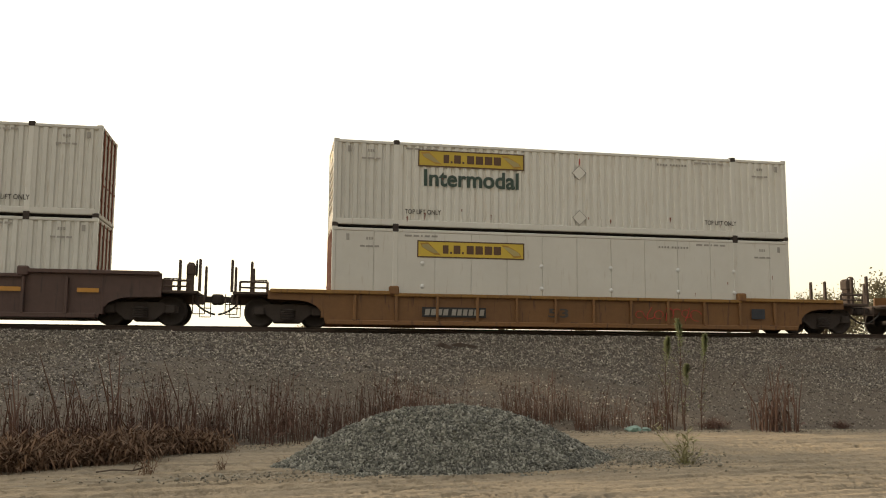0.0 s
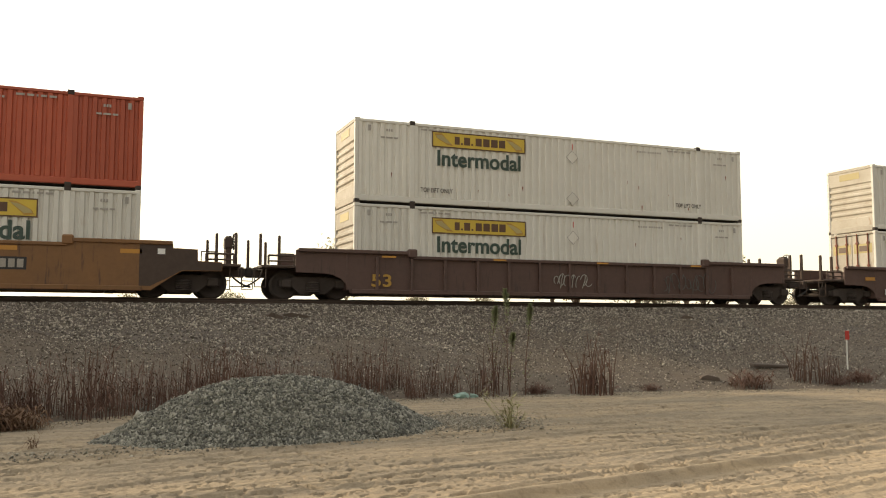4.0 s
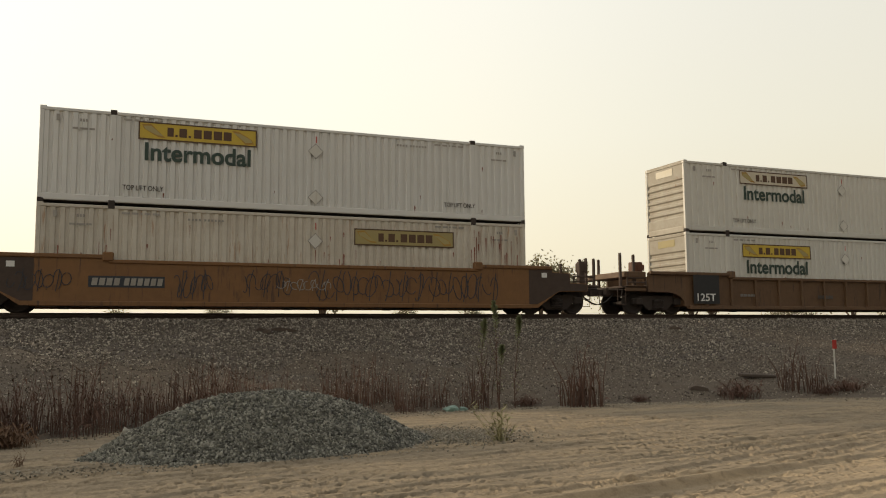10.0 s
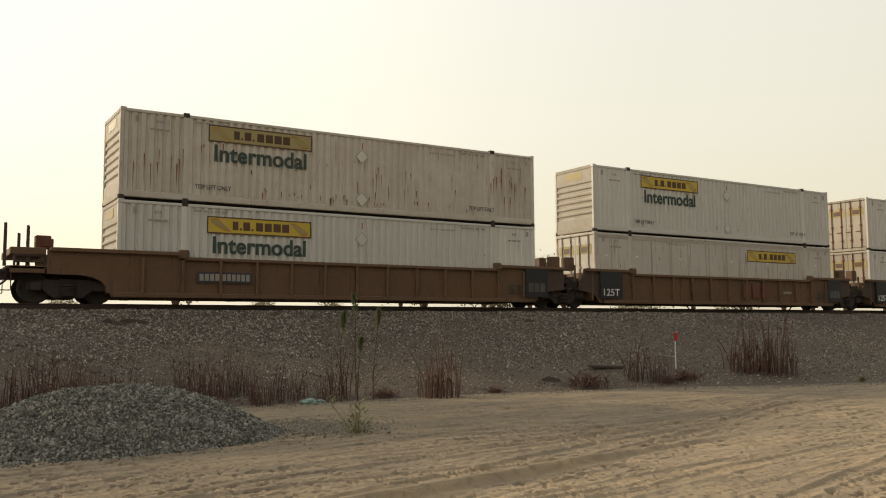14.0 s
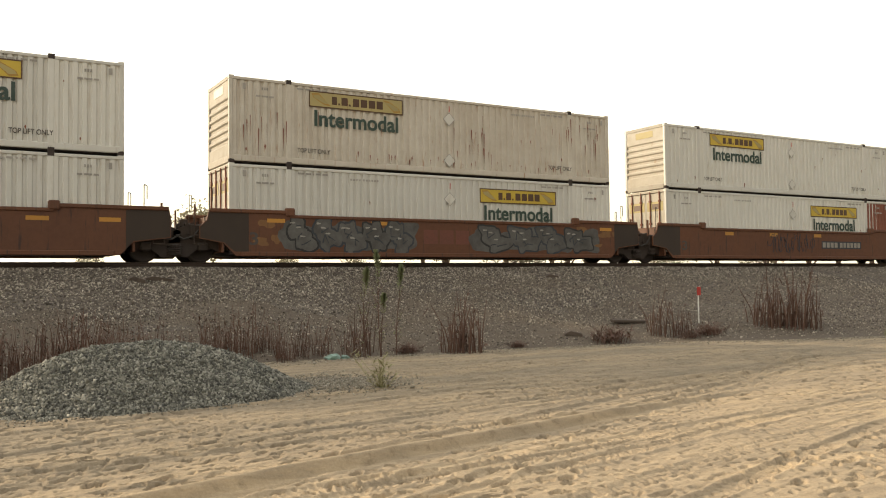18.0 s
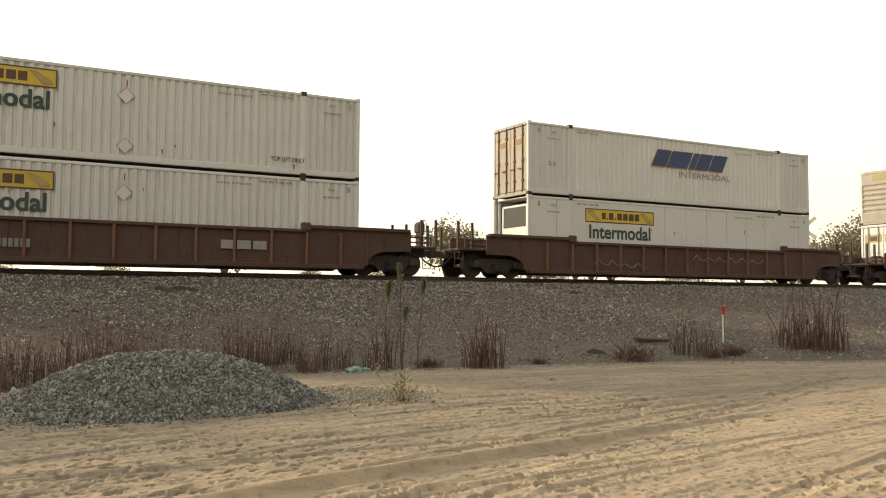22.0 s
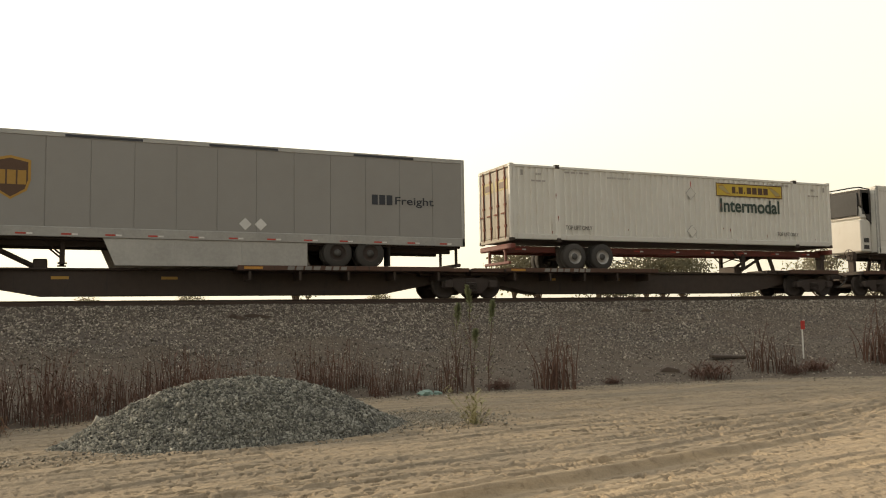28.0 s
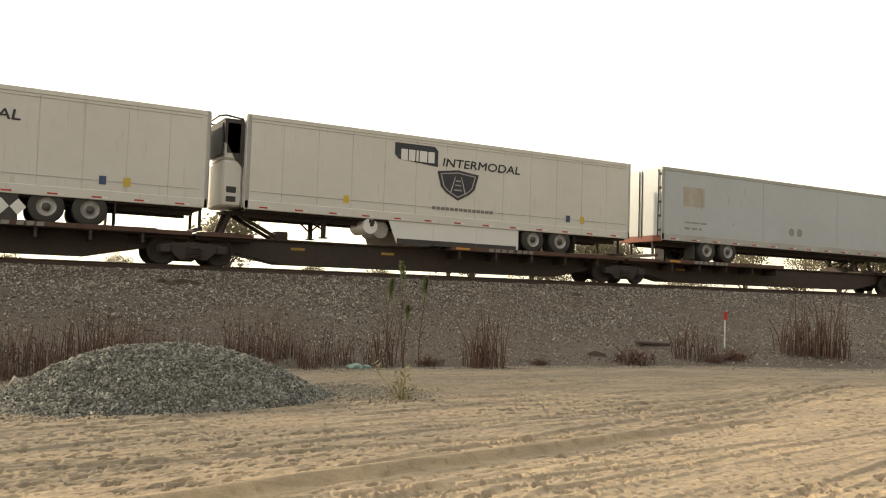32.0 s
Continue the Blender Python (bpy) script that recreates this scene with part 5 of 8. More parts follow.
                part("end_walkway", kept(("walkway", way), lambda: Shape().box(lo, hi, -1.34, 1.34, 1.40, 1.62, 0.02).box(lo, hi, -1.36, -1.28, 0.86, 1.08, 0.02)), paint, car, "raised end walkway")
                part("gear_box", kept("gear_box", lambda: Shape().box(-0.22, 0.22, -0.18, 0.18, 0, 0.40, 0.03).box(-0.06, 0.28, -0.2, -0.17, 0.06, 0.30, 0.01)), RED_CAR, car, "rusty box on the walkway", (x0 + way * 2.02, -0.7, 1.63))
            uprights(car, x0 + way * (2.98 if kind != "smooth" else 2.80), SOOT_SHADE, -way, 1.25 if paint is TAN_CAR else 1.0)
            coupler(car, x0 + way * (gap + 0.06), way)
            bogie(car, x0 + way * 1.33)
        else:
            lo, hi = sorted((x0 + way * 0.3, x0 + way * 1.25))
            part("end_box", kept(("ebox", kind, way), lambda: Shape().box(lo, hi, -1.18, 1.18, 0.72, 1.22, 0.04)), END_BLACK, car, "sooty articulated end")
            lo, hi = sorted((x0 + way * 0.5, x0 + way * 1.62))
            part("joint_arm", kept(("arm", way), lambda: Shape().box(lo, hi, -0.4, 0.4, 0.70, 0.98, 0.03)), CAST, car)
            for dy in (-1.3, 1.3):
                part("guide_post", kept(("gpost", 0.7), lambda: Shape().box(-0.03, 0.03, -0.04, 0.04, 0, 0.7, 0.012)), paint, car, at=(x0 + way * 1.12, dy, hump - 0.55))
                if kind == "smooth":
                    part("guide_post", kept(("gpost", 1.0), lambda: Shape().pipe([(-0.03, 0, 0), (-0.03, 0, 1.15), (0.06, 0, 1.12), (0.06, 0, 0.7)], 0.016)), END_BLACK, car, at=(x0 + way * 0.62, dy, hump - 0.45))
            part("ladder", kept("ladder", lambda: Shape().pipe([(0, 0, 0), (0, 0, -0.9), (0.34, 0, -0.9), (0.34, 0, 0)], 0.018).tube((0, 0, -0.3), (0.34, 0, -0.3), 0.018).tube((0, 0, -0.6), (0.34, 0, -0.6), 0.018)), END_BLACK, car, at=(x0 + way * 1.0 - 0.17, -1.42, hump - 0.25))
            # sloping plates, hoses and small gear over the shared joint
            part("slope_plate", kept(("slope", way), lambda: Shape().slab([(x0 + way * 0.95, 0.95), (x0 + way * 0.95, 1.30), (x0 + way * 1.18, 1.26), (x0 + way * 1.75, 0.98), (x0 + way * 1.75, 0.80)], -1.12, 1.12)), END_BLACK, car, "sooty sloping end plate")
            part("valve_box", kept("valve_box", lambda: Shape().box(-0.13, 0.13, -0.12, 0.12, 0, 0.26, 0.03).tube((0.05, -0.1, 0.1), (0.05, -0.28, 0.1), 0.06, 10).box(-0.22, -0.1, -0.1, 0.1, -0.05, 0.12, 0.02)), END_BLACK, car, "dark valve box", (x0 + way * 1.38, -0.85, 1.12))
            part("joint_hose", kept(("jhose", way), lambda: Shape().pipe([(x0 + way * 0.9, -1.22, 1.12), (x0 + way * 1.15, -1.24, 0.82), (x0 + way * 1.45, -1.22, 0.72), (x0 + way * 1.7, -1.2, 0.86)], 0.03)), RUBBER, car)
            part("joint_skirt", kept(("jskirt", way), lambda: Shape().slab([(x0 + way * 0.22, 0.30), (x0 + way * 0.22, 0.72), (x0 + way * 1.72, 0.92), (x0 + way * 1.72, 0.62), (x0 + way * 0.75, 0.52)], -1.10, 1.10)), END_BLACK, car)
            if end == "a" and way > 0:
                bogie(car, x0 + way * 1.56)
    if right == "c":
        brake_wheel(car, L + 2.75, SOOT_SHADE, 1)
    for m in marks:
        m(car)
    MOVING.append((car, x, MID, RAIL))
    return car


def mark_53(x, z=0.55, material=NOTE_INK, h=0.42, y=-1.506):
    return lambda car: part("size_number", writing("53", 0.70, h, bold=0.018), material, car, "stencilled number", (x, y, z))


def mark_text(words, x, z, w, h, material=WHITE_INK, y=-1.506):
    return lambda car: part("stencil", writing(words, w, h, bold=0.015), material, car, "stencilled characters", (x, y, z))


def mark_bars(x, z, w, h, material=NUM_INK, board=None, y=-1.506, cells=(2, -0.6, 2, -0.6, 2, -0.6, 2, -1.6, 1.8, -0.6, 1.8, -0.6, 1.8, -0.6, 1.8, -0.6, 1.8, -0.6, 1.8), slant=0.0):
    def make(car):
        if board:
            part("number_board", rect(w + 0.16, h + 0.12), board, car, at=(x - 0.08, y, z - 0.06))
        part("number_block", bars(cells, w, h, slant), material, car, at=(x, y - (0.004 if board else 0), z))["kind"] = "stuff"
    return make


def mark_board(x, z, w, h, material, y=-1.508, label=""):
    return lambda car: part("panel_mark", rect(w, h), material, car, label, (x, y, z))


def reflectors(z, xs, w=0.62, h=0.13, y=-1.507):
    def make(car):
        for x in xs:
            part("reflector", rect(w, h), REFLECTOR, car, "amber reflective strip", (x, y, z))
    return make


def blob(cx, cz, w, h, r, k=22):
    """A swelling outline round a centre, in x and z."""
    p1, p2, p3 = r.uniform(0, 6.28), r.uniform(0, 6.28), r.uniform(0, 6.28)
    out = []
    for i in range(k):
        a = 2 * math.pi * i / k
        d = 1 + 0.16 * math.sin(2 * a + p1) + 0.14 * math.sin(3 * a + p2) + 0.10 * math.sin(5 * a + p3)
        c, s = math.cos(a), math.sin(a)
        out.append((cx + w * d * math.copysign(abs(c) ** 0.75, c), cz + h * d * math.copysign(abs(s) ** 0.75, s)))
    return out


def fan(s, outline, y, centre):
    o, k = len(s.v), len(outline)
    s.v += [(x, y, z) for x, z in outline] + [(centre[0], y, centre[1])]
    s.f += [(o + i, o + (i + 1) % k, o + k) for i in range(k)]


def grown(outline, centre, d):
    out = []
    for x, z in outline:
        v = Vector((x - centre[0], z - centre[1]))
        v *= (v.length + d) / max(v.length, 0.01)
        out.append((centre[0] + v[0], centre[1] + v[1]))
    return out


def graffiti(x0, x1, z0, z1, fill, seed, count=5, y=-1.508, behind=None):
    """Fat overlapping sprayed shapes with dark outlines and pale highlights on a sprayed cloud; no letters."""
    def make(car):
        r = random.Random(seed)
        step, cz, tall = (x1 - x0) / count, (z0 + z1) / 2, z1 - z0
        cloud = Shape()
        for i in range(count + 1):
            c = (x0 + i * step * 0.96 + step * 0.1, cz + r.uniform(-0.08, 0.08) * tall)
            fan(cloud, [(x, min(max(z, z0 - 0.02), z1 + 0.02)) for x, z in blob(*c, step * 0.50, tall * 0.36, r)], 0.0006 * i, c)
        part("sprayed_cloud", cloud, behind or GREY_PAINT, car, "sprayed cloud behind the shapes", (0, y, 0))
        for i in range(count):
            cx = x0 + (i + 0.5) * step
            rim, body, line, shine = Shape(), Shape(), Shape(), Shape()
            lobes = [(cx - step * 0.20, cz + tall * r.uniform(0.08, 0.2), step * 0.34, tall * 0.27), (cx + step * 0.18, cz - tall * r.uniform(0.08, 0.2), step * 0.36, tall * 0.26), (cx + step * r.uniform(-0.1, 0.15), cz, step * 0.22, tall * 0.40)]
            for k, (bx, bz, w, h) in enumerate(lobes):
                out = [(x, min(max(z, z0), z1)) for x, z in blob(bx, bz, w, h, r)]
                fan(rim, grown(out, (bx, bz), 0.075), -0.0006 * k, (bx, bz))
                fan(body, out, -0.0006 * k, (bx, bz))
            # inner lines and gaps of the shapes, and glints on their upper left
            for k in range(3):
                bx, bz, w, h = lobes[k]
                p = [(bx + w * r.uniform(-0.7, 0.1), bz + h * r.uniform(-0.6, 0.6)) for q in range(2)]
                p.append((bx + w * r.uniform(0.2, 0.8), bz + h * r.uniform(-0.6, 0.6)))
                for a, b in zip(p, p[1:]):
                    v = Vector((b[0] - a[0], b[1] - a[1]))
                    n = Vector((-v[1], v[0])).normalized() * 0.026
                    o = len(line.v)
                    line.v += [(a[0] - n[0], -0.0004 * k, a[1] - n[1]), (b[0] - n[0] * 0.4, -0.0004 * k, b[1] - n[1] * 0.4), (b[0] + n[0] * 0.4, -0.0004 * k, b[1] + n[1] * 0.4), (a[0] + n[0], -0.0004 * k, a[1] + n[1])]
                    line.f.append((o, o + 1, o + 2, o + 3))
                c = (bx - w * 0.45, bz + h * 0.55)
                fan(shine, blob(*c, 0.09, 0.03, r, 10), -0.0004 * k, c)
            back_ = part("sprayed_outline", rim, INK if i % 3 else BLACK, car, "sprayed dark outline", (0, y - 0.005 - 0.003 * (i % 2), 0))
            part("sprayed_fill", body, fill, back_, "sprayed colour fill", (0, -0.004, 0))
            part("sprayed_line", line, INK, back_, at=(0, -0.007, 0))
            part("sprayed_glint", shine, PALE_SPRAY, back_, at=(0, -0.009, 0))
    return make


def scrawl(x0, x1, z0, z1, material, seed, strokes=7, y=-1.512):
    def make(car):
        r = random.Random(seed)
        s = Shape()
        step = (x1 - x0) / strokes
        for i in range(strokes):
            cx, cz = x0 + (i + 0.5) * step, r.uniform(z0 * 0.6 + z1 * 0.4, z0 * 0.4 + z1 * 0.6)
            a0, turn = r.uniform(0, 6.28), r.choice((-1, 1)) * r.uniform(2.5, 6.5)
            w, h = step * r.uniform(0.4, 0.75), (z1 - z0) * r.uniform(0.25, 0.48)
            lean = r.uniform(-0.3, 0.3)
            p = [(cx + w * math.cos(a0 + turn * q / 9) + lean * h * math.sin(a0 + turn * q / 9), 0, cz + h * math.sin(a0 + turn * q / 9)) for q in range(10)]
            s.pipe(p, 0.015, 4)
            if i % 2:
                s.pipe([(cx - w * 0.4, 0, z0), (cx + w * r.uniform(-0.4, 0.4), 0, cz), (cx + w * 0.5, 0, z1)], 0.015, 4)
        part("scrawl", s, material, car, "thin sprayed lines", (0, y + 0.005, 0))
    return make


def wave(x0, x1, z, seed):
    """One long chalked line with small peaks."""
    def make(car):
        r = random.Random(seed)
        n = int((x1 - x0) / 0.22)
        p = [(x0 + (x1 - x0) * i / n, 0, z + (r.uniform(0.08, 0.22) if i % 3 == 1 else r.uniform(-0.05, 0.03)) - 0.1 * i / n) for i in range(n + 1)]
        part("chalk_line", Shape().pipe(p, 0.011, 4), PALE_SPRAY, car, "thin chalked line", (0, -1.507, 0))
    return make


def sprayed_dots(x0, x1, seed):
    def make(car):
        r = random.Random(seed)
        s = Shape()
        for i in range(9):
            c = (r.uniform(x0, x1), r.uniform(0.4, 1.35))
            d = r.uniform(0.05, 0.15)
            fan(s, blob(*c, d, d, r, 14), -0.0005 * i, c)
        part("sprayed_dots", s, PINK_PAINT, car, "pale pink sprayed dots", (0, -1.509, 0))["kind"] = "stuff"
    return make


def worn_patches(x0, x1, seed, count=5):
    """Places where newer yellow paint covers the red or the old paint has worn."""
    def make(car):
        r = random.Random(seed)
        s = Shape()
        for i in range(count):
            c = (r.uniform(x0, x1), r.uniform(0.55, 1.36))
            fan(s, blob(*c, r.uniform(0.08, 0.34), r.uniform(0.05, 0.15), r, 16), -0.0004 * i, c)
        part("worn_patch", s, YELLOW_CAR, car, "patches of newer orange paint", (0, -1.5045, 0))["kind"] = "stuff"
    return make

# ---- spine cars and trailers ----
def spine_car(x, length, left, right, hitch, words="", deck=(8.6, 15.4)):
    """A spine car; x is its left bogie's centre, length the way to the right bogie's centre. hitch: 'L' or 'R'."""
    car = thing("spine_car", words or "sooty brown spine car carrying a road trailer", "rail car", "cars of the train")
    a, b = (0.2, length - 0.2)
    out = [(a - 0.2, 0.62), (a + 0.5, 0.62), (a + 2.9, 0.16), (b - 2.9, 0.16), (b - 0.5, 0.62), (b + 0.2, 0.62), (b + 0.2, 0.98), (a - 0.2, 0.98)]
    part("spine_beam", kept(("spine", length), lambda: Shape().slab(out, -0.55, 0.55)), SPINE_PAINT, car)
    part("spine_flange", kept(("flange", length), lambda: Shape().box(a - 0.2, b + 0.2, -0.66, 0.66, 0.93, 1.0, 0.02)), SPINE_PAINT, car)
    d0, d1 = deck if hitch == "L" else (length - deck[1], length - deck[0])
    for side in (-1, 1):
        lo, hi = sorted((side * 0.5, side * 1.38))
        runway = part("wheel_runway", kept(("runway", side, d0, d1), lambda: Shape().box(d0, d1, lo, hi, 0.90, 1.02, 0.02)), SPINE_PAINT, car, "steel wheel runway")
        edge = side * 1.39
        lo, hi = sorted((edge, edge + side * 0.03))
        part("runway_edge", kept(("redge", side, d0, d1), lambda: Shape().box(d0, d1, lo, hi, 0.93, 1.08, 0.01)), RUST_CAR if side < 0 else SPINE_PAINT, runway, "worn orange edge strip")
        for k in range(5):
            xx = d0 + 0.4 + k * (d1 - d0 - 0.8) / 4
            lo, hi = sorted((side * 0.5, side * 1.36))
            part("runway_bracket", kept(("rbracket", side), lambda: Shape().slab([(-0.04, 0.62), (0.04, 0.62), (0.04, 0.9), (-0.04, 0.9)], lo, hi)), SPINE_PAINT, runway, at=(xx, 0, 0))
        if side < 0:
            part("number_block", bars((2, -0.6, 2, -0.6, 2, -0.6, 2, -1.6, 1.8, -0.6, 1.8, -0.6, 1.8), 2.0, 0.12, 0.2), CODE, runway, at=(d0 + 1.6, -1.425, 0.94))["kind"] = "stuff"
            part("reflector", rect(0.6, 0.08), REFLECTOR, runway, "amber reflective strip", (d0 + 0.2, -1.425, 0.96))
    for xx in (a + 3.2, length / 2 - 2.0):
        part("reflector", rect(0.5, 0.09), GOLD, car, "dull amber strip", (xx, -0.556, 0.66))
    # hitch: a leg and a stay under the trailer's nose
    way = 1 if hitch == "L" else -1
    hx = 1.35 if hitch == "L" else length - 1.9
    stand = part("trailer_hitch", kept(("hitch", way), lambda: Shape().box(-0.30, 0.30, -0.5, 0.5, 0.78, 0.86, 0.02)), SPINE_PAINT, car, "steel trailer hitch", (hx, 0, 1.0))
    for dy in (-0.38, 0.38):
        part("hitch_leg", kept(("hleg", way), lambda: Shape().tube((way * -0.05, 0, 0.82), (way * -0.42, 0, -0.1), 0.085, 8)), SPINE_PAINT, stand, at=(0, dy, 0))
        part("hitch_stay", kept(("hstay", way), lambda: Shape().tube((way * 0.1, 0, 0.82), (way * 1.75, 0, -0.02), 0.065, 8)), SPINE_PAINT, stand, at=(0, dy, 0))
    part("hitch_base", kept(("hbase", way), lambda: Shape().box(-0.75, 0.25, -0.62, 0.62, -0.04, 0.12, 0.03).box(1.55, 1.95, -0.5, 0.5, -0.04, 0.28, 0.04) if way > 0 else Shape().box(-0.25, 0.75, -0.62, 0.62, -0.04, 0.12, 0.03).box(-1.95, -1.55, -0.5, 0.5, -0.04, 0.28, 0.04)), SPINE_PAINT, stand)
    for end, w, x0 in ((left, -1, 0.0), (right, 1, length)):
        if end == "c":
            lo, hi = sorted((x0 - w * 1.6, x0 + w * 1.25))
            part("end_frame", kept(("eframe", w, x0), lambda: Shape().box(lo, hi, -1.3, 1.3, 0.92, 1.08, 0.02).box(lo, hi, -0.4, 0.4, 0.7, 0.95, 0.03)), SPINE_PAINT, car)
            part("end_edge", kept(("eedge", w, x0), lambda: Shape().box(lo, hi, -1.34, -1.305, 0.94, 1.10, 0.008)), RUST_CAR, car, "worn orange edge strip")
            coupler(car, x0 + w * 1.72, w)
            part("hand_rail", kept(("hrail2", w), lambda: Shape().pipe([(0, 0, 0), (0, 0, 0.40), (-w * 0.55, 0, 0.40), (-w * 0.55, 0, 0)], 0.018)), SPINE_PAINT, car, at=(x0 + w * 0.9, -1.26, 1.08))
            brake_wheel(car, x0 + w * 1.05, SPINE_PAINT, w)
            bogie(car, x0, 0.89)
        else:
            lo, hi = sorted((x0 - w * 1.9, x0 - w * 0.1))
            part("end_frame", kept(("eframe2", w, x0), lambda: Shape().box(lo, hi, -0.9, 0.9, 0.80, 1.04, 0.03)), SPINE_PAINT, car)
            part("end_edge", kept(("eedge2", w, x0), lambda: Shape().box(lo, hi, -1.25, -0.92, 0.92, 1.06, 0.01)), RUST_CAR, car, "worn orange edge strip")
            if w > 0:
                bogie(car, x0, 0.89)
    MOVING.append((car, x, MID, RAIL))
    return car


def road_wheel(parent, x, y, z, bright=True):
    side = -1 if y < 1.3 else 1
    tyre = part("wheel", kept("tyre", lambda: Shape().lathe([(0.28, -0.14), (0.46, -0.15), (0.50, -0.11), (0.50, 0.11), (0.46, 0.15), (0.28, 0.14)], (0, 0, 0), 26), True), RUBBER, parent, "black trailer tyre", (x, y, z))
    part("rim", kept(("road_rim", side), lambda: Shape().lathe([(0.29, side * 0.13), (0.27, side * 0.10), (0.17, side * 0.05), (0.12, side * 0.11), (0.0, side * 0.12)], (0, 0, 0), 20), True), ALLOY if bright else CAST, tyre, "bright alloy rim" if bright else "dark rim")
    part("hub", kept(("road_hub", side), lambda: Shape().lathe([(0.13, side * 0.07), (0.12, side * 0.13), (0.08, side * 0.16), (0.0, side * 0.165)], (0, 0, 0), 14), True), HUB, tyre)


def running_gear(parent, axles, z, bright=(True, True)):
    for ax, shiny in zip(axles, bright):
        part("axle", kept("axle", lambda: Shape().tube((0, 0.2, 0), (0, 2.39, 0), 0.07, 10)), CAST, parent, at=(ax, 0, z))
        for y in (0.17, 0.50, 2.09, 2.42):
            road_wheel(parent, ax, y, z, shiny)
    for y in (0.55, 1.89):
        part("suspension_beam", kept("susp", lambda: Shape().box(-0.5, 1.75, 0, 0.15, 0.15, 0.40, 0.03)), CAST, parent, at=(axles[0], y, z))


def landing_gear(parent, x, top, foot):
    for y in (0.55, 1.9):
        part("landing_leg", kept(("leg", top - foot), lambda: Shape().box(-0.07, 0.07, 0, 0.14, 0, top - foot, 0.015).box(-0.13, 0.13, -0.05, 0.19, 0, 0.04, 0.01)), CAST, parent, at=(x, y, foot))
    part("landing_brace", kept("lbrace", lambda: Shape().tube((0, 0.6, 0.25), (-0.55, 0.6, 0.72), 0.028).tube((0, 1.95, 0.25), (-0.55, 1.95, 0.72), 0.028).tube((0, 0.6, 0.3), (0, 1.95, 0.62), 0.025).tube((0, 0.6, 0.62), (0, 1.95, 0.3), 0.025)), CAST, parent, at=(x, 0, foot))


def conspicuity(parent, z, n=13, y=-0.004):
    red, white = rect(0.28, 0.05), rect(0.16, 0.05)
    for i in range(n):
        x = 0.5 + i * (LOAD - 1.0) / (n - 0.6)
        part("red_strip", red, RED_INK, parent, at=(x, y, z))
        part("white_strip", white, WHITE_INK, parent, at=(x + 0.30, y, z))


def van(x, paint, kind, words, skirt=None, axles=(11.5, 12.7), bright=(True, True), extra=None, low=1.92, lines="panel", turned=False):
    """A road trailer on a spine car, its nose towards -x unless turned. kind: 'dry' or 'cold'."""
    t = thing("semi_trailer", words, "trailer", "trailers on the train")
    L, W, top = LOAD, BOX_W, 5.05
    body = part("body", kept(("vanbody", lines), lambda: van_body(lines)), paint, t)
    part("top_rail", kept("vtop", lambda: Shape().box(-0.01, L + 0.01, -0.018, 0.05, top - 0.15, top, 0.015).box(-0.01, L + 0.01, W - 0.05, W + 0.018, top - 0.15, top, 0.015)), GALV if kind == "dry" else paint, t)
    part("bottom_rail", kept("vbot", lambda: Shape().box(-0.01, L + 0.01, -0.02, 0.05, low, low + 0.30, 0.015).box(-0.01, L + 0.01, W - 0.05, W + 0.02, low, low + 0.30, 0.015)), GALV if kind == "dry" else paint, t)
    for y0 in (-0.02, W - 0.10):
        part("nose_post", kept(("npost", y0), lambda: Shape().box(-0.02, 0.16, y0, y0 + 0.12, low, top, 0.05)), GALV, t)
        part("rear_post", kept(("rpost", y0), lambda: Shape().box(L - 0.12, L + 0.02, y0, y0 + 0.12, low, top, 0.03)), GALV, t)
    back, way = (0.0, -1) if turned else (L, 1)
    for y0 in (0.10, 1.30):
        leaf = part("rear_door", kept(("vdoor", y0), lambda: Shape().box(-0.03, 0.02, y0, y0 + 1.19, low + 0.2, top - 0.12, 0.015)), paint, t, at=(back, 0, 0))
        for off in (0.08, 1.10):
            part("lock_rod", kept("vrod", lambda: Shape().tube((0, 0, low + 0.1), (0, 0, top - 0.1), 0.02)), DUSKY if turned else GALV, leaf, at=(way * 0.05, y0 + off, 0))
        if turned:
            outer = y0 + (0.02 if y0 < 1 else 1.17)
            for k in range(5):
                part("hinge", kept("vhinge", lambda: Shape().box(-0.03, 0.03, -0.09, 0.09, -0.045, 0.045, 0.01)), DUSKY, leaf, "dark door hinge", (-0.03, outer, 2.35 + k * 0.6))
    if turned:
        part("rear_sill", kept("vsill", lambda: Shape().box(-0.05, 0.06, 0.0, BOX_W, 1.86, 2.12, 0.015)), RUST, t, "rusty rear sill")
        part("warning_card", kept("vcard", lambda: Shape().box(-0.028, -0.02, 0.35, 0.62, 2.75, 3.1, 0.002)), DULL_YELLOW, t, "faded yellow warning card")
    part("underframe", kept("under", lambda: Shape().box(0.1, L - 0.1, 0.15, W - 0.15, low - 0.06, low + 0.1, 0.02).box(0.2, L - 0.3, 0.6, 0.75, low - 0.22, low - 0.04, 0.02).box(0.2, L - 0.3, 1.84, 1.99, low - 0.22, low - 0.04, 0.02)), CAST, t)
    conspicuity(t, low + 0.06, y=-0.026)
    running_gear(t, axles, 1.615, bright)
    landing_gear(t, 13.2 if turned else 3.0, low, 1.16)
    part("rear_guard", kept("guard", lambda: Shape().box(-0.05, 0.05, 0.3, W - 0.3, 1.22, 1.34, 0.02).box(-0.04, 0.04, 0.55, 0.65, 1.3, 1.9, 0.01).box(-0.04, 0.04, 1.94, 2.04, 1.3, 1.9, 0.01)), CAST, t, at=(back - way * 0.07, 0, 0))
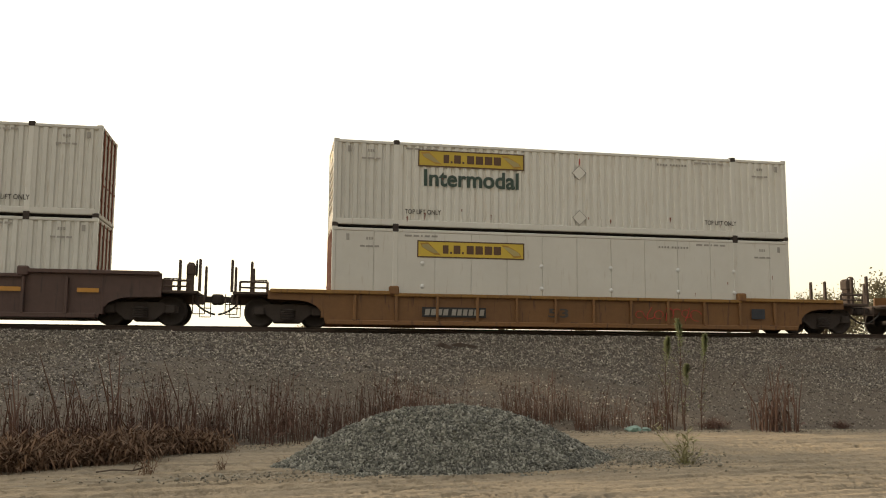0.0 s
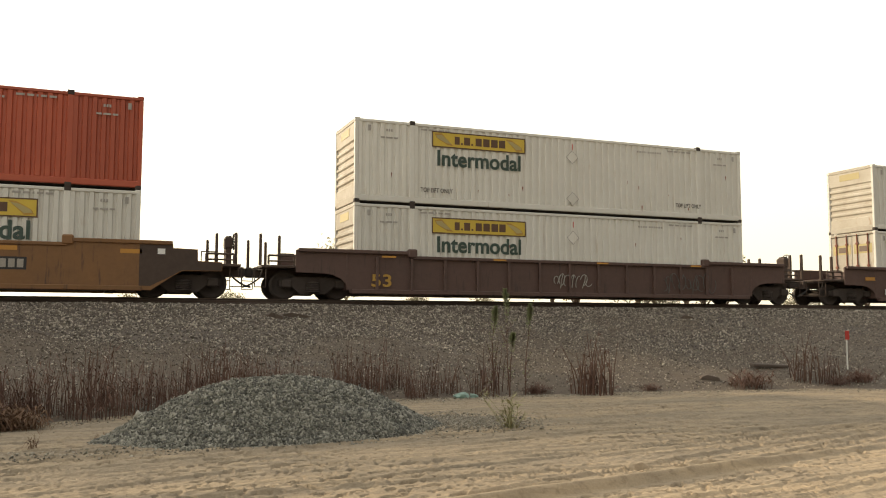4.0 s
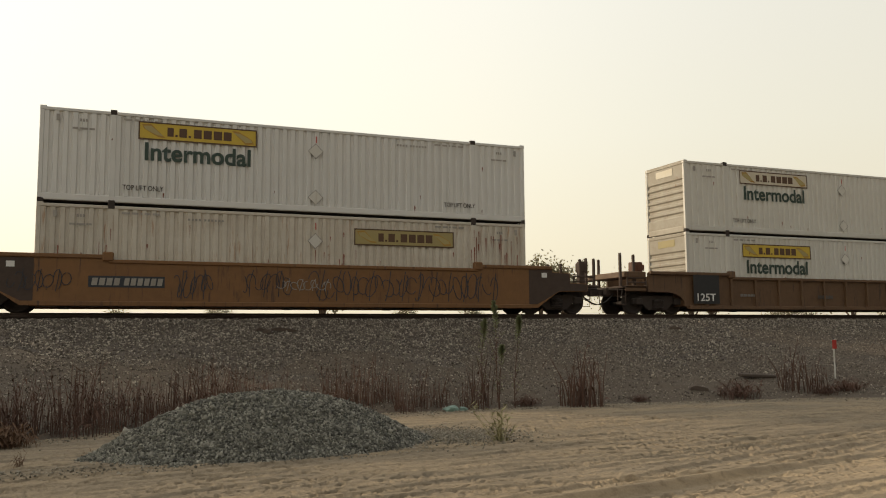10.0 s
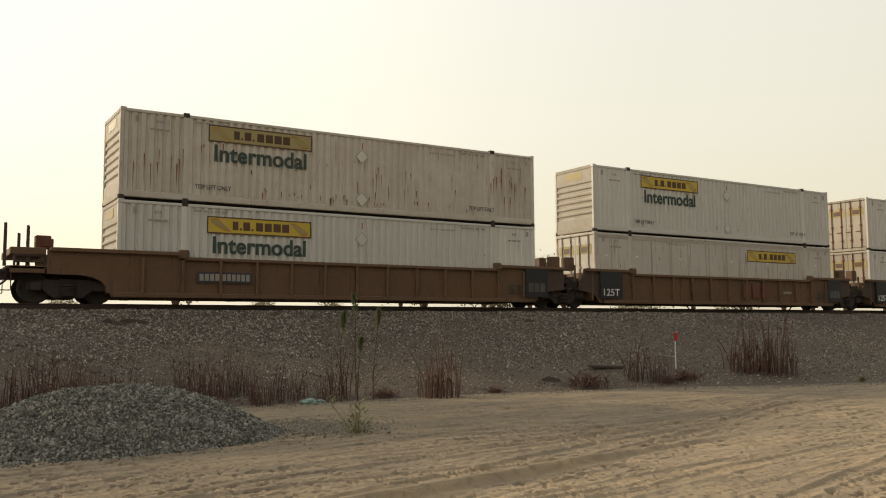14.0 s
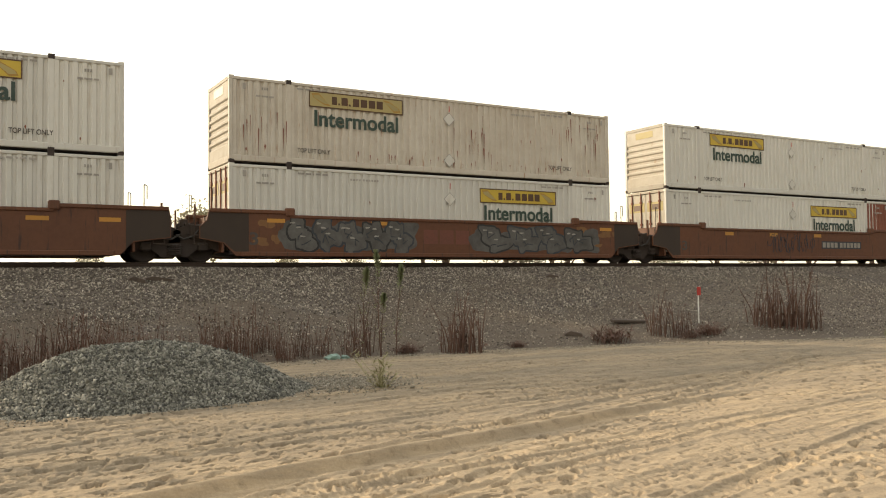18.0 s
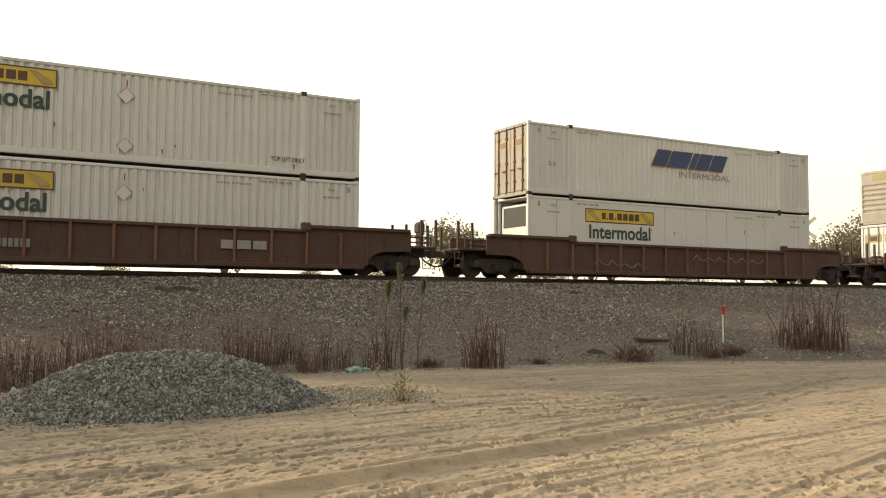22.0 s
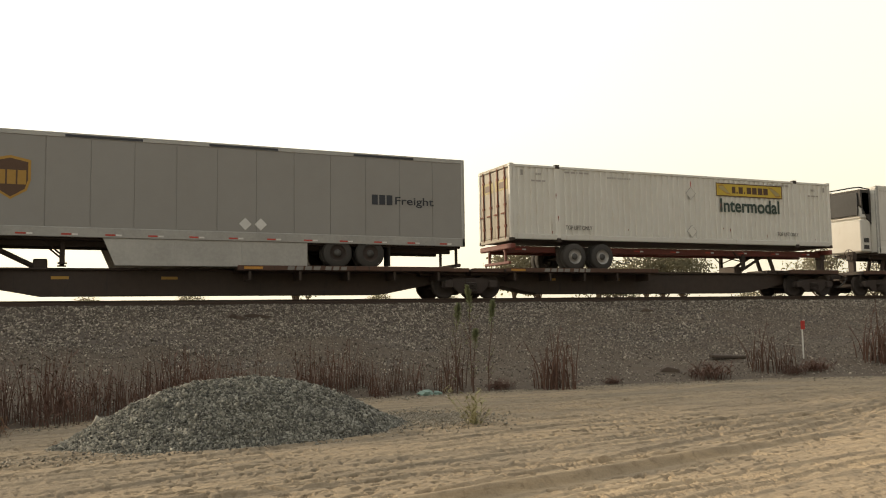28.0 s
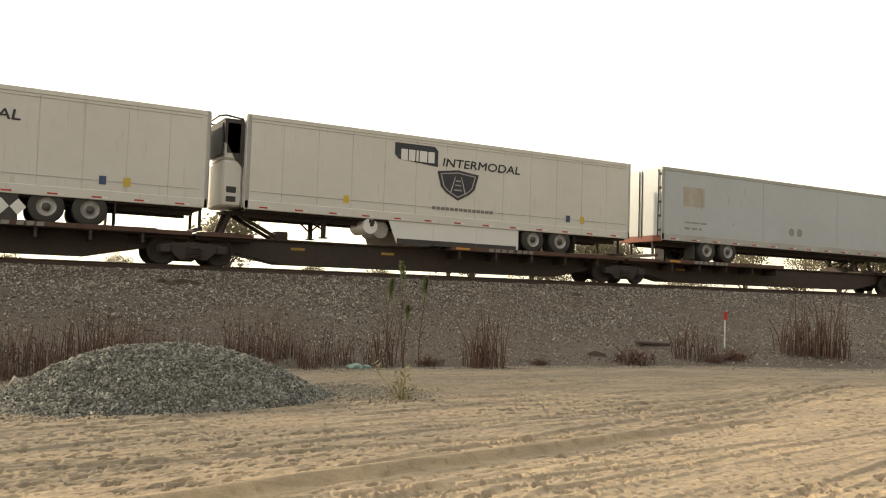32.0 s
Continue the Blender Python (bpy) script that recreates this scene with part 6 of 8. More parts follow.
    part("mud_flap", kept("flap", lambda: Shape().box(-0.01, 0.01, 0.05, 0.65, 0, 0.7, 0.003).box(-0.01, 0.01, W - 0.65, W - 0.05, 0, 0.7, 0.003)), RUBBER, t, at=(axles[0] - 0.72 if turned else axles[1] + 0.72, 0, 1.2))
    if skirt:
        s0, s1, mat = skirt
        part("side_skirt", kept(("skirt", s0, s1), lambda: Shape().slab([(s0, 1.92), (s0 + 0.35, 1.10), (s1, 1.12), (s1, 1.92)], 0.02, 0.05)), mat, t, "aerodynamic side skirt")
        part("side_skirt", kept(("skirt2", s0, s1), lambda: Shape().slab([(s0, 1.92), (s0 + 0.35, 1.10), (s1, 1.12), (s1, 1.92)], W - 0.05, W - 0.02)), mat, t, "aerodynamic side skirt")
        for q in (0.33, 0.66):
            part("skirt_seam", kept("seam", lambda: Shape().box(-0.015, 0.015, 0.008, 0.02, 1.14, 1.9, 0.003)), mat, t, at=(s0 + (s1 - s0) * q, 0, 0))
    if kind == "cold":
        unit = part("cooling_unit", kept("nose_unit", nose_unit), TRAILER, t, "white cooling machine on the nose")
        part("cooling_hood", kept("nose_hood", lambda: Shape().slab([(-0.66, 4.88), (-0.02, 4.88), (-0.02, 3.3), (-0.30, 3.6), (-0.62, 4.15)], 0.30, BOX_W - 0.30)), DUSKY, unit, "dark upper hood")
        part("cooling_grille", kept("nose_grille", lambda: Shape().box(-0.70, -0.64, 0.45, W - 0.45, 3.7, 4.75, 0.03).box(-0.56, -0.12, 0.30, 0.335, 3.75, 4.75, 0.03)), GRILLE, unit, "dark louvred grille")
        part("cooling_lower", kept("nose_lower", lambda: Shape().box(-0.52, -0.2, 0.325, 0.345, 2.45, 2.65, 0.01).box(-0.52, -0.2, 0.325, 0.345, 2.15, 2.33, 0.01)), GRILLE, unit)
        part("guard_rail", kept("grail", lambda: Shape().pipe([(-0.05, 0.30, 4.9), (-0.62, 0.34, 4.98), (-0.78, 0.6, 4.98), (-0.78, 2.0, 4.98), (-0.62, 2.25, 4.98), (-0.05, 2.29, 4.9)], 0.03)), BLACK, unit)
        part("fuel_tank", kept("tank", lambda: Shape().tube((5.0, 0.25, 1.58), (5.0, 1.3, 1.58), 0.31, 20)), GALV, t, "round fuel tank")
    if extra:
        extra(t)
    MOVING.append((t, x, FACE, RAIL - 0.03))
    return t


def van_body(lines):
    """A closed box whose near and far walls carry shallow seams, upright or level."""
    s = Shape()
    L, W, z0, z1, g = LOAD - 0.03, BOX_W, 2.0, 5.02, 0.014
    cuts = {"panel": [i * LOAD / 13 for i in range(1, 13)], "level": [2.2 + i * 0.14 for i in range(20)], "plain": [6.1, 11.2]}[lines]
    lo, hi = (z0, z1) if lines == "level" else (0.02, L)
    prof = [(lo, 0.0)]
    for c in cuts:
        prof += [(c - 0.014, 0.0), (c - 0.010, g), (c + 0.010, g), (c + 0.014, 0.0)]
    prof.append((hi, 0.0))
    loop = [(q, d) for q, d in prof] + [(q, W - d) for q, d in reversed(prof)]
    k = len(loop)
    for end in ((0.02, L) if lines == "level" else (z0, z1)):
        s.v += [(end, d, q) if lines == "level" else (q, d, end) for q, d in loop]
    s.f = [(i, (i + 1) % k, k + (i + 1) % k, k + i) for i in range(k)] + [tuple(range(k)), tuple(range(2 * k - 1, k - 1, -1))]
    return s


def nose_unit():
    return Shape().box(-0.60, 0.0, 0.33, BOX_W - 0.33, 3.5, 4.85, 0.10).box(-0.66, 0.0, 0.34, BOX_W - 0.34, 2.0, 3.52, 0.06)


def chassis_box(x, doors_left, board):
    """A box on a red road chassis."""
    z = RAIL + 2.08
    box = freight_box(x, 1, "corr", "door" if doors_left else "nose", board, z=z)
    c = thing("container_chassis", "red steel container chassis with twin road axles", "chassis", "chassis on the train")
    L = LOAD
    for y in (0.62, 1.83):
        part("main_beam", kept(("cbeam", y), lambda: Shape().box(0.05, LOAD - 0.05, y, y + 0.14, 1.70, 1.95, 0.02)), RED_STEEL, c)
    for k in range(7):
        part("cross_beam", kept("cross", lambda: Shape().box(-0.06, 0.06, 0.62, 1.97, 1.75, 1.9, 0.02)), RED_STEEL, c, at=(0.6 + k * 2.5, 0, 0))
    for xx in (0.0, L - 0.2):
        part("bolster", kept("cbolster", lambda: Shape().box(0, 0.2, 0.02, 2.57, 1.80, 2.00, 0.03)), RED_STEEL, c, at=(xx, 0, 0))
    axles = (2.75, 4.0) if doors_left else (L - 4.0, L - 2.75)
    running_gear(c, axles, 1.535)
    foot = L - 4.6 if doors_left else 4.6
    landing_gear(c, foot, 1.75, 1.16)
    gx = 0.05 if doors_left else L - 0.15
    part("rear_guard", kept("cguard", lambda: Shape().box(0, 0.1, 0.3, 2.29, 1.25, 1.36, 0.02).box(0.01, 0.09, 0.6, 0.7, 1.3, 1.75, 0.01).box(0.01, 0.09, 1.9, 2.0, 1.3, 1.75, 0.01)), RED_STEEL, c, at=(gx, 0, 0))
    part("air_line", kept("airline", lambda: Shape().pipe([(0, 0.5, 1.5), (0.5, 0.45, 1.32), (1.0, 0.5, 1.4), (0.8, 0.5, 1.6)], 0.02)), RUBBER, c, at=(axles[1] + 0.7 if doors_left else axles[0] - 1.7, 0, 0))
    conspicuity(c, 1.80, 9, 0.615)
    MOVING.append((c, x, FACE, RAIL))


# ---- the train, from its first seen car on ----
def swift_low(box, y):
    slanted_brand(box, 5.32, 1.28, 5.0, 0.84, y)


def swift_high(box, y):
    slanted_brand(box, 6.29, 1.62, 4.65, 0.72, y)
    part("service_word", writing("INTERMODAL", 3.05, 0.25, bold=0.0), CODE, box, "dark serif word", (7.85, y, 1.22))
    part("unit_number", writing("53", 0.34, 0.16), CODE, box, at=(0.95, y, 1.2))


def orange_marks(box, y):
    part("brand_block", bars((2, -0.4, 2, -0.4, 2, -0.4, 2, -0.4, 2, -0.4, 2, -0.4, 1.6, -0.4, 2, -0.4, 2), 1.45, 0.22), BLUE, box, "dark brand blocks", (3.4, y, 2.28))["kind"] = "stuff"
    part("placard", flat([(0, -0.2), (0.2, 0), (0, 0.2), (-0.2, 0)]), WHITE_INK, box, at=(8.5, y, 1.75))
    part("note_block", rect(0.35, 0.3), INK, box, at=(4.0, y, 0.5))


def brown_patch(box, y):
    part("patch_panel", kept("patch", lambda: corrugated(14.2, 16.0, 0.28, 2.74, 0.006, 0.042)), RUST, box, "rust-red primed panel")


def cold_marks(box, y):
    for x0, x1 in ((2.35, 4.92), (11.4, 13.95)):
        p = part("dark_panel", rect(x1 - x0, 2.42), INK, box, "dark brand panel", (x0, y - 0.004, 0.24))
        w = x1 - x0
        part("brand_block", bars((2.5, -0.5, 2, -0.5, 2, -0.5, 3), 1.5, 0.42), WHITE_INK, p, at=(0.5, -0.004, 1.25))["kind"] = "stuff"
        part("brand_shape", flat([(0.6, 1.85), (0.95, 2.1), (1.5, 2.05), (2.0, 1.85), (1.5, 1.95), (1.0, 1.98)]), WHITE_INK, p, at=(0, -0.004, 0))
        part("small_block", bars((3, -0.5, 2, -0.5, 3), 1.3, 0.09), WHITE_INK, p, at=(0.6, -0.004, 0.75))["kind"] = "stuff"
    part("slogan_word", writing("DELIVERING", 3.35, 0.30, 0.15), CYAN, box, "pale blue slogan", (5.78, y, 1.86))
    part("slogan_word", writing("THE", 0.98, 0.30, 0.15), INK, box, "dark slogan", (7.22, y, 1.32))
    part("slogan_word", writing("FUTURE", 2.12, 0.30, 0.15), INK, box, "dark slogan", (8.40, y, 1.32))
    part("unit_block", bars((2, -0.6, 2, -0.6, 2, -0.6, 2), 0.65, 0.15), CODE, box, at=(1.0, y, 2.0))["kind"] = "stuff"
    part("unit_block", bars((2, -0.6, 2, -0.6, 2, -0.6, 2, -0.6, 2), 0.8, 0.15), CODE, box, at=(1.0, y, 1.75))["kind"] = "stuff"


FB = freight_box
car_words = {
    "brown": "dark brown ribbed double-stack well car, weathered and sooty",
    "low": "low-sided orange-brown well car with yellow top edge",
    "yellow": "orange-yellow flat-sided well car covered in sprayed paint",
    "orange": "worn orange flat-sided well car with thin sprayed lines",
    "tan": "dusty tan-orange ribbed well car of an articulated set",
    "red": "red-orange flat-sided well car with sprayed shapes",
    "rust": "rust-red ribbed double-stack well car, heavily weathered",
    "navy": "dark navy blue well car with white lettering bars",
}
NUM = (2, -0.6, 2, -0.6, 2, -0.6, 2, -1.6, 1.8, -0.6, 1.8, -0.6, 1.8, -0.6, 1.8, -0.6, 1.8, -0.6, 1.8)
EDGE = [0.3 + 2.2 * i for i in range(8)]

well_car(-21.6, "ribbed", BROWN_CAR, marks=(mark_53(1.2), reflectors(0.95, EDGE)), words=car_words["brown"])
FB(-21.6, 0)
FB(-21.6, 1)

well_car(1.69, "low", YELLOW_CAR, marks=(mark_bars(3.0, 0.42, 1.95, 0.2, board=BLACK, slant=0.15), mark_53(7.15, 0.40, h=0.3), mark_board(14.5, 0.45, 0.5, 0.35, INK), scrawl(10.2, 12.6, 0.35, 0.8, RED_INK, 4)), words=car_words["low"], trim=EDGE_YELLOW)
def side_studs(box, y):
    for x in (2.95, 7.0, 9.45, 11.9, 14.0):
        for z in (1.75, 1.0):
            part("stud", kept("stud", lambda: Shape().lathe([(0.0, -0.03), (0.05, -0.025), (0.075, 0.0)], (0, 0, 0), 12), True), CLEAN_BOX, box, at=(x, y + 0.004, z))


FB(1.69, 0, "smooth", "door", "L", words=False, extra=side_studs)
FB(1.69, 1)

well_car(24.94, "smooth", YELLOW_CAR, "c", "a", marks=(mark_53(0.05), mark_bars(3.26, 0.83, 3.1, 0.26, board=BLACK, cells=NUM), graffiti(9.98, 15.45, 0.30, 1.52, TEAL_PAINT, 1), reflectors(1.28, (-1.7, 15.6, 5.6)), reflectors(1.3, (9.2,))), words=car_words["yellow"])
FB(24.94, 0)
FB(24.94, 1)
well_car(44.28, "smooth", YELLOW_CAR, "a", "a", marks=(mark_text("125T", -0.95, 1.22, 0.65, 0.2), mark_53(0.02), graffiti(1.65, 6.7, 0.28, 1.5, TEAL_PAINT, 2, 4), mark_bars(7.1, 0.66, 1.88, 0.52, FADED_RED, cells=(3, -0.5, 3, -0.5, 3)), graffiti(9.5, 15.5, 0.28, 1.45, PINK_PAINT, 3), sprayed_dots(-0.1, 1.7, 5), mark_board(-0.32, 0.86, 0.22, 0.24, PALE_SHEET), reflectors(1.3, (1.0, 16.2))), words=car_words["yellow"])
FB(44.28, 0)
FB(44.28, 1, left="door", board="R", faded=False)
well_car(63.6, "smooth", YELLOW_CAR, "a", "c", marks=(mark_text("125T", -0.65, 1.22, 0.65, 0.2), mark_53(0.3), graffiti(1.3, 6.6, 0.30, 1.45, GREY_PAINT, 5, 4), mark_bars(10.6, 0.80, 2.4, 0.25, board=BLACK, cells=NUM), reflectors(1.3, (1.2, 4.4, 12.2, 15.6))), words=car_words["yellow"])
FB(63.6, 0, left="door", board="R")
FB(63.6, 1, left="door", board=None, paint=ORANGE_BOX, extra=orange_marks)

well_car(86.5, "ribbed", BROWN_CAR, marks=(mark_53(0.55, 0.42, GOLD), scrawl(7.4, 9.0, 0.5, 1.0, PALE_SPRAY, 6), scrawl(12.0, 14.6, 0.35, 1.1, GREY_PAINT, 7, 9), reflectors(1.40, (0.9, 5.0, 9.2, 13.4), 0.5, 0.06, -1.545)), words=car_words["brown"])
FB(86.5, 0)
FB(86.5, 1)
well_car(109.84, "ribbed", BROWN_CAR, marks=(reflectors(1.05, (-0.9, 1.5, 3.9, 6.1, 8.3, 9.6, 11.7, 13.7, 15.6), 0.55, 0.14), mark_board(0.2, 0.45, 0.28, 0.24, WHITE_INK), mark_board(15.9, 0.45, 0.28, 0.24, WHITE_INK)), words=car_words["brown"])
FB(109.84, 0, left="door", board=None, extra=swift_low)
FB(109.84, 1)

def fec(x53, board):
    """White and grey lettering of a navy car, as plain bars but for the numbers."""
    out = [mark_bars(3.05, 1.27, 2.6, 0.16, y=-1.55, cells=(0.8, -0.3, 0.5, -0.6, 5, -0.5, 2.6, -0.5, 3.4)), mark_53(x53, 0.48, WHITE_INK, 0.44), mark_bars(11.66, 1.28, 1.4, 0.15, y=-1.55, cells=(5, -0.3, 3)), mark_bars(8.85, 1.27, 0.2, 0.2, WHITE_INK, y=-1.55, cells=(1,)), mark_bars(9.12, 1.31, 1.0, 0.12, CODE, y=-1.55, cells=(2, -0.4, 3)),
           reflectors(1.26, (2.25, 5.95, 7.75, 11.15, 13.1), 0.46, 0.12, -1.548), mark_board(7.35 if board else 6.9, 0.5, 0.26, 0.26, GREY_PAINT), mark_bars(14.3, 0.55, 0.5, 0.05, CODE, cells=(3, -0.5, 2)), mark_bars(14.3, 0.47, 0.6, 0.05, CODE, cells=(3, -0.5, 2)), mark_bars(14.3, 0.64, 0.4, 0.05, CODE, cells=(3, -0.5, 2)), mark_text("125T", 0.2, 0.50, 0.95, 0.25), reflectors(1.5, (-0.4, 15.6), 0.7, 0.13, -1.552), mark_bars(6.35, 1.30, 0.95, 0.08, GREY_PAINT, y=-1.55)]
    if board:
        out += [mark_bars(10.15, 0.50, 0.45, 0.2, NUM_INK, cells=(2, -0.4, 2, -0.4, 2)), mark_bars(11.1, 0.50, 0.8, 0.2, NUM_INK, cells=(2, -0.4, 2, -0.4, 2, -0.4, 2, -0.4, 2)), mark_bars(9.7, 0.86, 0.75, 0.06, CODE), mark_bars(9.7, 0.76, 0.75, 0.06, CODE), mark_bars(11.1, 0.86, 0.6, 0.06, CODE)]
    return tuple(out)


def navy_posts(car):
    for x0 in (0.4, 0.9, 1.4, 14.9, 15.4, 15.9):
        part("stake", kept("navy_stake", lambda: Shape().box(0, 0.045, -0.03, 0.03, 0, 0.24, 0.01)), NUM_INK, car, "white-tipped stake", (x0, -1.53, 1.36))


def crank_stand(car):
    """Two dark gallows at an end, one higher than the other, each with a brace."""
    for dx, h, way in ((0.30, 0.62, 1), (0.98, 0.84, 1)):
        f = part("end_gallows", kept(("gallows", h), lambda: Shape().box(0.0, 0.10, -0.06, 0.06, -0.2, h, 0.012).box(0.30, 0.36, -0.05, 0.05, -0.2, h, 0.01)), NAVY_CAR, car, "dark bolted frame", (LOAD + dx, -0.95, 1.72))
        part("gallows_bar", kept(("gbar", h), lambda: Shape().box(-0.05, 0.72, -0.09, 0.09, h - 0.02, h + 0.14, 0.015)), NAVY_CAR, f)
        part("gallows_brace", kept(("gbrace", h), lambda: Shape().slab([(0.08, h * 0.30), (0.16, h * 0.30), (0.62, h - 0.03), (0.52, h - 0.03)], -0.04, 0.04)), NAVY_CAR, f)


well_car(132.95, "navy", NAVY_CAR, "c", "a", marks=fec(8.37, True) + (navy_posts, crank_stand), words=car_words["navy"])
FB(132.95, 0)
FB(132.95, 1, left="door", board="R")
well_car(152.42, "navy", NAVY_CAR, "a", "a", marks=fec(9.75, False) + (navy_posts, crank_stand), words=car_words["navy"])
FB(152.42, 0)
FB(152.42, 1)
well_car(171.59, "navy", NAVY_CAR, "a", "c", marks=fec(8.40, True) + (navy_posts, crank_stand), words=car_words["navy"])
FB(171.59, 0)
FB(171.59, 1)

well_car(194.94, "smooth", YELLOW_CAR, marks=(mark_bars(1.55, 0.80, 2.0, 0.22, board=INK, cells=NUM, slant=0.15), scrawl(-0.7, 1.0, 0.6, 1.25, INK, 8, 7), scrawl(3.9, 5.05, 0.4, 1.3, INK, 9, 7), scrawl(5.9, 7.5, 0.5, 1.35, INK, 12, 7), scrawl(8.1, 14.9, 0.4, 1.4, INK, 10, 24), scrawl(7.1, 8.8, 0.7, 1.1, PALE_SPRAY, 11, 8), worn_patches(-1.2, 16.5, 6, 6)), words=car_words["orange"])
FB(194.94, 0, left="door", board="R", words=False, faded="dull", paint=RUSTY_BOX)
FB(194.94, 1, paint=CLEAN_BOX)

BOXES = (mark_board(0.05, 0.40, 1.25, 1.12, BLACK, -1.57), mark_text("125T", 0.22, 0.50, 0.9, 0.30, y=-1.575), mark_board(15.45, 0.40, 1.1, 1.12, BLACK, -1.57), mark_bars(15.6, 0.6, 0.8, 0.35, GREY_PAINT, y=-1.575, cells=(1, -0.2, 1, -0.2, 1)))
TAN = (mark_53(14.35, 0.50, h=0.38), mark_bars(11.55, 0.76, 1.65, 0.26, board=INK, cells=NUM), mark_bars(6.5, 0.65, 0.8, 0.14, GREY_PAINT), mark_bars(2.4, 0.7, 0.8, 0.10, CODE))
TTX = (mark_bars(9.05, 0.55, 1.9, 0.62, FADED_RED, cells=(3, -0.5, 3, -0.5, 3)), mark_53(14.65, 0.52, h=0.35), mark_bars(12.0, 0.75, 0.6, 0.12, NUM_INK))


def loading_posts(left, right):
    def make(car):
        for way, x0, on in ((-1, 0.0, left), (1, LOAD, right)):
            if on:
                part("stake_pocket", kept("pocket", lambda: Shape().box(-0.2, 0.2, -0.2, 0.2, 0, 0.55, 0.03)), TAN_CAR, car, "orange bracket block", (x0 + way * 1.2, -0.95, 1.55))
                part("stake_pocket", kept("pocket2", lambda: Shape().box(-0.1, 0.1, -0.3, 0.3, 0, 0.75, 0.03)), TAN_CAR, car, "orange bracket block", (x0 + way * 1.5, 0.5, 1.4))
    return make


for x0, kinds in ((218.25, ((0, "L", False), (1, "L", True))), (237.53, ((0, "L", False), (1, "L", False))), (257, ((0, "L", False), (1, "L", False)))):
    first_, last_ = x0 < 220, x0 > 250
    well_car(x0, "ribbed", TAN_CAR, "c" if first_ else "a", "c" if last_ else "a", marks=(TTX if 230 < x0 < 250 else TAN) + (BOXES if not last_ else BOXES[:2]) + (loading_posts(not first_, True),), words=car_words["tan"])
    for level, board, faded in kinds:
        FB(x0, level, board=board, faded=faded)
for x0 in (280.2, 299.52, 319.12):
    first_, last_ = x0 < 290, x0 > 310
    well_car(x0, "ribbed", TAN_CAR, "c" if first_ else "a", "c" if last_ else "a", marks=((mark_bars(2.5, 0.75, 1.65, 0.22, board=INK, cells=NUM), mark_53(14.65, 0.52, h=0.35)) if first_ else TTX if not last_ else TAN) + (BOXES[2:] if first_ else BOXES if not last_ else BOXES[:2]) + (loading_posts(not first_, True),), words=car_words["tan"])
FB(280.2, 0)
FB(280.2, 1, faded="dull", paint=RUSTY_BOX)
def plate_seams(box, y):
    """Dark sealed joints between the plates, a grimy upper edge and a row of studs."""
    for x in (0.95, 3.3, 4.45, 5.6, 6.8, 7.95, 9.1, 10.3, 11.5, 12.7, 13.5, 15.1):
        part("plate_seam", rect(0.022, 2.42), GREY_BOX, box, "grey plate seam", (x, y - 0.001, 0.30))
    for x0, x1 in ((0.16, 1.94), (2.17, 13.97), (14.2, 16.0)):
        part("grime_band", rect(x1 - x0, 0.13), BOX_END, box, "grimy upper edge", (x0, y - 0.002, 2.62))
    for x in (0.65, 2.45, 5.1, 8.55, 11.15, 14.9):
        part("stud", kept("stud", lambda: None), CLEAN_BOX, box, at=(x, y + 0.004, 1.85))


FB(299.52, 0, "smooth", "door", "R", words=False, paint=STAINED_BOX, extra=plate_seams)
FB(299.52, 1)
FB(319.12, 0, left="door", board="R")
FB(319.12, 1, left="door", board="R")

well_car(342.05, "smooth", RED_CAR, "c", "a", marks=(mark_bars(5.0, 0.82, 2.6, 0.26, board=INK, cells=NUM), graffiti(9.0, 10.6, 0.7, 1.4, GREY_PAINT, 12, 3), reflectors(1.2, (4.0, 8.1, 10.9, 13.4, 15.4))), words=car_words["red"])
FB(342.05, 0)
FB(342.05, 1, left="door", board="R")
well_car(361.47, "smooth", RED_CAR, "a", "a", marks=(mark_text("125T", -0.45, 1.35, 0.6, 0.18), mark_53(0.2), graffiti(1.95, 6.55, 0.30, 1.5, GREY_PAINT, 13), mark_bars(7.1, 0.66, 1.95, 0.52, FADED_RED, cells=(3, -0.5, 3, -0.5, 3)), graffiti(9.55, 14.9, 0.32, 1.45, GREY_PAINT, 14, 4), worn_patches(-0.6, 1.9, 3), worn_patches(13.8, 16.8, 4), reflectors(1.3, (1.2, 5.0, 12.2, 15.4))), words=car_words["red"])
FB(361.47, 0, left="door", board="R")
FB(361.47, 1, faded="dull", paint=RUSTY_BOX)
def end_gear(car):
    """A round brake cylinder and a leaning bracket plate on the car's end."""
    part("brake_cylinder", Shape().tube((LOAD + 1.12, -0.9, 1.86), (LOAD + 1.42, -0.9, 1.86), 0.25, 18).tube((LOAD + 1.42, -0.9, 1.86), (LOAD + 1.60, -0.9, 1.80), 0.17, 14).box(LOAD + 1.0, LOAD + 1.5, -1.1, -0.7, 1.55, 1.66, 0.02), SOOT_SHADE, car, "round brake cylinder")
    part("bracket_plate", Shape().slab([(LOAD + 1.75, 1.58), (LOAD + 2.15, 1.78), (LOAD + 2.45, 2.02), (LOAD + 2.72, 2.10), (LOAD + 2.70, 1.80), (LOAD + 2.62, 1.38), (LOAD + 2.3, 1.30), (LOAD + 2.2, 1.08), (LOAD + 1.75, 1.08)], -0.72, -0.60), SOOT_SHADE, car, "leaning bracket plate")


